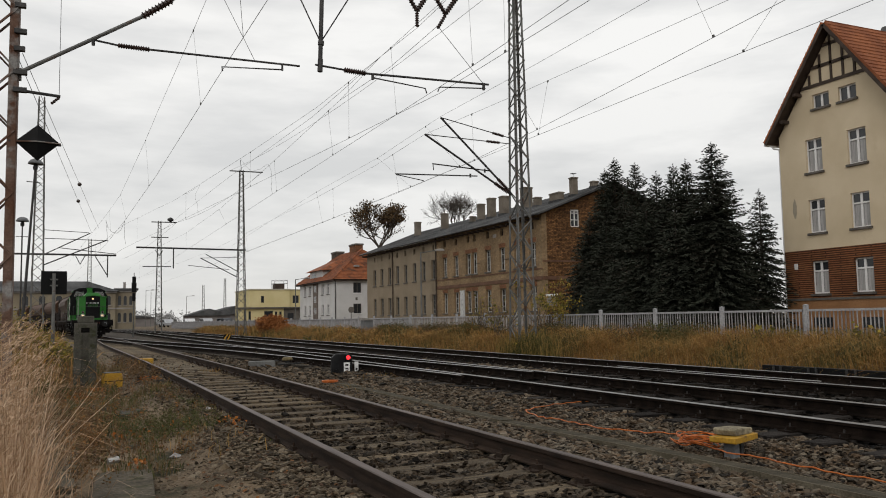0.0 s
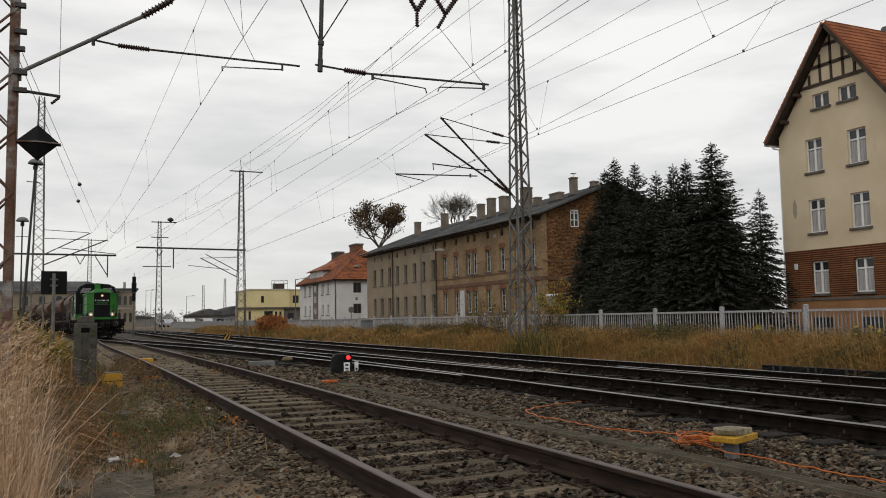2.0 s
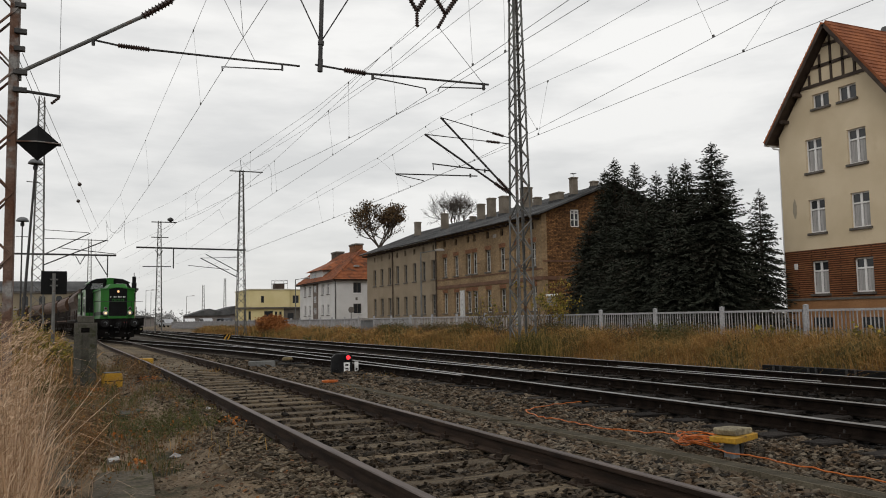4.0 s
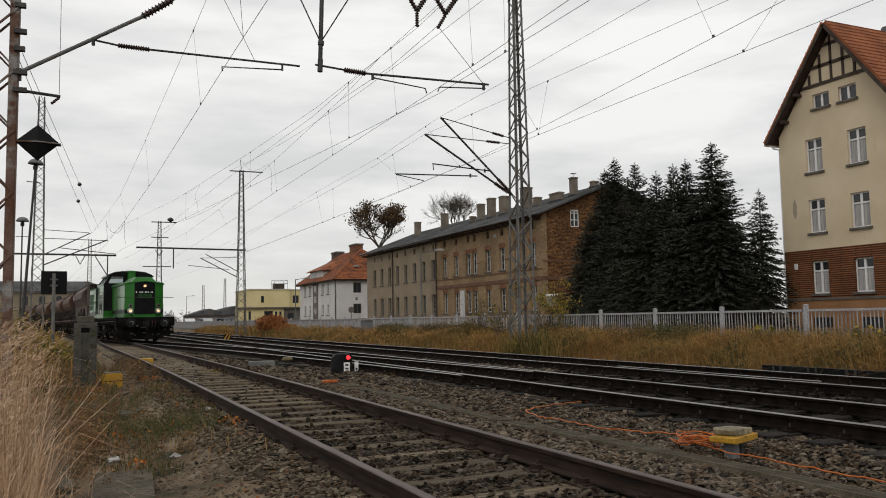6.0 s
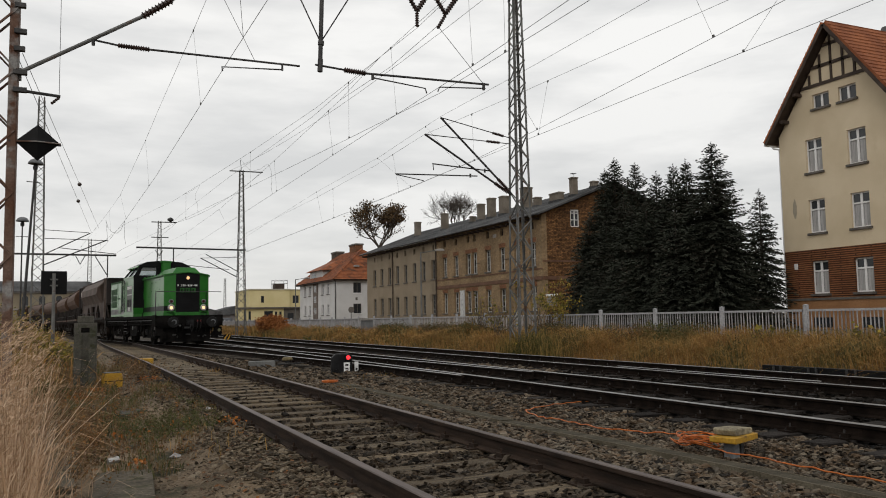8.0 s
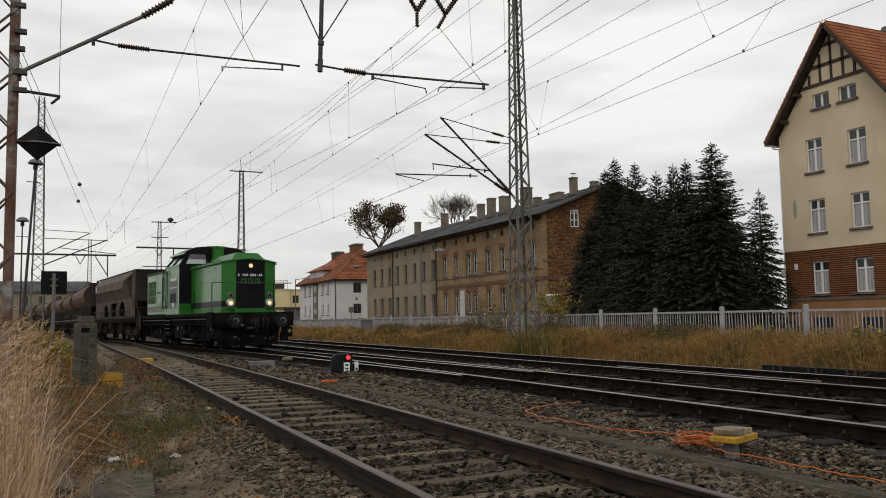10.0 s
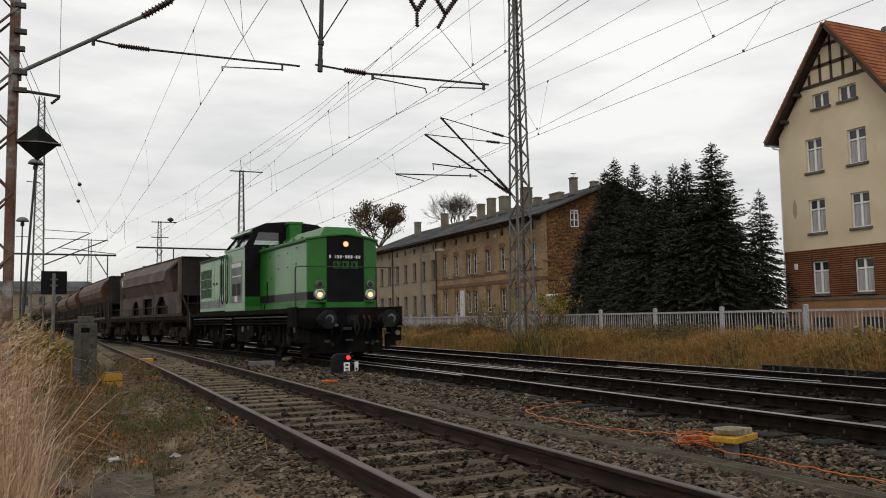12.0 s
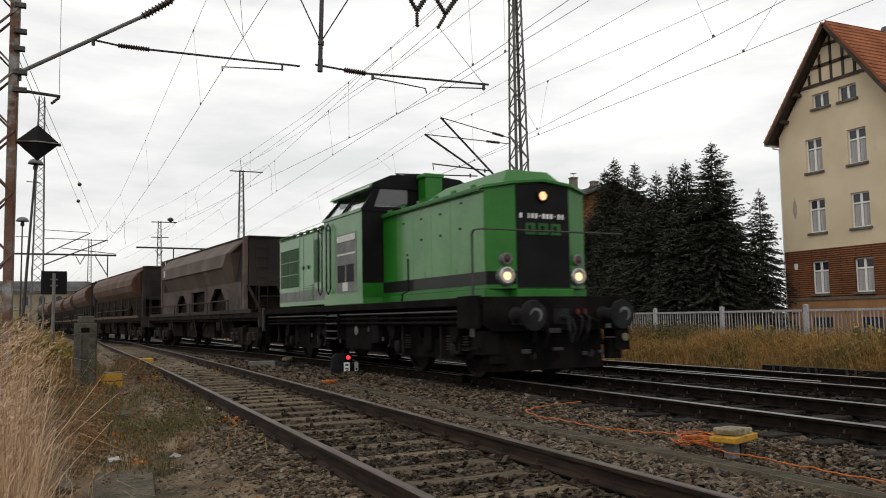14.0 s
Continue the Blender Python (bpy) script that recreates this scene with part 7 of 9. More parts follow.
    blades("track_grass", "thin dry grass tufts in the ballast", roots, hs, ws, (0, 0, 0), GRASS_STRAW, 71, droop=0.5)
    leafy_weeds("brown_weed", "withered red-brown weeds with curled leaves", [(0.18, 9.4, 0.12, 0.8, 110, 0.30), (0.10, 11.2, 0.2, 1.0, 110, 0.28), (0.5, 12.8, 0.35, 1.2, 90, 0.14), (1.6, 15.0, 0.2, 2.0, 60, 0.09), (0.1, 16.2, 0.4, 1.0, 100, 0.22), (1.4, 21.5, 0.3, 2.2, 160, 0.25), (-0.3, 20.5, 0.6, 2.0, 240, 0.5), (0.75, 9.0, 0.4, 0.5, 50, 0.08)], [(0.07, 0.040, 0.022), (0.13, 0.072, 0.034), (0.18, 0.105, 0.048), (0.11, 0.083, 0.036), (0.25, 0.11, 0.030)], 81, 0.014)
    leafy_weeds("green_weed", "low dark green weeds in the gravel", [(1.05, 10.5, 0.22, 0.5, 120, 0.11), (1.3, 10.0, 0.2, 0.4, 50, 0.07), (0.8, 11.4, 0.25, 0.6, 70, 0.12), (0.85, 14.2, 0.3, 1.2, 60, 0.10), (1.6, 12.4, 0.1, 1.5, 50, 0.07), (0.2, 14.0, 0.3, 1.4, 80, 0.18), (-0.6, 22.0, 0.8, 3.0, 200, 0.5)], [(0.030, 0.040, 0.014), (0.060, 0.068, 0.024), (0.095, 0.095, 0.034), (0.075, 0.058, 0.026)], 82, 0.012)
    # fallen leaves: small bent plates
    rng = np.random.default_rng(5)
    n = 4200
    y = 4.5 * (6.0 ** rng.random(n))
    x = rng.uniform(-0.3, 1.8, n)
    x[:900], y[:900] = rng.normal(0.85, 0.4, 900), rng.normal(17.2, 0.9, 900)
    z = np.array([ground_height(a, b) for a, b in zip(x, y)]) + rng.uniform(0.01, 0.05, n)
    c = np.stack([x, y, z], 1)
    a = rng.uniform(0, 6.28, n)
    s = rng.uniform(0.008, 0.026, n)[:, None]
    u = np.stack([np.cos(a), np.sin(a), rng.uniform(-0.4, 0.4, n)], 1) * s
    w = np.stack([-np.sin(a), np.cos(a), rng.uniform(-0.4, 0.4, n)], 1) * s * 0.7
    v = np.stack([c - u, c - w, c + u, c + w], 1).reshape(-1, 3)
    quick_mesh("fallen_leaf", "brown and orange fallen leaves", v, np.arange(4 * n).reshape(-1, 4), DEAD_LEAF, "leaves")


def leaf_drift():
    """Small drifts of fresh orange leaves round the equipment box and in the weeds."""
    rng = np.random.default_rng(15)
    cs = []
    for x, y, n, sx, sy in ((0.52, 17.6, 90, 0.10, 0.25), (1.55, 17.9, 40, 0.12, 0.2), (0.62, 8.3, 14, 0.05, 0.08), (1.75, 9.6, 30, 0.14, 0.2), (0.95, 10.2, 22, 0.2, 0.3), (0.2, 16.0, 50, 0.12, 0.4)):
        p = np.stack([rng.normal(x, sx, n), rng.normal(y, sy, n)], 1)
        cs += [(a, b, ground_height(a, b) + rng.uniform(0.01, 0.07)) for a, b in p]
    v, f = leaf_cloud(cs, 2, 0.024, 0.02, 16)
    quick_mesh("fallen_leaf", "bright orange fallen leaves in small drifts", v, f, ramp_material("fresh_orange_leaves", [(0.20, 0.062, 0.014), (0.33, 0.105, 0.022), (0.40, 0.15, 0.035), (0.16, 0.07, 0.02)]), "leaves")


# ---------------------------------------------------------------- trees and shrubs
BARK = mat("grey_brown_bark", (0.05, 0.042, 0.035), (0.09, 0.075, 0.062), 3, 25, 0.95, 0, 0.4)
SPRUCE = ramp_material("spruce_needles", [(0.028, 0.031, 0.023), (0.035, 0.040, 0.028), (0.043, 0.049, 0.035), (0.040, 0.035, 0.026)])
OAK_LEAF = ramp_material("brown_autumn_leaves", [(0.050, 0.034, 0.020), (0.085, 0.054, 0.027), (0.125, 0.076, 0.034), (0.070, 0.052, 0.028)])
YELLOW_LEAF = ramp_material("yellow_shrub_leaves", [(0.07, 0.07, 0.018), (0.17, 0.145, 0.030), (0.30, 0.22, 0.040), (0.20, 0.12, 0.035)])
ORANGE_LEAF = ramp_material("orange_shrub_twigs", [(0.17, 0.060, 0.020), (0.29, 0.105, 0.030), (0.36, 0.145, 0.045), (0.13, 0.050, 0.020)])


def spruce(x, y, h, r, seed, airy=1.0):
    """Whorls of drooping branches whose tips turn up, each set with fine needle sprays."""
    rng = np.random.default_rng(seed)
    z0 = ground_height(x, y) - 0.1
    tr = thing("spruce_tree", "dense dark green spruce with drooping branches", "tree", pose(x, y, z0), group="row of spruces")
    part("trunk", Geo().tube((0, 0, 0), (0, 0, h * 0.985), 0.17, 8, 0.012), BARK, tr)
    cs, us, ws = [], [], []
    z = 0.15
    while z < h - 0.25:
        k = 1 - z / h
        ring = r * min(1.0, 1.14 * k ** 0.82 + 0.01)
        count = 5 + int(13 * min(1.0, k * 2.2) / airy)
        turn = rng.uniform(0, 6.28)
        for b in range(count):
            a = turn + 6.283 * (b + rng.uniform(-0.35, 0.35)) / count
            reach = ring * (rng.uniform(0.72, 1.08) if b % 4 else rng.uniform(1.0, 1.2))
            d = np.array([np.cos(a), np.sin(a)])
            n = max(3, int(reach / 0.12))
            rise = 0.60 if k < 0.16 else (0.22 if k < 0.4 else -0.12)
            u = (np.arange(n) + rng.uniform(0.3, 0.9)) / n
            px_, py_ = d[0] * reach * u, d[1] * reach * u
            pz_ = z + rng.uniform(-0.10, 0.10) + reach * (rise * u - 0.30 * u * u + 0.42 * np.maximum(0, u - 0.65))
            for s in (-1, 1, 0):
                tw = (0.26 * (1 - 0.6 * u) + 0.07) * rng.uniform(0.7, 1.3, n) * min(1, 0.30 + reach)
                q = np.stack([d[0] * 0.85 - s * d[1] * 0.62, d[1] * 0.85 + s * d[0] * 0.62, rng.uniform(-0.5, 0.10)]) + rng.normal(0, 0.14, (n, 3))
                q /= np.linalg.norm(q, axis=1)[:, None]
                cs.append(np.stack([px_, py_, pz_], 1) + rng.normal(0, 0.02, (n, 3)))
                us.append(q * tw[:, None])
                side = np.cross(q, [0, 0, 1.0]) * 0.028 + np.array([0, 0, 1.0]) * rng.uniform(-0.03, 0.03, (n, 1))
                ws.append(side * (1.6 if s == 0 else 1.0))
        z += 0.145 * airy * rng.uniform(0.8, 1.2)
    zz = h - 1.0 * rng.uniform(0, 1, 60) ** 1.4
    a = rng.uniform(0, 6.28, 60)
    q = np.stack([np.cos(a), np.sin(a), np.full(60, 0.7)], 1)
    cs.append(np.stack([zz * 0, zz * 0, zz], 1))
    us.append(q * (0.05 + 0.24 * (h - zz))[:, None])
    ws.append(np.cross(q, [0, 0, 1.0]) * 0.02)
    c, u, w = np.concatenate(cs), np.concatenate(us), np.concatenate(ws)
    v = np.stack([c, c + u * 0.45 + w, c + u, c + u * 0.45 - w], 1).reshape(-1, 3)
    quick_mesh("crown", "", v, np.arange(len(v)).reshape(-1, 4), SPRUCE, "", tr)
    return tr


def grow(g, p, d, length, r, depth, rnd, tips, spread=0.55, up=0.15, kids=3):
    """A limb in three bent pieces, then its children."""
    for k in range(3):
        q = p + d * (length / 3)
        g.tube(p, q, r * (1 - 0.18 * k), 6 if r > 0.03 else 4, r * (1 - 0.18 * (k + 1)), caps=False)
        p = q
        d = (d + Vector((rnd.gauss(0, 0.14), rnd.gauss(0, 0.14), rnd.gauss(up * 0.5, 0.10)))).normalized()
        if depth > 0 and k > 0:
            for _ in range(kids - 1 if k == 1 else kids):
                e = (d + Vector((rnd.gauss(0, spread), rnd.gauss(0, spread), rnd.gauss(up, spread * 0.7)))).normalized()
                grow(g, p, e, length * rnd.uniform(0.55, 0.8), r * 0.55, depth - 1, rnd, tips, spread, up, kids)
    tips.append(p)


def leaf_cloud(tips, per, size, spread, seed):
    rng = np.random.default_rng(seed)
    c = np.repeat(np.array([tuple(t) for t in tips]), per, axis=0)
    c = c + rng.normal(0, spread, c.shape)
    n = len(c)
    u = rng.normal(0, 1, (n, 3))
    u /= np.linalg.norm(u, axis=1)[:, None]
    w = np.cross(u, rng.normal(0, 1, (n, 3)))
    w /= np.linalg.norm(w, axis=1)[:, None]
    s = rng.uniform(0.6, 1.3, (n, 1)) * size
    v = np.stack([c - u * s, c - w * s * 0.6, c + u * s, c + w * s * 0.6], 1).reshape(-1, 3)
    return v, np.arange(4 * n).reshape(-1, 4)


def leafy_tree(name, label, x, y, z0, trunk_h, limb, r, depth, kids, leaves, leaf_mat, seed, spread=0.6, up=0.2, size=0.16, cloud=0.35, flare=0.7, clad=1.0):
    rnd = random.Random(seed)
    tr = thing(name, label, "tree", pose(x, y, z0))
    t = Geo()
    t.tube((0, 0, 0), (0, 0, trunk_h * 0.5), r, 8, r * 0.85).tube((0, 0, trunk_h * 0.5), (0.1, 0.05, trunk_h), r * 0.85, 8, r * 0.7)
    part("trunk", t, BARK, tr)
    g, tips = Geo(), []
    for k in range(5):
        a = k * 6.28 / 5 + rnd.uniform(-0.4, 0.4)
        grow(g, Vector((0.1, 0.05, trunk_h)), Vector((math.cos(a) * flare, math.sin(a) * flare, 0.8)).normalized(), limb, r * 0.5, depth, rnd, tips, spread, up, kids)
    part("branchwork", g, BARK, tr)
    if leaves:
        held = [t for t in tips if noise.noise(t * 0.45) + 0.5 < clad]
        v, f = leaf_cloud(held, leaves, size, cloud, seed)
        quick_mesh("foliage", "", v, f, leaf_mat, "", tr)
    return tr


def shrub(name, label, x, y, h, w, stems, leaves, leaf_mat, seed, size=0.05):
    rnd = random.Random(seed)
    tr = thing(name, label, "shrub", pose(x, y, ground_height(x, y) - 0.03))
    g, tips = Geo(), []
    for _ in range(stems):
        d = Vector((rnd.gauss(0, 0.45) * w / h, rnd.gauss(0, 0.45) * w / h, 1)).normalized()
        grow(g, Vector((rnd.gauss(0, w * 0.12), rnd.gauss(0, w * 0.12), 0)), d, h * rnd.uniform(0.5, 0.8), 0.014, 1, rnd, tips, 0.5, 0.2, 2)
    part("branchwork", g, BARK, tr)
    v, f = leaf_cloud(tips, leaves, size, h * 0.10, seed)
    quick_mesh("foliage", "", v, f, leaf_mat, "", tr)
    return tr


def sapling(x, y, h, lean, stems, leaves, seed):
    """A clump of bare stems that lean over, leafy at their tips alone."""
    rnd = random.Random(seed)
    tr = thing("wayside_sapling", "leaning sapling with bare stems and yellowing leaves on top", "shrub", pose(x, y, ground_height(x, y) - 0.03))
    g, tips = Geo(), []
    for _ in range(stems):
        p = Vector((rnd.gauss(0, 0.10), rnd.gauss(0, 0.12), 0))
        d = Vector((lean * rnd.uniform(-0.5, 1.3), rnd.gauss(0, 0.25), 1)).normalized()
        tall, r = h * rnd.uniform(0.65, 1.1), rnd.uniform(0.008, 0.015)
        for k in range(5):
            q = p + d * (tall / 5)
            g.tube(p, q, r * (1 - 0.15 * k), 5, r * (0.85 - 0.15 * k), caps=False)
            p = q
            d = (d + Vector((lean * 0.22 + rnd.gauss(0, 0.10), rnd.gauss(0, 0.10), -0.04))).normalized()
            if k > 2:
                e = p + Vector((rnd.gauss(lean * 0.25, 0.16), rnd.gauss(0, 0.16), rnd.uniform(-0.02, 0.14)))
                g.tube(p, e, r * 0.4, 4, r * 0.2, caps=False)
                tips += [p.lerp(e, 0.6), e]
        tips.append(p)
    part("branchwork", g, BARK, tr)
    v, f = leaf_cloud(tips, leaves // 3, 0.042, 0.075, seed)
    quick_mesh("foliage", "", v, f, YELLOW_LEAF, "", tr)
    return tr


for k, (sx, sy, sh, sr) in enumerate(((32.3, 44.6, 10.7, 2.2), (32.0, 43.1, 11.15, 2.5), (32.0, 41.0, 10.45, 2.5), (32.0, 39.0, 9.55, 2.3), (31.6, 37.0, 9.6, 2.4), (31.65, 36.0, 9.7, 2.2), (31.25, 33.5, 10.15, 3.0), (33.2, 32.2, 7.5, 1.75), (31.7, 33.6, 7.6, 2.4), (29.7, 38.5, 7.5, 2.2), (30.4, 42.0, 7.0, 2.1), (31.0, 44.6, 7.6, 2.3), (29.4, 36.8, 7.4, 2.3), (29.2, 34.2, 6.5, 2.1), (30.6, 40.4, 8.2, 2.3))):
    spruce(sx, sy, sh, sr, 100 + k, 1.4 if sr == 1.75 else 1.0)
leafy_tree("autumn_tree", "gnarled tree with thin brown clumps of leaves", 47.0, 128.5, 0.2, 12.6, 3.4, 0.38, 3, 3, 9, OAK_LEAF, 52, 0.52, 0.26, 0.17, 0.32, 0.62, 0.74)
leafy_tree("bare_tree", "bare branched winter tree behind the roof", 46.5, 98.3, 0.2, 12.0, 2.35, 0.19, 4, 3, 0, None, 14, 0.66, 0.16, flare=0.75)
shrub("orange_shrub", "rust-orange leafless shrub in the grass", 14.2, 62.5, 1.1, 2.3, 95, 14, ORANGE_LEAF, 3, 0.07)
shrub("orange_shrub", "rust-orange leafless shrub in the grass", 14.3, 59.4, 0.6, 2.0, 60, 14, ORANGE_LEAF, 5, 0.06)
for k, (bx, by, bh, bw, bl) in enumerate(((14.4, 26.5, 1.3, 0.9, 2), (15.0, 29.5, 1.4, 0.8, 2), (15.3, 12.2, 0.6, 0.9, 2), (15.2, 14.6, 0.55, 0.8, 2))):
    shrub("wayside_shrub", "thin shrub with sparse yellow-green leaves", bx, by, bh, bw, 13, bl, YELLOW_LEAF, 20 + k, 0.055)
sapling(14.4, 24.0, 2.15, 0.32, 13, 36, 71)
sapling(14.8, 24.3, 1.95, 0.6, 11, 30, 72)
shrub("mast_shrub", "low green-leaved shrub at the foot of the mast", 13.7, 22.75, 0.6, 0.4, 7, 4, YELLOW_LEAF, 77, 0.04)
shrub("mast_shrub", "low green-leaved shrub at the foot of the mast", 13.05, 22.4, 0.5, 0.4, 6, 3, YELLOW_LEAF, 78, 0.04)
for k, (bx, by, bh, bw) in enumerate(((-1.5, 24.0, 1.3, 1.2), (-1.9, 29.0, 1.5, 1.4), (-0.4, 22.5, 0.8, 0.8), (-2.4, 36.0, 1.6, 1.6), (-0.9, 33.0, 1.0, 1.0), (-0.1, 27.0, 0.7, 0.8))):
    shrub("siding_scrub", "low autumn scrub with yellowing leaves", bx, by, bh, bw, 26, 9, YELLOW_LEAF, 60 + k, 0.035)
grasses()
leaf_drift()
ballast()


# ---------------------------------------------------------------- overhead line fittings
def channel_mast():
    ma = thing("lattice_mast", "rusty riveted channel mast close to the siding", "catenary mast", pose(-1.12, 15.3, -0.3), group="lattice masts of the overhead line")
    H = 13.0
    for x in (-0.26, 0.26):
        s = 1 if x > 0 else -1
        g = Geo().box(x - s * 0.05, x + s * 0.012, -0.18, 0.18, 0, H)
        g.box(min(x, x - s * 0.13), max(x, x - s * 0.13), -0.192, -0.18, 0, H).box(min(x, x - s * 0.13), max(x, x - s * 0.13), 0.18, 0.192, 0, H)
        part("channel", g, STEEL_RUST, ma, bevel=0.006)
    for k in range(24):
        z = 0.4 + k * 0.52
        e = -0.24 if k % 2 else 0.24
        for y in (-0.196, 0.196):
            part("brace", Geo().tube((e, y, z), (-e, y, z + 0.52), 0.022, 4), STEEL_RUST, ma)
    for z, d in ((6.7, 0.10), (6.25, 0.12), (5.95, 0.1), (5.55, 0.14), (5.25, 0.14)):
        part("clamp", Geo().box(0.20, 0.27 + d, -0.24, -0.14, z - 0.04, z + 0.04), STEEL_DARK, ma, bevel=0.006)
    part("foundation", Geo().box(-0.5, 0.5, -0.5, 0.5, -0.4, 0.3), CONCRETE, ma, bevel=0.03)


channel_mast()


def bracket_near():
    """Bracket of the close mast over the siding, with the black diamond board beneath it."""
    y = 15.2
    b = thing("overhead_bracket", "long grey bracket tube with ribbed insulators over the siding", "cantilever", group="overhead line brackets")
    g = Geo()
    g.tube((-0.87, y, 5.25), (1.13, y, 6.53), 0.034, 8)
    insulator(g, (1.10, y, 6.51), (1.60, y, 6.89), 6, 0.075)
    g.tube((1.60, y, 6.89), (2.5, y, 7.60), 0.03, 8)
    g.box(-0.95, -0.80, y - 0.05, y + 0.05, 5.14, 5.34)
    part("strut", g, [STEEL_GREY, INSULATOR], b)
    g = Geo()
    g.tube((0.30, y, 5.98), (0.71, y, 5.93), 0.018, 6)
    insulator(g, (0.70, y, 5.93), (1.23, y, 5.92), 9, 0.05)
    g.tube((1.22, y, 5.92), (3.97, y, 5.93), 0.019, 6)
    g.tube((0.30, y, 5.88), (0.30, y, 6.02), 0.03, 6)
    part("registration_tube", g, [STEEL_DARK, INSULATOR], b)
    g = Geo()
    g.tube((3.63, y, 5.93), (3.63, y, 5.80), 0.02, 6)
    g.path([(3.62, y, 5.82), (2.50, y, 5.75), (2.51, y, 5.67)], 0.014, 6)
    part("steady_arm", g, STEEL_DARK, b)
    for p_, q_ in (((2.52, 15.20, 7.07), (3.10, 15.20, 5.95)), ((2.83, 15.20, 7.11), (2.89, 15.20, 6.37))):
        part("stay_wire", Geo().tube(p_, q_, 0.005, 5), STEEL_DARK, b)
    d = thing("diamond_board", "dark diamond-shaped signal board on the mast", "signal board", pose(-0.53, 15.15, 4.085))
    v = [(-0.34, 0, 0), (0.34, 0, 0), (0, 0, 0.31), (0, 0, -0.31), (0, -0.10, 0), (0, 0.10, 0)]
    part("board", Geo().add(v, [(0, 4, 2), (4, 1, 2), (1, 5, 2), (5, 0, 2), (4, 0, 3), (1, 4, 3), (5, 1, 3), (0, 5, 3)]), PAINT_BLACK, d)
    # thin rust-coloured tubes draw the warm highlight along the board's ridge
    for sx in (-1, 1):
        part("edge_batten", Geo().tube((sx * 0.35, -0.012, 0.0), (0.0, -0.112, 0.0), 0.011, 6), STEEL_RUST, d, "rust-coloured line for the warm highlight along the ridge")
    part("mounting_bar", Geo().tube((-0.42, 0.11, 0.0), (0.36, 0.11, 0.0), 0.02, 6).tube((-0.42, 0.11, 0.0), (-0.42, -0.05, 0.0), 0.02, 6), STEEL_DARK, d)
    a = thing("overhead_bracket", "small dark side arm with a hanging insulator", "cantilever", group="overhead line brackets")
    g = Geo().tube((-0.9, y, 4.97), (-0.2, y, 4.92), 0.026, 6).tube((-0.22, y, 4.92), (-0.22, y, 8.5), 0.006, 4)
    insulator(g, (-0.22, y, 4.9), (-0.34, y, 4.78), 3, 0.03)
    part("strut", g, [STEEL_DARK, INSULATOR], a)


def drop_post():
    """Tube hanging from a cross girder between the tracks; brackets over the main track."""
    y = 15.0
    b = thing("overhead_bracket", "hanging post with a long bracket over the main track", "cantilever", group="overhead line brackets")
    g = Geo()
    g.tube((4.315, y, 5.80), (4.42, y, 9.4), 0.044, 8).tube((4.315, y, 5.80), (4.325, y, 6.05), 0.052, 8)
    g.tube((4.335, y, 6.33), (4.34, y, 6.41), 0.062, 8)
    g.tube((4.33, y, 6.38), (3.33, y, 8.42), 0.014, 5).tube((4.33, y, 6.38), (5.55, y, 8.42), 0.014, 5)
    g.tube((3.33, y, 8.42), (2.86, y, 9.38), 0.014, 5).tube((5.55, y, 8.42), (6.13, y, 9.38), 0.014, 5)
    part("hanging_post", g, STEEL_DARK, b)
    g = Geo()
    g.tube((4.22, y, 5.93), (4.84, y, 5.89), 0.02, 6)
    insulator(g, (4.80, y, 5.89), (5.24, y, 5.87), 7, 0.06)
    g.tube((5.22, y, 5.87), (7.98, y, 5.93), 0.022, 6)
    part("registration_tube", g, [STEEL_DARK, INSULATOR], b)
    g = Geo()
    g.tube((5.39, y, 5.87), (5.39, y, 5.76), 0.03, 6).path([(5.39, y, 5.80), (6.52, y, 5.70), (6.55, y, 5.60)], 0.014, 6)
    g.tube((7.86, y, 5.95), (7.86, y, 5.80), 0.03, 6).path([(7.90, y, 5.84), (6.84, y, 5.76), (6.80, y, 5.66)], 0.014, 6)
    part("steady_arm", g, STEEL_DARK, b)
    part("stay_wire", Geo().tube((6.84, 15.00, 7.03), (7.85, 15.00, 5.94), 0.006, 5), STEEL_DARK, b)
    part("cross_girder", Geo().box(-1.1, 9.4, y - 0.12, y + 0.12, 9.35, 9.65), STEEL_GREY, b)
    for cx, cz, w in ((6.36, 7.25, 0.24), (7.0, 7.28, 0.26)):
        s = thing("insulator_hanger", "V-shaped pair of dark insulators", "insulator", group="insulator hangers")
        g = Geo()
        for e in (-1, 1):
            insulator(g, (cx, y, cz + 0.05), (cx + e * w, y, cz + 0.42), 5, 0.06)
            g.tube((cx + e * w, y, cz + 0.42), (cx + e * w * 4.2, y, 9.36), 0.012, 5)
        insulator(g, (cx, y, cz + 0.02), (cx - (0.18 if cx > 6.5 else 0.0), y, cz - 0.28), 4, 0.045)
        part("insulator_string", g, [STEEL_DARK, INSULATOR], s)


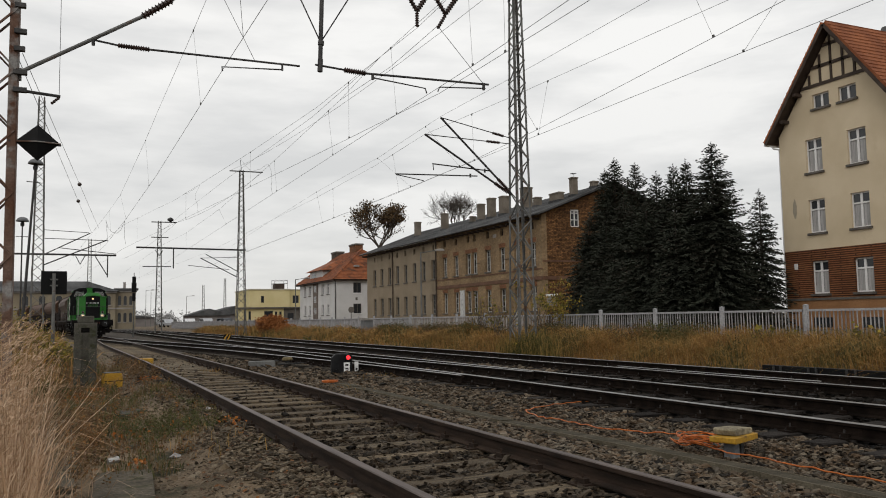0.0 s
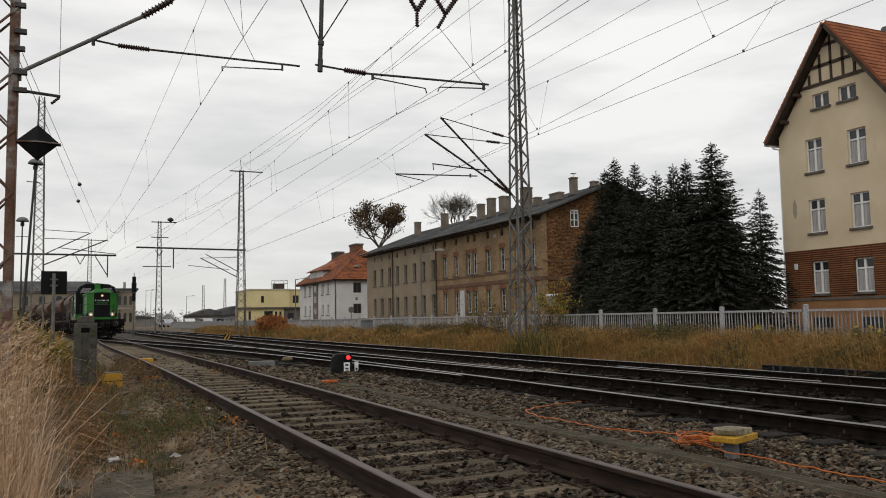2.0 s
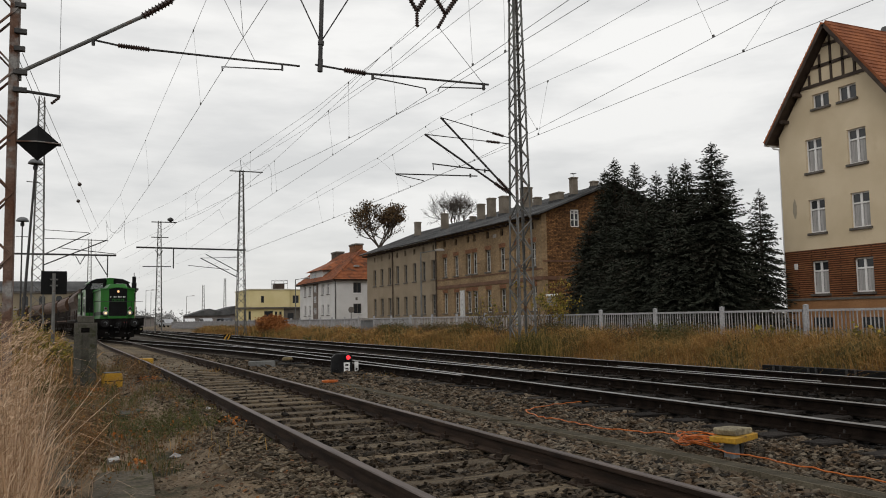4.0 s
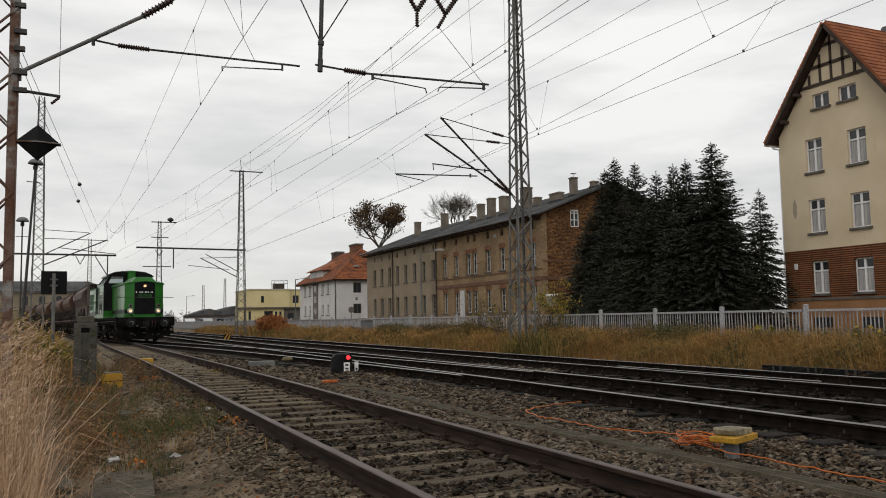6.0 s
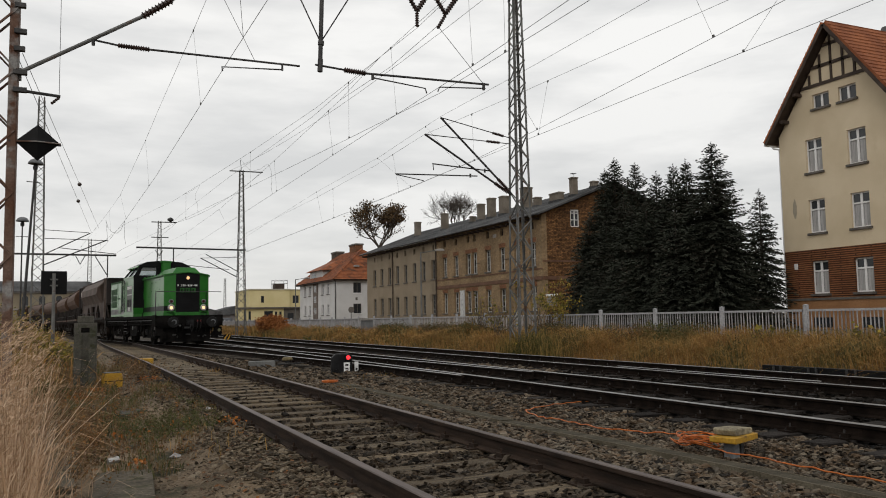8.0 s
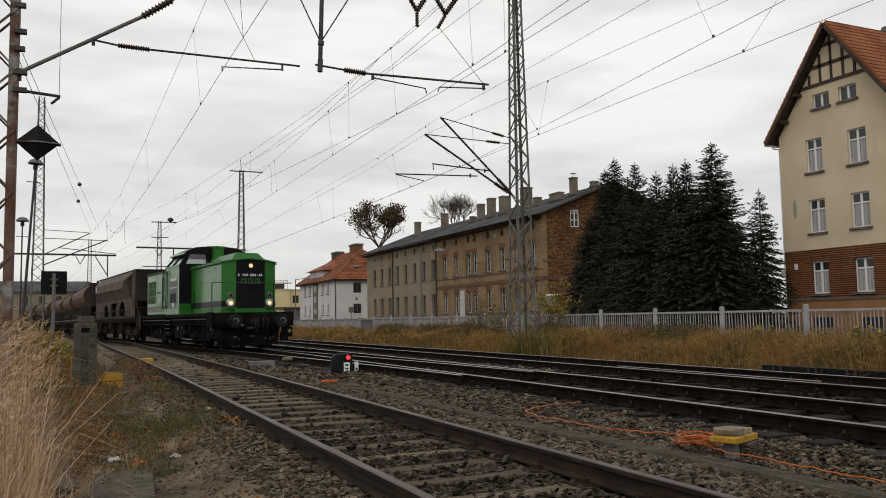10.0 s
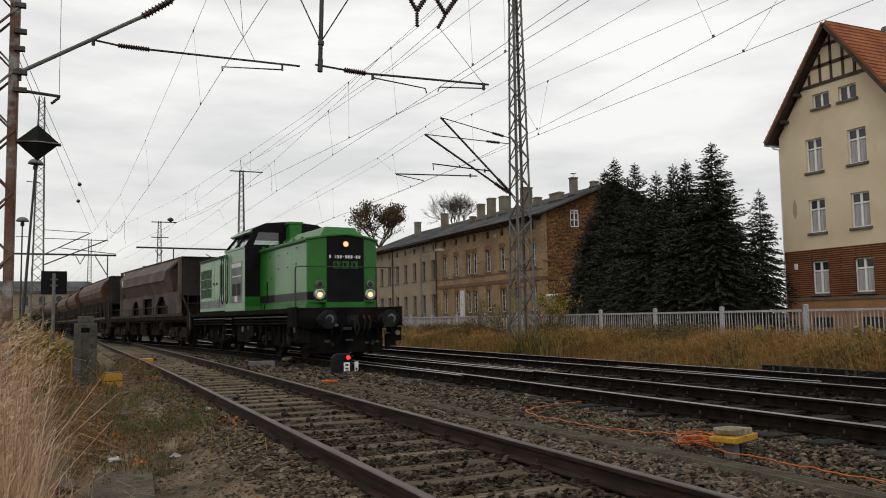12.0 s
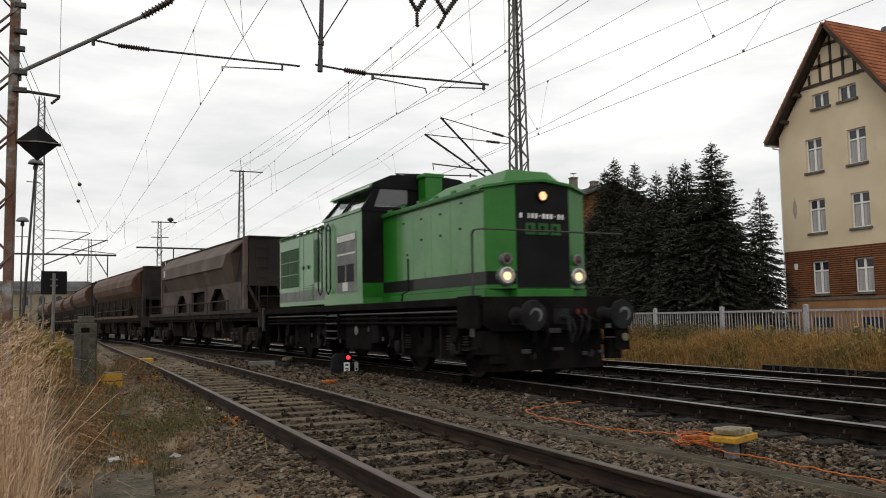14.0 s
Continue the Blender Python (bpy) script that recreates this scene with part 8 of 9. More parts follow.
def mast_brackets():
    y = 23.0
    for tip, arm, root, stay in (((9.96, 6.73), ((8.97, 5.43), (11.76, 5.52), (9.9, 5.27)), (12.98, 4.98), (12.95, 6.65)), ((10.51, 7.31), ((10.20, 5.82), (12.28, 5.71), (10.24, 5.62)), (13.0, 5.0), (13.05, 6.83))):
        b = thing("overhead_bracket", "slanting bracket on the lattice mast with a steady arm", "cantilever", group="overhead line brackets")
        g = Geo()
        r, t = Vector((root[0], y, root[1])), Vector((tip[0], y, tip[1]))
        insulator(g, r.lerp(t, 0.04), r.lerp(t, 0.20), 7, 0.07)
        g.tube(r, r.lerp(t, 0.05), 0.03).tube(r.lerp(t, 0.19), t, 0.034, 8)
        s = Vector((stay[0], y, stay[1]))
        g.tube(s, s.lerp(t, 0.12), 0.014)
        insulator(g, s.lerp(t, 0.12), s.lerp(t, 0.28), 6, 0.05)
        g.tube(s.lerp(t, 0.27), t, 0.015)
        part("strut", g, [STEEL_DARK, INSULATOR], b)
        g = Geo().tube((arm[0][0], y, arm[0][1]), (arm[1][0], y, arm[1][1]), 0.02)
        g.path([(arm[0][0] + 0.02, y, arm[0][1] - 0.02), (arm[2][0], y, arm[2][1])], 0.014)
        g.tube((arm[1][0] - 0.25, y, arm[1][1] + 0.06), (arm[1][0] - 0.25, y, arm[1][1] - 0.06), 0.03)
        part("steady_arm", g, STEEL_DARK, b)
    # far mast: long crossarm with a hanging post, and a small bracket
    y = 70.0
    b = thing("overhead_bracket", "long horizontal crossarm with a hanging post", "cantilever", group="overhead line brackets")
    part("crossarm", Geo().tube((4.85, y, 7.13), (13.6, y, 7.06), 0.07, 6), STEEL_DARK, b)
    part("hanging_post", Geo().tube((7.72, y, 7.1), (7.72, y, 5.45), 0.05, 6).tube((6.3, y, 6.95), (6.6, y, 6.45), 0.03, 5).tube((6.9, y, 6.95), (6.6, y, 6.45), 0.03, 5), STEEL_DARK, b)
    g = Geo().tube((9.87, y, 6.33), (12.9, y, 4.75), 0.04).tube((10.3, y, 6.65), (13.0, y, 5.2), 0.035).tube((9.87, y, 6.33), (13.0, y, 6.45), 0.02).tube((8.9, y, 5.71), (12.2, y, 5.4), 0.025)
    part("strut", g, STEEL_DARK, b)
    part("top_arm", Geo().tube((12.2, y, 13.8), (15.0, y, 13.82), 0.05).tube((13.2, y, 13.8), (13.1, y, 14.8), 0.02), STEEL_DARK, b)
    y = 52.0
    b = thing("overhead_bracket", "brackets and crossarm on the mast beside the siding", "cantilever", group="overhead line brackets")
    part("crossarm", Geo().tube((-3.3, y, 5.07), (2.5, y, 5.05), 0.055, 6), STEEL_DARK, b)
    part("hanging_post", Geo().tube((2.03, y, 5.05), (2.03, y, 3.75), 0.035, 6).tube((1.34, y, 5.0), (2.0, y, 3.9), 0.03, 5).tube((0.3, y, 5.0), (0.55, y, 4.5), 0.025, 5).tube((0.8, y, 5.0), (0.55, y, 4.5), 0.025, 5), STEEL_DARK, b)
    g = Geo().tube((-1.35, y, 4.45), (2.0, y, 5.96), 0.035).tube((-1.35, y, 5.05), (1.07, y, 6.34), 0.03).tube((-1.38, y, 6.47), (1.0, y, 6.36), 0.018).tube((-1.36, y, 5.98), (1.9, y, 5.92), 0.02).tube((-0.6, y, 5.45), (2.5, y, 5.13), 0.022)
    part("strut", g, STEEL_DARK, b)
    part("top_arm", Geo().tube((-3.0, y, 14.5), (-0.9, y, 14.35), 0.05), STEEL_DARK, b)
    y = 99.5
    b = thing("overhead_bracket", "short crossarms on the distant mast", "cantilever", group="overhead line brackets")
    part("crossarm", Geo().tube((8.5, y, 12.67), (11.3, y, 12.7), 0.06).tube((7.6, y, 7.5), (10.7, y, 7.53), 0.05).tube((8.5, y, 10.9), (10.4, y, 10.9), 0.05), STEEL_DARK, b)
    part("hanging_loop", Geo().lathe([(0.1, 12.75), (0.35, 12.9), (0.35, 13.1), (0.1, 13.25)], 8, (10.6, y, 0)), STEEL_DARK, b)


bracket_near()
drop_post()
mast_brackets()


def wire_at(line, y):
    """The point of a wire, given by its bends from near to far, at the distance y."""
    for a, b in zip(line, line[1:]):
        if y <= b[1] or b is line[-1]:
            return Vector(a).lerp(Vector(b), (y - a[1]) / (b[1] - a[1]))


def overhead_run(label, contact, carrier, hangers, r=0.0052):
    """A contact wire under its messenger wire; hangers are (y on the contact wire, y on the messenger)."""
    root = thing("overhead_wire", label, "overhead wire", group="overhead contact wires")
    for name, line, rad in (("contact_wire", contact, r), ("messenger_wire", carrier, r * 0.85)):
        part(name, Geo().path(line, rad, 5), WIRE, root)
    for ya, yb in hangers:
        lo, hi = wire_at(contact, ya), wire_at(carrier, yb)
        g = Geo().tube(lo, hi, 0.003, 4)
        g.box(lo.x - 0.014, lo.x + 0.014, lo.y - 0.02, lo.y + 0.015, lo.z, lo.z + 0.045)
        g.box(hi.x - 0.012, hi.x + 0.012, hi.y - 0.02, hi.y + 0.02, hi.z - 0.04, hi.z + 0.01)
        part("dropper", g, WIRE, root)
    return root


overhead_run("contact and messenger wire over the siding",
             [(2.6, -30, 5.7), (2.55, 11.6, 5.7), (2.515, 15.15, 5.7), (2.45, 27.3, 5.7), (2.24, 40, 5.7), (1.9, 53, 5.72), (-0.3, 100, 5.8), (-7, 160, 5.8)],
             [(2.6, -30, 8.0), (2.53, 17.6, 7.85), (2.52, 19.3, 7.82), (2.45, 27.2, 7.73), (2.39, 30.7, 7.57), (2.2, 42.8, 7.33), (1.9, 53, 7.5), (-0.3, 100, 7.6), (-7, 160, 7.6)],
             [(17.9, 19.3), (29.4, 30.7), (39.0, 42.8), (48.0, 50.0), (60, 60), (75, 75)])
overhead_run("contact and messenger wire over the main track",
             [(6.6, -30, 5.7), (6.655, 9.9, 5.7), (6.75, 13.3, 5.7), (6.75, 22, 5.7), (6.79, 40, 5.7), (6.9, 70, 5.7), (6.2, 118, 5.8)],
             [(6.7, -30, 7.9), (6.75, 14.5, 7.42), (6.74, 18.2, 7.35), (6.74, 21.5, 7.11), (6.77, 29.6, 6.9), (6.79, 41.9, 6.67), (6.85, 56, 6.85), (6.9, 70, 7.4), (6.2, 118, 7.5)],
             [(13.3, 13.45), (17.2, 17.5), (22.2, 22.6), (29.2, 29.6), (39.8, 41.9), (55, 55), (90, 90)])
overhead_run("contact and messenger wire over the crossover",
             [(7.0, -30, 5.7), (6.94, 15.25, 5.7), (6.5, 19.94, 5.7), (6.26, 22.45, 5.7), (4.92, 35.8, 5.7), (3.0, 55, 5.7), (0.6, 100, 5.9)],
             [(6.8, -30, 8.5), (6.94, 14.8, 7.55), (6.86, 16.12, 7.41), (6.28, 22.2, 7.04), (5.64, 28.6, 6.91), (4.48, 40.2, 6.82), (3.0, 55, 7.2), (0.6, 100, 7.6)],
             [(12.4, 12.4), (19.94, 19.94), (28.4, 28.4), (38.0, 38.0), (50, 50), (70, 70)])
overhead_run("contact and messenger wire over the far track",
             [(11.1, -25, 5.7), (10.93, 10.7, 5.7), (10.95, 23.6, 5.7), (11.05, 28.2, 5.7), (10.9, 44, 5.7), (10.6, 70, 5.7), (9.5, 118, 5.8)],
             [(10.4, -25, 6.0), (10.35, 10.5, 6.47), (10.48, 18, 6.78), (9.96, 23, 6.73), (10.1, 28, 6.63), (10.45, 37, 6.75), (10.6, 70, 6.9), (9.5, 118, 7.5)],
             [(10.8, 9.0), (17.9, 16.6), (21.6, 20.3), (28.0, 26.0), (36, 34), (55, 54)])
overhead_run("second contact wire joining over the far track",
             [(6.0, -25, 5.7), (9.685, 8.7, 5.7), (10.6, 17.4, 5.7), (10.92, 22.1, 5.7), (11.09, 26.5, 5.75), (11.6, 40, 5.95), (12.4, 70, 6.4)],
             [(7.5, -25, 6.1), (9.86, 12, 6.95), (10.5, 18, 7.31), (10.49, 23, 7.33), (10.58, 29, 7.14), (10.73, 38, 7.18), (12.4, 70, 7.4)],
             [(10.4, 10.9), (17.4, 18.6), (22.6, 24.2), (27.0, 29.0), (40, 38)])
wire_run("feeder_wire", "single feeder wire on the mast tops", [(15.0, 70, 13.85), (11.3, 99.5, 12.7), (8, 150, 12)], 0.012, 0.6)
wire_run("feeder_wire", "single feeder wire on the mast tops", [(13.1, -30, 11.2), (13.1, 23, 12.2), (12.2, 70, 13.8)], 0.008, 0.6)
wire_run("feeder_wire", "thin auxiliary wire rising from the messenger wire", [(6.74, 18.2, 7.35), (6.75, 24.3, 7.31), (6.79, 39.9, 7.88), (6.82, 54.8, 8.29), (6.9, 70, 8.6)], 0.005, 0.0, 1)
wire_run("feeder_wire", "short auxiliary wire tied to the hanging insulators", [(6.82, 15.0, 7.05), (6.74, 17.53, 6.91), (6.74, 21.5, 7.11)], 0.005, 0.0, 1)

# slack jumper loops and the two anchor wires with their strain insulators
for label, pts in (("slack looping jumper wire between the contact lines", [(1.90, 52.0, 7.14), (2.02, 52.0, 6.69), (2.25, 52.0, 6.44), (2.51, 52.0, 6.37), (2.73, 52.0, 6.56), (2.94, 52.0, 7.12)]), ("thin drop wire under the jumper", [(1.90, 52.0, 7.14), (2.03, 52.0, 5.83)]), ("thin drop wire under the jumper", [(2.94, 52.0, 7.12), (2.93, 52.0, 6.21), (3.01, 52.0, 5.75)]), ("wavy slack jumper wire aloft", [(11.85, 85.0, 14.90), (11.44, 85.0, 13.95), (11.42, 85.0, 13.45), (11.66, 85.0, 12.85), (11.69, 85.0, 12.12)]), ("wavy slack jumper wire aloft", [(10.23, 85.0, 13.77), (10.41, 85.0, 13.92), (10.69, 85.0, 13.93), (10.97, 85.0, 14.24), (11.25, 85.0, 14.40), (11.85, 85.0, 14.90)]), ("looping jumper wire at the mast top", [(13.13, 70.0, 14.89), (13.54, 70.0, 14.29), (14.05, 70.0, 13.87), (14.77, 70.0, 14.08), (15.18, 70.0, 14.40), (15.52, 70.0, 14.61), (15.75, 70.0, 13.97), (15.81, 70.0, 13.13), (15.73, 70.0, 12.60), (15.85, 70.0, 11.97)])):
    wire_run("jumper_wire", label, pts, 0.010, 0.0, 1)
for label, a, b, q in (("anchor wire with a small strain insulator", (-0.792, 15.20, 5.604), (1.524, 52.00, 6.618), (0.270, 32.08, 6.069)), ("anchor wire with a small strain insulator", (-0.849, 15.20, 5.499), (1.130, 52.00, 6.373), (0.267, 35.95, 5.992))):
    wr = wire_run("anchor_wire", label, [a, b], 0.006, 0.0, 1)
    d_ = (Vector(b) - Vector(a)).normalized() * 0.09
    part("strain_insulator", Geo().tube(Vector(q) - d_, Vector(q), 0.02, 8, 0.075).tube(Vector(q), Vector(q) + d_, 0.075, 8, 0.02), INSULATOR, wr)


# ---------------------------------------------------------------- small things beside the tracks
SLAB = mat("dirty_mossy_slab", (0.055, 0.046, 0.033), (0.110, 0.095, 0.072), 3, 40, 0.95, 0, 0.5, 0.5, spots=((0.040, 0.038, 0.018), 4, 0.55), spec=0.15)
YELLOW = mat("faded_yellow_plastic", (0.33, 0.175, 0.014), (0.44, 0.25, 0.024), 5, 40, 0.65, 0, 0.1, spots=((0.13, 0.075, 0.025), 9, 0.56))
TROUGH_EDGE = mat("pale_trough_rim", (0.085, 0.072, 0.050), (0.15, 0.13, 0.095), 5, 60, 0.95, 0, 0.4, 0.4, spec=0.1)
ORANGE_CABLE = mat("orange_cable_sheath", (0.36, 0.085, 0.014), (0.46, 0.125, 0.022), 4, 30, 0.5, 0, 0.05)
GREY_BOX = mat("grey_plastic_housing", (0.11, 0.115, 0.12), (0.16, 0.165, 0.17), 3, 40, 0.7, 0, 0.1)
LAMP_RED = glow("lit_red_lamp", (1.0, 0.03, 0.04), 1.5)


def concrete_post():
    p = thing("concrete_post", "short mossy concrete post with a stepped cap", "post", pose(0.33, 18.6, -0.32, 0, 0, -3))
    part("shaft", Geo().box(-0.215, 0.215, -0.2, 0.2, 0, 1.38).box(-0.20, -0.06, -0.235, -0.2, 0, 1.16).box(0.06, 0.20, -0.235, -0.2, 0, 1.16), CONCRETE, p, bevel=0.02)
    part("cap", Geo().box(-0.155, 0.155, -0.15, 0.15, 1.38, 1.52), CONCRETE, p, bevel=0.02)
    # flat black plate draws the shade of a hollow near the top
    part("recess", Geo().box(-0.08, 0.08, -0.205, -0.2, 1.18, 1.28), UNDERFRAME, p)


def yellow_housing(x, y, z, turn, w, d, h, label):
    p = thing("track_magnet_box", label, "equipment box", pose(x, y, z, 0, 0, turn))
    part("housing", Geo().prism([(-w, 0), (w, 0), (w, h * 0.8), (w * 0.85, h), (-w * 0.85, h), (-w, h * 0.8)], "y", -d, d), YELLOW, p, bevel=0.012)
    part("rib", Geo().box(-w * 0.7, -w * 0.6, -d - 0.012, -d, 0.02, h * 0.75).box(w * 0.1, w * 0.2, -d - 0.012, -d, 0.02, h * 0.75), YELLOW, p)
    part("groove", Geo().box(-w * 0.97, w * 0.97, -d - 0.006, -d, h * 0.52, h * 0.57).box(-w * 0.3, w * 0.5, -d - 0.006, -d, h * 0.20, h * 0.24), RAIL_RUST, p, "dark groove line")
    part("cap_strip", Geo().box(-w * 0.92, w * 0.92, -d * 0.9, d * 0.9, h, h + 0.012), STEEL_DARK, p)
    return p


def dwarf_signal():
    p = thing("dwarf_signal", "low black signal with a lit red lamp", "railway signal", pose(5.80, 18.4, -0.30, 0, 0, -14) @ Matrix.Scale(1.14, 4))
    part("housing", Geo().prism([(-0.23, 0.06), (-0.14, 0.0), (0.14, 0.0), (0.19, 0.06), (0.19, 0.44), (0.13, 0.48), (-0.14, 0.48), (-0.23, 0.40)], "y", -0.10, 0.22), mat("matt_black_housing", (0.007, 0.007, 0.0075), (0.015, 0.015, 0.0155), 4, 30, 0.7, spec=0.15), p, bevel=0.015)
    part("lamp_surround", Geo().box(0.03, 0.175, -0.128, -0.10, 0.33, 0.47), PAINT_BLACK, p, bevel=0.008)
    part("red_lamp", Geo().lathe([(0.005, -0.135), (0.042, -0.132), (0.042, -0.115), (0.005, -0.11)], 14, (0.11, 0, 0.41), "y"), LAMP_RED, p, "lit red lamp")
    part("lamp_hood", Geo().lathe([(0.055, -0.10), (0.055, -0.17), (0.048, -0.17), (0.048, -0.10)], 14, (0.11, 0, 0.41), "y"), STEEL_DARK, p)
    part("dark_lens", Geo().lathe([(0.005, -0.12), (0.06, -0.118), (0.06, -0.10), (0.005, -0.10)], 14, (-0.13, 0, 0.12), "y"), PAINT_BLACK, p)
    s = part("number_plate", Geo().box(0.02, 0.14, -0.115, -0.103, 0.13, 0.31), WHITE_PAINT, p, "white plate with unreadable marks")
    part("plate_mark", Geo().box(0.05, 0.11, -0.12, -0.115, 0.24, 0.28).box(0.05, 0.11, -0.12, -0.115, 0.17, 0.20), STEEL_DARK, s)
    part("foot", Geo().tube((-0.12, 0.05, -0.15), (-0.12, 0.05, 0.02), 0.03).tube((0.1, 0.05, -0.15), (0.1, 0.05, 0.02), 0.03), STEEL_DARK, p)
    q = thing("marker_post", "small white marker board with dark dots", "marker", pose(6.115, 18.33, -0.30, 0, 0, -14))
    part("board", Geo().box(-0.045, 0.045, -0.012, 0.012, -0.03, 0.36), WHITE_PAINT, q, bevel=0.004)
    g = Geo()
    for z in (0.10, 0.19):
        g.lathe([(0.002, -0.016), (0.026, -0.016), (0.026, -0.012), (0.002, -0.012)], 10, (0, 0, z), "y")
    part("dot", g, PAINT_BLACK, q)


def cable_things():
    # trough with lids along the siding
    t = thing("cable_trough", "weathered concrete cable trough lids in the ballast", "cable trough", pose(0, 0, 0))
    lid = Geo().box(-0.08, 0.08, -0.488, 0.488, -0.05, 0.0).mesh("trough_lid", TROUGH)
    edge = Geo().box(-0.102, -0.082, -0.488, 0.488, -0.06, 0.006).box(0.082, 0.098, -0.488, 0.488, -0.06, 0.003).mesh("trough_edge", TROUGH_EDGE)
    for k in range(14):
        y = 2.4 + k * 0.98
        x = trough_line(y)
        m = pose(x + random.uniform(-0.008, 0.008), y, -0.200 + random.uniform(-0.006, 0.006), random.uniform(-0.4, 0.4), random.uniform(-1.2, 1.2), (2.6 if 4.6 < y < 9 else 0) + random.uniform(-0.6, 0.6))
        shared("trough_lid", lid, t, m)
        shared("trough_edge", edge, t, m)
    # yellow connection box with a stone on it
    b = thing("connection_box", "yellow connection box on a grey foot beside the main track", "equipment box", pose(5.45, 5.70, -0.235, 0, 0, 22) @ Matrix.Scale(0.87, 4))
    part("foot", Geo().box(-0.16, -0.04, -0.06, 0.06, -0.05, 0.16), GREY_BOX, b, bevel=0.01)
    part("foot", Geo().box(0.04, 0.10, -0.04, 0.04, -0.05, 0.14), STEEL_DARK, b)
    part("lid", Geo().prism([(-0.27, 0.155), (0.24, 0.155), (0.25, 0.165), (0.25, 0.215), (-0.28, 0.215), (-0.28, 0.165)], "y", -0.13, 0.15), YELLOW, b, bevel=0.006)
    s = thing("stone_slab", "pale mossy stone slab lying on the yellow box", "stone", pose(5.46, 5.73, -0.047, 0, 2, 20) @ Matrix.Scale(0.9, 4))
    part("slab", Geo().prism([(-0.18, 0.0), (0.17, 0.0), (0.19, 0.02), (0.18, 0.06), (-0.18, 0.068), (-0.20, 0.05)], "y", -0.11, 0.12), mat("pale_flaky_stone", (0.12, 0.10, 0.068), (0.27, 0.235, 0.155), 9, 50, 0.9, 0, 0.6, 0.3), s, bevel=0.008)
    # orange cable laid along the ballast, with a coil
    z = -0.155
    pts = [(6.6, 9.7, z), (6.03, 9.58, z), (5.57, 9.40, z), (5.25, 9.08, z), (5.10, 8.5, z), (5.17, 8.05, z), (5.12, 7.32, z), (5.30, 6.88, z), (5.51, 6.6, z), (5.3, 6.1, z), (5.18, 5.51, z), (5.16, 4.84, z), (5.19, 4.2, z), (5.2, 3.2, z), (5.2, 1.5, z)]
    rnd = random.Random(2)
    fine = []
    for a, c in zip(pts, pts[1:]):
        for k in range(6):
            p = Vector(a).lerp(Vector(c), k / 6)
            fine.append(p + Vector((rnd.gauss(0, 0.012), 0, rnd.uniform(-0.006, 0.012))))
    c = thing("orange_cable", "bright orange cable with a loose coil on the ballast", "cable")
    part("run", Geo().path(fine, 0.0065, 6), ORANGE_CABLE, c)
    g = Geo()
    for j in range(9):
        cx, cy = 5.31 + rnd.gauss(0, 0.04), 5.98 + rnd.gauss(0, 0.07) + (0.18 if j % 3 == 0 else 0)
        ra, rb = rnd.uniform(0.09, 0.16), rnd.uniform(0.14, 0.25)
        ph, tilt = rnd.uniform(0, 6), rnd.uniform(-0.3, 0.3)
        loop = []
        for k in range(23):
            a = ph + k * 6.28 / 22
            x, y = ra * math.cos(a), rb * math.sin(a)
            loop.append((cx + x * math.cos(tilt) - y * math.sin(tilt), cy + x * math.sin(tilt) + y * math.cos(tilt), z + 0.008 * j + 0.02 * math.sin(2 * a + ph)))
        g.path(loop, 0.006, 5)
    part("coil", g, ORANGE_CABLE, c)
    # a loose end near the signal
    r = thing("orange_cable", "short orange cable coil near the low signal", "cable")
    g = Geo()
    for j in range(3):
        g.path([(4.75 + 0.16 * math.cos(k * 0.523 + j), 15.9 + 0.11 * math.sin(k * 0.523 + j), -0.19 + 0.012 * j) for k in range(13)], 0.011, 5)
    part("coil", g, ORANGE_CABLE, r)


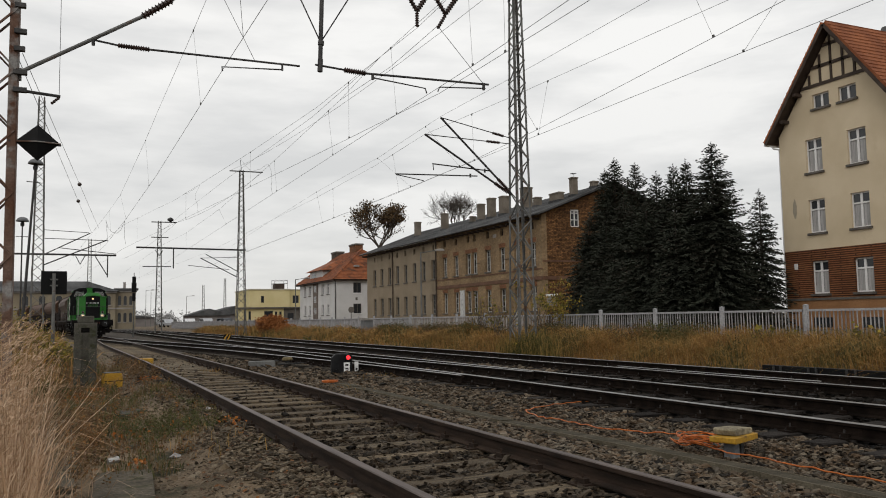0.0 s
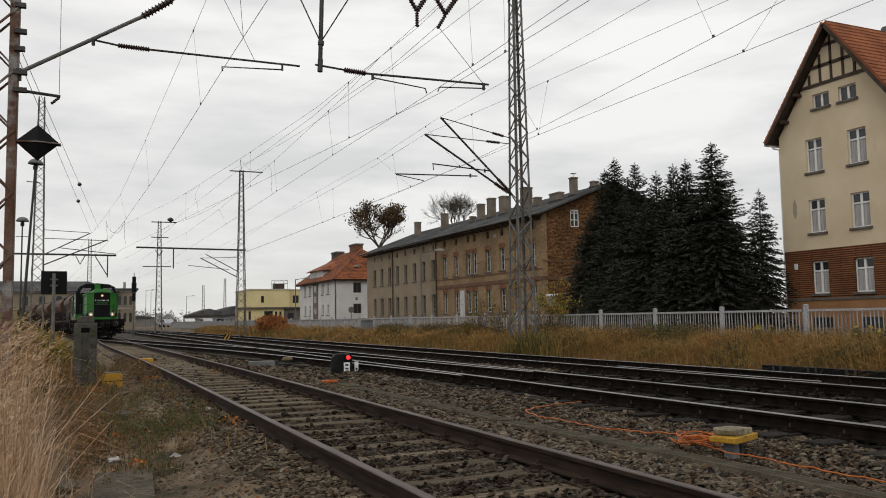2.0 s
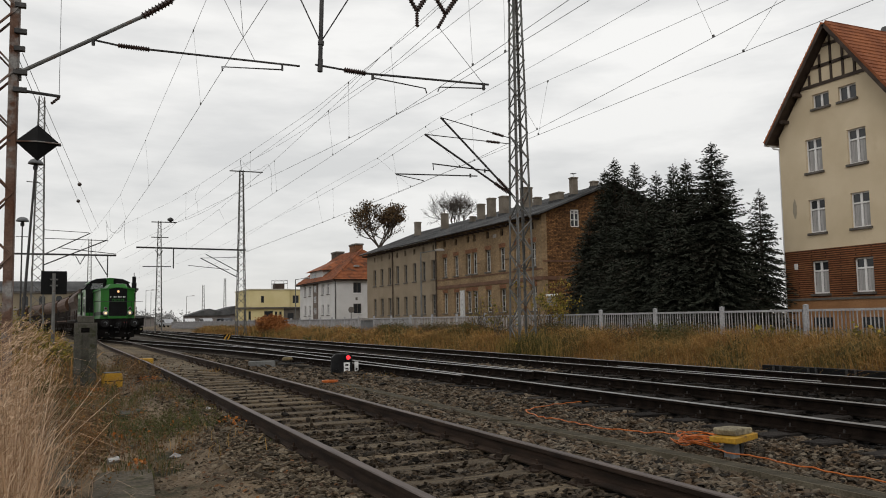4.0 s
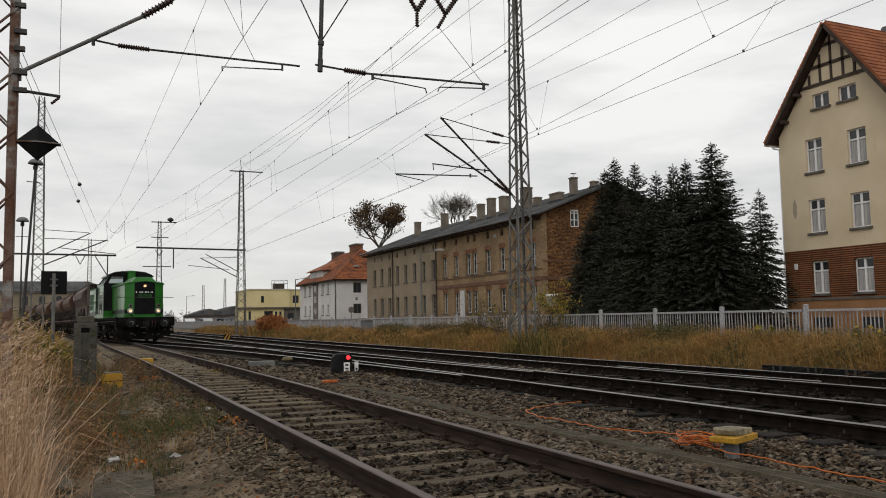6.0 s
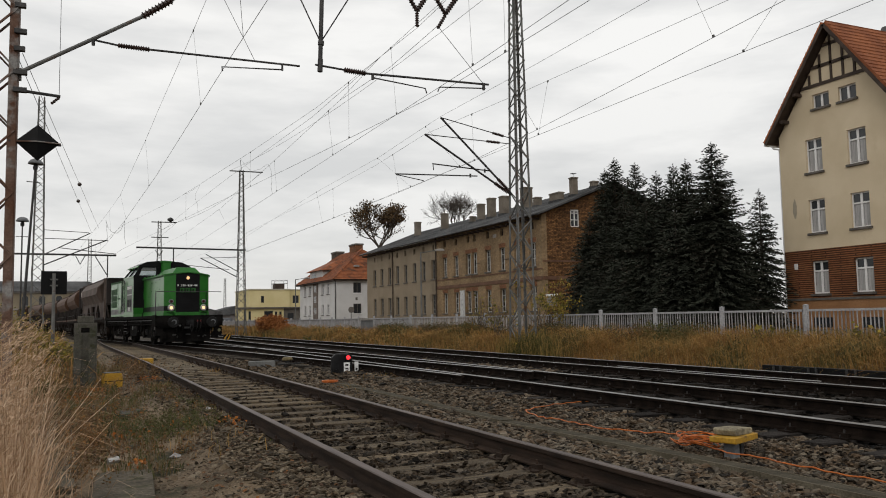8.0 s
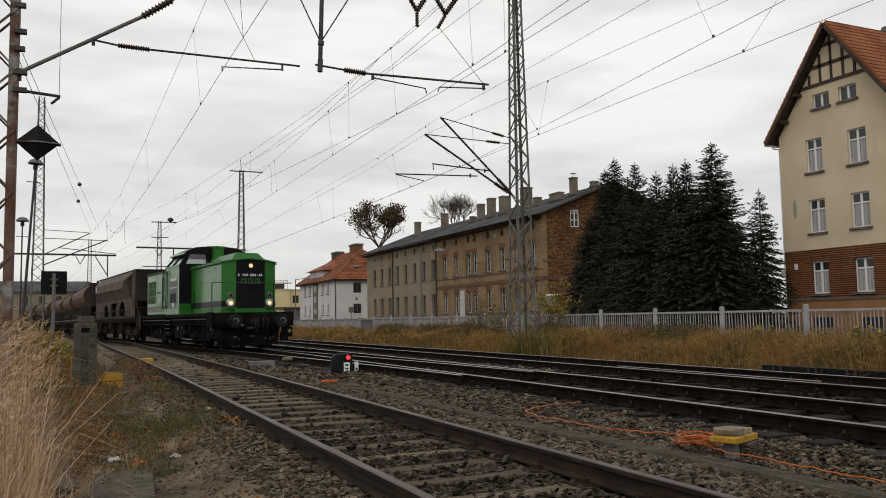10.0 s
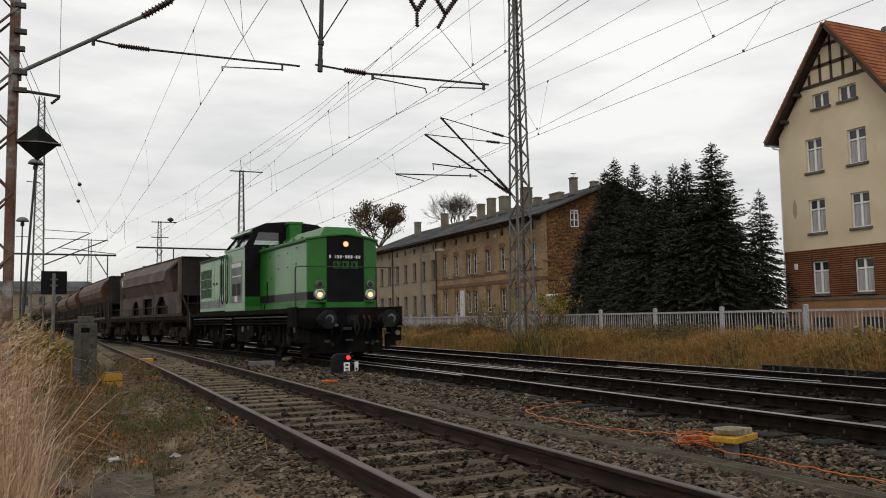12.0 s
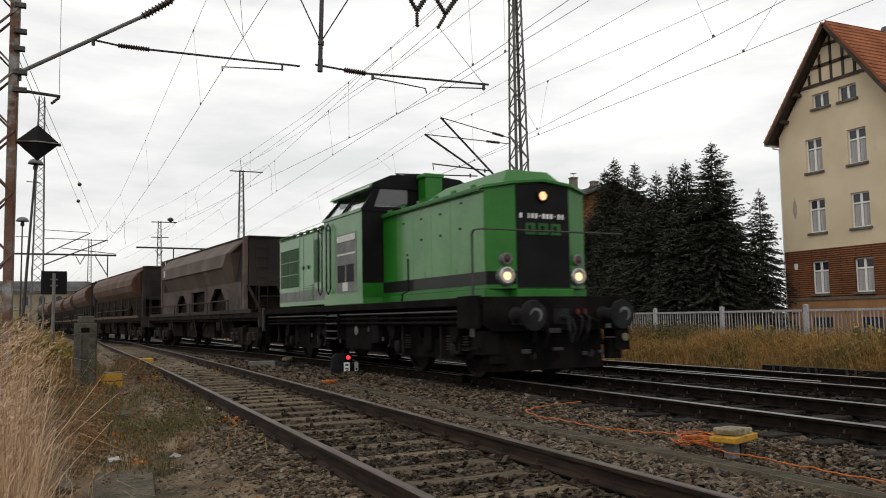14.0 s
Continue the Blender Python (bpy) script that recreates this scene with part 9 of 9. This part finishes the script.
def point_things():
    b = thing("point_machine", "long pale grey point machine cover", "point machine", pose(4.86, 22.75, -0.26, 0, 0, -10))
    part("cover", Geo().prism([(-0.36, 0.0), (0.36, 0.0), (0.36, 0.17), (0.34, 0.20), (-0.34, 0.20), (-0.36, 0.17)], "y", -0.16, 0.16), mat("pale_grey_cover", (0.115, 0.115, 0.11), (0.165, 0.165, 0.158), 3, 40), b, bevel=0.012)
    part("hasp", Geo().box(-0.04, 0.04, -0.175, -0.16, 0.04, 0.11), STEEL_DARK, b)
    part("base", Geo().box(-0.45, 0.5, -0.2, 0.2, -0.06, 0.0), CONCRETE, b)
    m = thing("cable_bollard", "small pale mushroom-topped cable bollard", "bollard", pose(5.63, 23.0, -0.20))
    part("stem", Geo().lathe([(0.02, -0.05), (0.07, -0.05), (0.07, 0.12), (0.02, 0.13)], 10), STEEL_DARK, m)
    part("cap", Geo().lathe([(0.02, 0.12), (0.14, 0.12), (0.16, 0.15), (0.13, 0.2), (0.02, 0.22)], 12), mat("mossy_cap", (0.11, 0.085, 0.04), (0.17, 0.135, 0.07), 6, 40), m)
    for y in (22.4, 24.3):
        r = thing("point_rod", "dark steel rod of the points", "rod", pose(6.2, y, -0.14, 0, 0, 5))
        part("rod", Geo().tube((-1.0, 0, 0), (0.9, 0, 0), 0.02), STEEL_DARK, r)
    w = thing("striped_marker", "yellow and black striped marker board by the track", "marker", pose(9.4, 54.8, -0.25))
    part("post", Geo().tube((0, 0, 0), (0, 0, 0.3), 0.04), STEEL_DARK, w)
    part("board", Geo().prism([(-0.25, 0.15), (-0.05, 0.0), (0.30, 0.25), (0.25, 0.5), (-0.20, 0.45)], "y", -0.02, 0.02), PAINT_BLACK, w)
    part("stripe", Geo().prism([(-0.22, 0.12), (-0.12, 0.06), (0.14, 0.47), (0.02, 0.46)], "y", -0.026, -0.02).prism([(0.02, 0.06), (0.16, 0.16), (0.26, 0.40), (0.22, 0.48)], "y", -0.026, -0.02), YELLOW, w)
    v = thing("rail_lubricator", "small yellow box fixed to the siding rail", "equipment box", pose(2.02, 25.4, -0.16, 0, 0, 5))
    part("housing", Geo().box(-0.12, 0.22, -0.22, 0.22, 0.0, 0.17).box(-0.18, -0.12, -0.3, 0.1, -0.02, 0.05), YELLOW, v, bevel=0.015)


def signal_back():
    p = thing("signal_board", "dark square signal board seen from behind on a grey post", "railway signal", pose(-0.46, 30.0, -0.3))
    part("post", Geo().tube((0, -0.06, 0), (0, -0.06, 3.02), 0.055, 8), STEEL_GREY, p)
    part("board", Geo().box(-0.39, 0.39, 0.0, 0.07, 2.33, 3.10), PAINT_BLACK, p, bevel=0.01)
    part("clamp", Geo().box(-0.12, 0.12, -0.09, 0.0, 2.60, 2.64).box(-0.12, 0.12, -0.09, 0.0, 2.80, 2.84), STEEL_GREY, p)
    for x, y, h, r, lab in ((-1.46, 30.5, 4.80, 0.028, "slim grey yard lamp with a domed dish shade"), (-1.21, 25.0, 5.79, 0.038, "leaning grey yard lamp with a domed dish shade")):
        q = thing("yard_lamp", lab, "lamp post", pose(x, y, -0.3, 0, 3.0 if r > 0.03 else 0, 0), group="yard lamps")
        part("pole", Geo().tube((0, 0, 0), (0, 0, h - 0.17), r * 1.2, 8, r * 0.75), STEEL_DARK, q)
        part("shade", Geo().lathe([(0.02, h + 0.13), (0.07, h + 0.125), (0.14, h + 0.09), (0.185, h + 0.03), (0.20, h - 0.02), (0.18, h - 0.02), (0.12, h + 0.03), (0.02, h + 0.05)], 18), GREY_BOX, q, "dull grey domed dish", smooth=True)
        part("lamp_socket", Geo().lathe([(0.02, h - 0.19), (0.055, h - 0.18), (0.065, h - 0.10), (0.045, h - 0.04), (0.02, h + 0.04)], 10), STEEL_DARK, q)
        part("ladder_bar", Geo().tube((-0.19, 0, h - 0.52), (0.17, 0, h - 0.53), 0.012, 6), STEEL_DARK, q)
    s = thing("colour_light_signal", "slim black colour-light signal on a post", "railway signal", pose(5.4, 80.0, -0.25))
    part("post", Geo().tube((0, 0, 0), (0, 0, 4.0), 0.07, 6), STEEL_GREY, s)
    part("head", Geo().box(-0.21, 0.21, -0.1, 0.1, 4.1, 5.0).box(-0.16, 0.16, -0.1, 0.1, 5.0, 5.55).box(-0.14, 0.14, -0.12, 0.1, 3.3, 4.05).box(-0.03, 0.03, -0.03, 0.03, 5.55, 5.9), PAINT_BLACK, s, bevel=0.02)


def slabs():
    for k, (x, y, w, d, a) in enumerate(((-0.12, 10.3, 0.22, 2.1, 1), (0.43, 7.25, 0.235, 0.68, -4), (-0.14, 7.9, 0.2, 0.5, 3))):
        s = thing("concrete_slab", "sunken weathered concrete slab", "slab", pose(x, y, -0.33, 0, 0, a), group="sunken slabs")
        part("slab", Geo().box(-w, w, -d, d, -0.1, 0.062 + 0.01 * (k == 0)), SLAB, s, bevel=0.015)
    for k, (x, y, w, d, m) in enumerate(((0.78, 12.9, 0.16, 0.18, CONCRETE), (0.45, 14.0, 0.10, 0.2, CONCRETE), (1.0, 13.1, 0.12, 0.10, CONCRETE), (0.66, 9.4, 0.06, 0.05, CONCRETE))):
        s = thing("flat_stone", "flat pale stone lying in the weeds", "stone", pose(x, y, -0.28, 4, 3, 25 * k), group="flat stones")
        part("stone", Geo().prism([(-w, -d * 0.5), (w * 0.6, -d), (w, d * 0.3), (-w * 0.2, d), (-w * 0.9, d * 0.5)], "z", -0.02, 0.03), m, s, bevel=0.006)
    for x, y, lab in ((1.70, 11.3, "crumpled white paper scrap"), (0.98, 8.6, "small white litter scrap")):
        p = thing("paper_scrap", lab, "litter", pose(x, y, ground_height(x, y) + 0.015))
        part("scrap", Geo().add([(-0.06, -0.03, 0.01), (0.05, -0.04, 0.0), (0.07, 0.03, 0.015), (-0.04, 0.05, 0.0), (0.0, 0.0, 0.045)], [(0, 1, 4), (1, 2, 4), (2, 3, 4), (3, 0, 4), (0, 3, 2, 1)]), mat("damp_grey_paper", (0.22, 0.215, 0.21), (0.34, 0.335, 0.33), 30, 90, 0.9), p)
    p = thing("drink_can", "small crushed tin lying by the slab", "litter", pose(0.40, 8.25, -0.22, 0, 84, 20))
    part("can", Geo().lathe([(0.01, -0.05), (0.028, -0.05), (0.03, -0.03), (0.027, 0.0), (0.031, 0.03), (0.027, 0.05), (0.01, 0.052)], 12), CHROME, p)


concrete_post()
yellow_housing(0.84, 18.4, -0.33, 8, 0.18, 0.17, 0.35, "battered yellow equipment box in the weeds")
dwarf_signal()
cable_things()
point_things()
signal_back()
slabs()


# ---------------------------------------------------------------- street and distance
def street_lamp(x, y, h, arm, label="grey street lamp with a flat lantern"):
    p = thing("street_lamp", label, "street lamp", pose(x, y, 0.1), group="street lamps")
    part("pole", Geo().tube((0, 0, 0), (0, 0, h), 0.07, 8, 0.045), STEEL_GREY, p)
    part("arm", Geo().tube((0, 0, h - 0.03), (arm * 0.72, -0.1, h + 0.12), 0.03, 6), STEEL_GREY, p)
    lantern = Geo().prism([(arm * 0.68, h + 0.08), (arm * 1.1, h + 0.09), (arm * 1.14, h + 0.14), (arm * 1.04, h + 0.23), (arm * 0.80, h + 0.22), (arm * 0.68, h + 0.15)], "y", -0.24, 0.04)
    part("lantern", lantern, CHIMNEY, p, "pale rounded lantern", bevel=0.03)


def street_things():
    street_lamp(18.97, 44.7, 4.85, 1.3)
    street_lamp(20.93, 82.0, 5.1, 1.3)
    for x, y, h in ((25.1, 200, 7.0), (16.5, 205, 8.6), (18.5, 215, 9)):
        street_lamp(x, y, h, 1.6, "distant tall grey street lamp")
    c = thing("switch_cabinet", "grey switch cabinet with a pale sloping lid by the fence", "cabinet", pose(14.9, 42.8, 0.0))
    part("body", Geo().box(-0.25, 0.25, -0.3, 0.3, 0, 0.98), GREY_BOX, c, bevel=0.01)
    part("lid", Geo().prism([(-0.34, 0.98), (0.34, 0.98), (0.34, 1.02), (-0.34, 1.12)], "y", -0.38, 0.38), CHIMNEY, c)
    s = thing("round_sign", "round road sign on a pole behind the fence", "road sign", pose(17.5, 53.5, 0.1))
    part("pole", Geo().tube((0, 0, 0), (0, 0, 1.7), 0.03, 6), STEEL_GREY, s)
    part("disc", Geo().lathe([(0.01, -0.02), (0.21, -0.02), (0.21, 0.0), (0.01, 0.0)], 18, (0, -0.02, 1.6), "y"), SILL, s)
    w = thing("board_frame", "pale weathered wooden board behind the fence", "board", pose(17.4, 28.09, 0.1))
    part("board", Geo().box(-0.03, 0.03, -0.62, 0.0, 1.31, 1.73), CHIMNEY, w, bevel=0.01)
    part("top_batten", Geo().box(-0.05, 0.05, -0.68, 0.06, 1.73, 1.81), WHITE_PAINT, w)
    for yy in (-0.58, -0.04):
        part("leg", Geo().box(-0.03, 0.03, yy - 0.03, yy + 0.03, 0, 1.31), TIMBER, w)
    for x, y in ((28.9, 200), (33.9, 200)):
        lattice_mast("far thin lattice mast", x, y, 9.8 if x < 30 else 11.4, 0.7, 0.4, STEEL_GREY, 0.0)
    CAR = [mat("white_car_paint", (0.55, 0.55, 0.56), (0.62, 0.62, 0.63), 1, 10, 0.3), mat("silver_car_paint", (0.35, 0.36, 0.38), (0.42, 0.43, 0.45), 1, 10, 0.3), mat("dark_car_paint", (0.03, 0.035, 0.045), (0.05, 0.055, 0.065), 1, 10, 0.3)]
    for k, (x, y) in enumerate(((19.0, 148), (22.0, 150), (25.0, 149), (29.0, 152), (17.0, 165), (32.0, 156), (35.5, 160))):
        v = thing("parked_car", ("white", "silver", "dark")[k % 3] + " parked car far off beyond the fence", "car", pose(x, y, 0.2, 0, 0, 90 + 12 * (k % 3)), group="parked cars")
        part("body", Geo().prism([(-2.1, 0.3), (2.1, 0.3), (2.15, 0.75), (1.2, 0.95), (0.6, 1.45), (-1.2, 1.48), (-1.9, 0.95), (-2.15, 0.8)], "y", -0.85, 0.85), CAR[k % 3], v, bevel=0.08)
        part("side_window", Geo().prism([(-1.5, 0.95), (1.0, 0.95), (0.55, 1.38), (-1.15, 1.40)], "y", -0.87, 0.87), WINDOW_GLASS, v)
        for wx in (-1.3, 1.3):
            for wy in (-0.8, 0.8):
                part("wheel", Geo().lathe([(0.05, wy - 0.1), (0.31, wy - 0.1), (0.31, wy + 0.1), (0.05, wy + 0.1)], 12, (wx, 0, 0.31), "y"), UNDERFRAME, v)
    BEIGE = mat("sooty_beige_render", (0.20, 0.165, 0.115), (0.26, 0.22, 0.155), 0.3, 12, 0.9)
    st = thing("station_building", "broad beige station building with a low grey roof", "building", pose(0, 150, 0.1))
    part("main_block", Geo().box(-16, 7.2, 0, 14, 0, 6.4), BEIGE, st)
    part("main_roof", Geo().add([(-16.6, -0.6, 6.4), (7.8, -0.6, 6.4), (7.8, 14.6, 6.4), (-16.6, 14.6, 6.4), (-12, 7, 8.4), (3.0, 7, 8.4)], [(0, 1, 5, 4), (1, 2, 5), (2, 3, 4, 5), (3, 0, 4), (0, 3, 2, 1)]), SLATE, st)
    part("side_wing", Geo().box(7.2, 10.5, 1, 12, 0, 6.6), BEIGE, st)
    part("wing_roof", Geo().box(7.0, 10.9, 0.6, 12.4, 6.6, 6.95), SLATE, st)
    for x in (-14, -11.5, -9, -6.5, -4, -1.5, 1, 3.5, 6, 7.9, 8.8, 9.7):
        for z in (1.2, 4.1):
            w = 0.24 if x > 7 else 0.45
            yw = 0.0 if x < 7.2 else 1.0
            wi = part("window", Geo().prism([(x - w, z), (x + w, z), (x + w, z + 1.3), (x + w * 0.6, z + 1.55), (x - w * 0.6, z + 1.55), (x - w, z + 1.3)], "y", yw - 0.03, yw + 0.05), WINDOW_GLASS, st)
            part("sill", Geo().box(x - w - 0.08, x + w + 0.08, yw - 0.1, yw, z - 0.12, z), CHIMNEY, wi)
    part("chimney", Geo().box(8.7, 9.1, 5, 5.6, 6.9, 8.2), CHIMNEY, st)
    part("cornice", Geo().box(-16.2, 7.4, -0.25, 0.0, 6.1, 6.4).box(7.2, 10.7, 0.8, 1.0, 6.3, 6.6).box(-16, 10.5, -0.12, 0.0, 3.4, 3.6), CHIMNEY, st)
    # the boards are lightened to paint in the haze of distance
    for x, y, w, d, h, r in ((29.6, 200, 4.6, 10, 2.4, 1.6), (36.5, 206, 6.5, 12, 2.7, 2.0), (13.0, 240, 8, 14, 2.4, 1.0)):
        sh = thing("goods_shed", "low dark goods shed, boards paled for haze, with a grey pitched roof", "shed", pose(x, y, 0.1), group="far goods sheds")
        part("wall", Geo().box(-w, w, -d / 2, d / 2, 0, h), mat("haze_paled_shed_boards", (0.15, 0.135, 0.13), (0.21, 0.19, 0.18), 0.5, 10, 0.9) if x == 29.6 else bpy.data.materials["haze_paled_shed_boards"], sh)
        part("roof", Geo().prism([(-w - 0.6, h), (w + 0.6, h), (0, h + r)], "y", -d / 2 - 0.6, d / 2 + 0.6), SLATE, sh)
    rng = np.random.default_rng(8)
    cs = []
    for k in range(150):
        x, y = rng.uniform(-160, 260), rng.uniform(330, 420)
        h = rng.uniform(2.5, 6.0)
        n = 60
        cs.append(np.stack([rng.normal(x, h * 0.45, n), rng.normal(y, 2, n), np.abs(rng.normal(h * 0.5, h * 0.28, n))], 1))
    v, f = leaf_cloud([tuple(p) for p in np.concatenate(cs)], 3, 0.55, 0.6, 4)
    # far trees in pale greys, so the haze sits in their colour
    quick_mesh("distant_wood", "line of distant bare trees in greys paled for haze", v, f, ramp_material("haze_paled_tree_grey", [(0.24, 0.24, 0.235), (0.30, 0.30, 0.295), (0.36, 0.355, 0.35)]), "trees")


street_things()


# ---------------------------------------------------------------- the train and its motion
LOCO, LOCO_SETS = locomotive()
WAGON_WHEEL = wheel_mesh(0.46)
WAGONS = [hopper_wagon(k == 0, WAGON_WHEEL) for k in range(6)]
WAGON_LENGTH = 17.6


def lamp_plane(t):
    """Distance along the line of the locomotive's lamp plane at t seconds."""
    return 72.97 - 3.975 * t - 0.02634 * t * t - 0.00008 * t ** 3


def train_arc():
    ys = np.arange(-20, 236, 0.5)
    xs = np.array([TRAIN_LINE(y) for y in ys])
    s = np.concatenate([[0], np.cumsum(np.hypot(np.diff(xs), np.diff(ys)))])
    return ys, s


ARC_Y, ARC_S = train_arc()


def on_line(s):
    y = float(np.interp(s, ARC_S, ARC_Y))
    return Vector((TRAIN_LINE(y), y, 0))


def vehicle_pose(s_mid, front, rear):
    """The pose of a vehicle whose pivots lie at front and rear (own y) and whose origin is at s_mid along the line."""
    a, b = on_line(s_mid - front), on_line(s_mid - rear)
    d = (a - b).normalized()
    o = a - d * front
    right = d.cross(Vector((0, 0, 1)))
    return Matrix(((right.x, d.x, 0, o.x), (right.y, d.y, 0, o.y), (0, 0, 1, 0), (0, 0, 0, 1)))


def motions():
    """The train rolls towards the camera; every wheelset turns with it."""
    times = [k * 0.5 for k in range(29)]
    turns = [k * 4 / 30 for k in range(105)] + [14.0]
    def s_loco(t):
        return float(np.interp(lamp_plane(t), ARC_Y, ARC_S)) + 5.65
    s0 = s_loco(0)
    cars = [(LOCO, LOCO_SETS, 0.0, 3.55, -3.35, 0.5)]
    for k, (wg, sets) in enumerate(WAGONS):
        cars.append((wg, sets, 7.2 + WAGON_LENGTH * (k + 0.5), 6.2, -6.2, 0.46))
    for ob, sets, back, pf, pr, r in cars:
        walk(ob, [(t, vehicle_pose(s_loco(t) + back, pf, pr)) for t in times])
        for n, ws in enumerate(sets):
            y = ws.location.y
            walk(ws, [(t, pose(0, y, r, -math.degrees((s0 - s_loco(t)) / r) - 17 * n, 0, 0)) for t in turns])


motions()
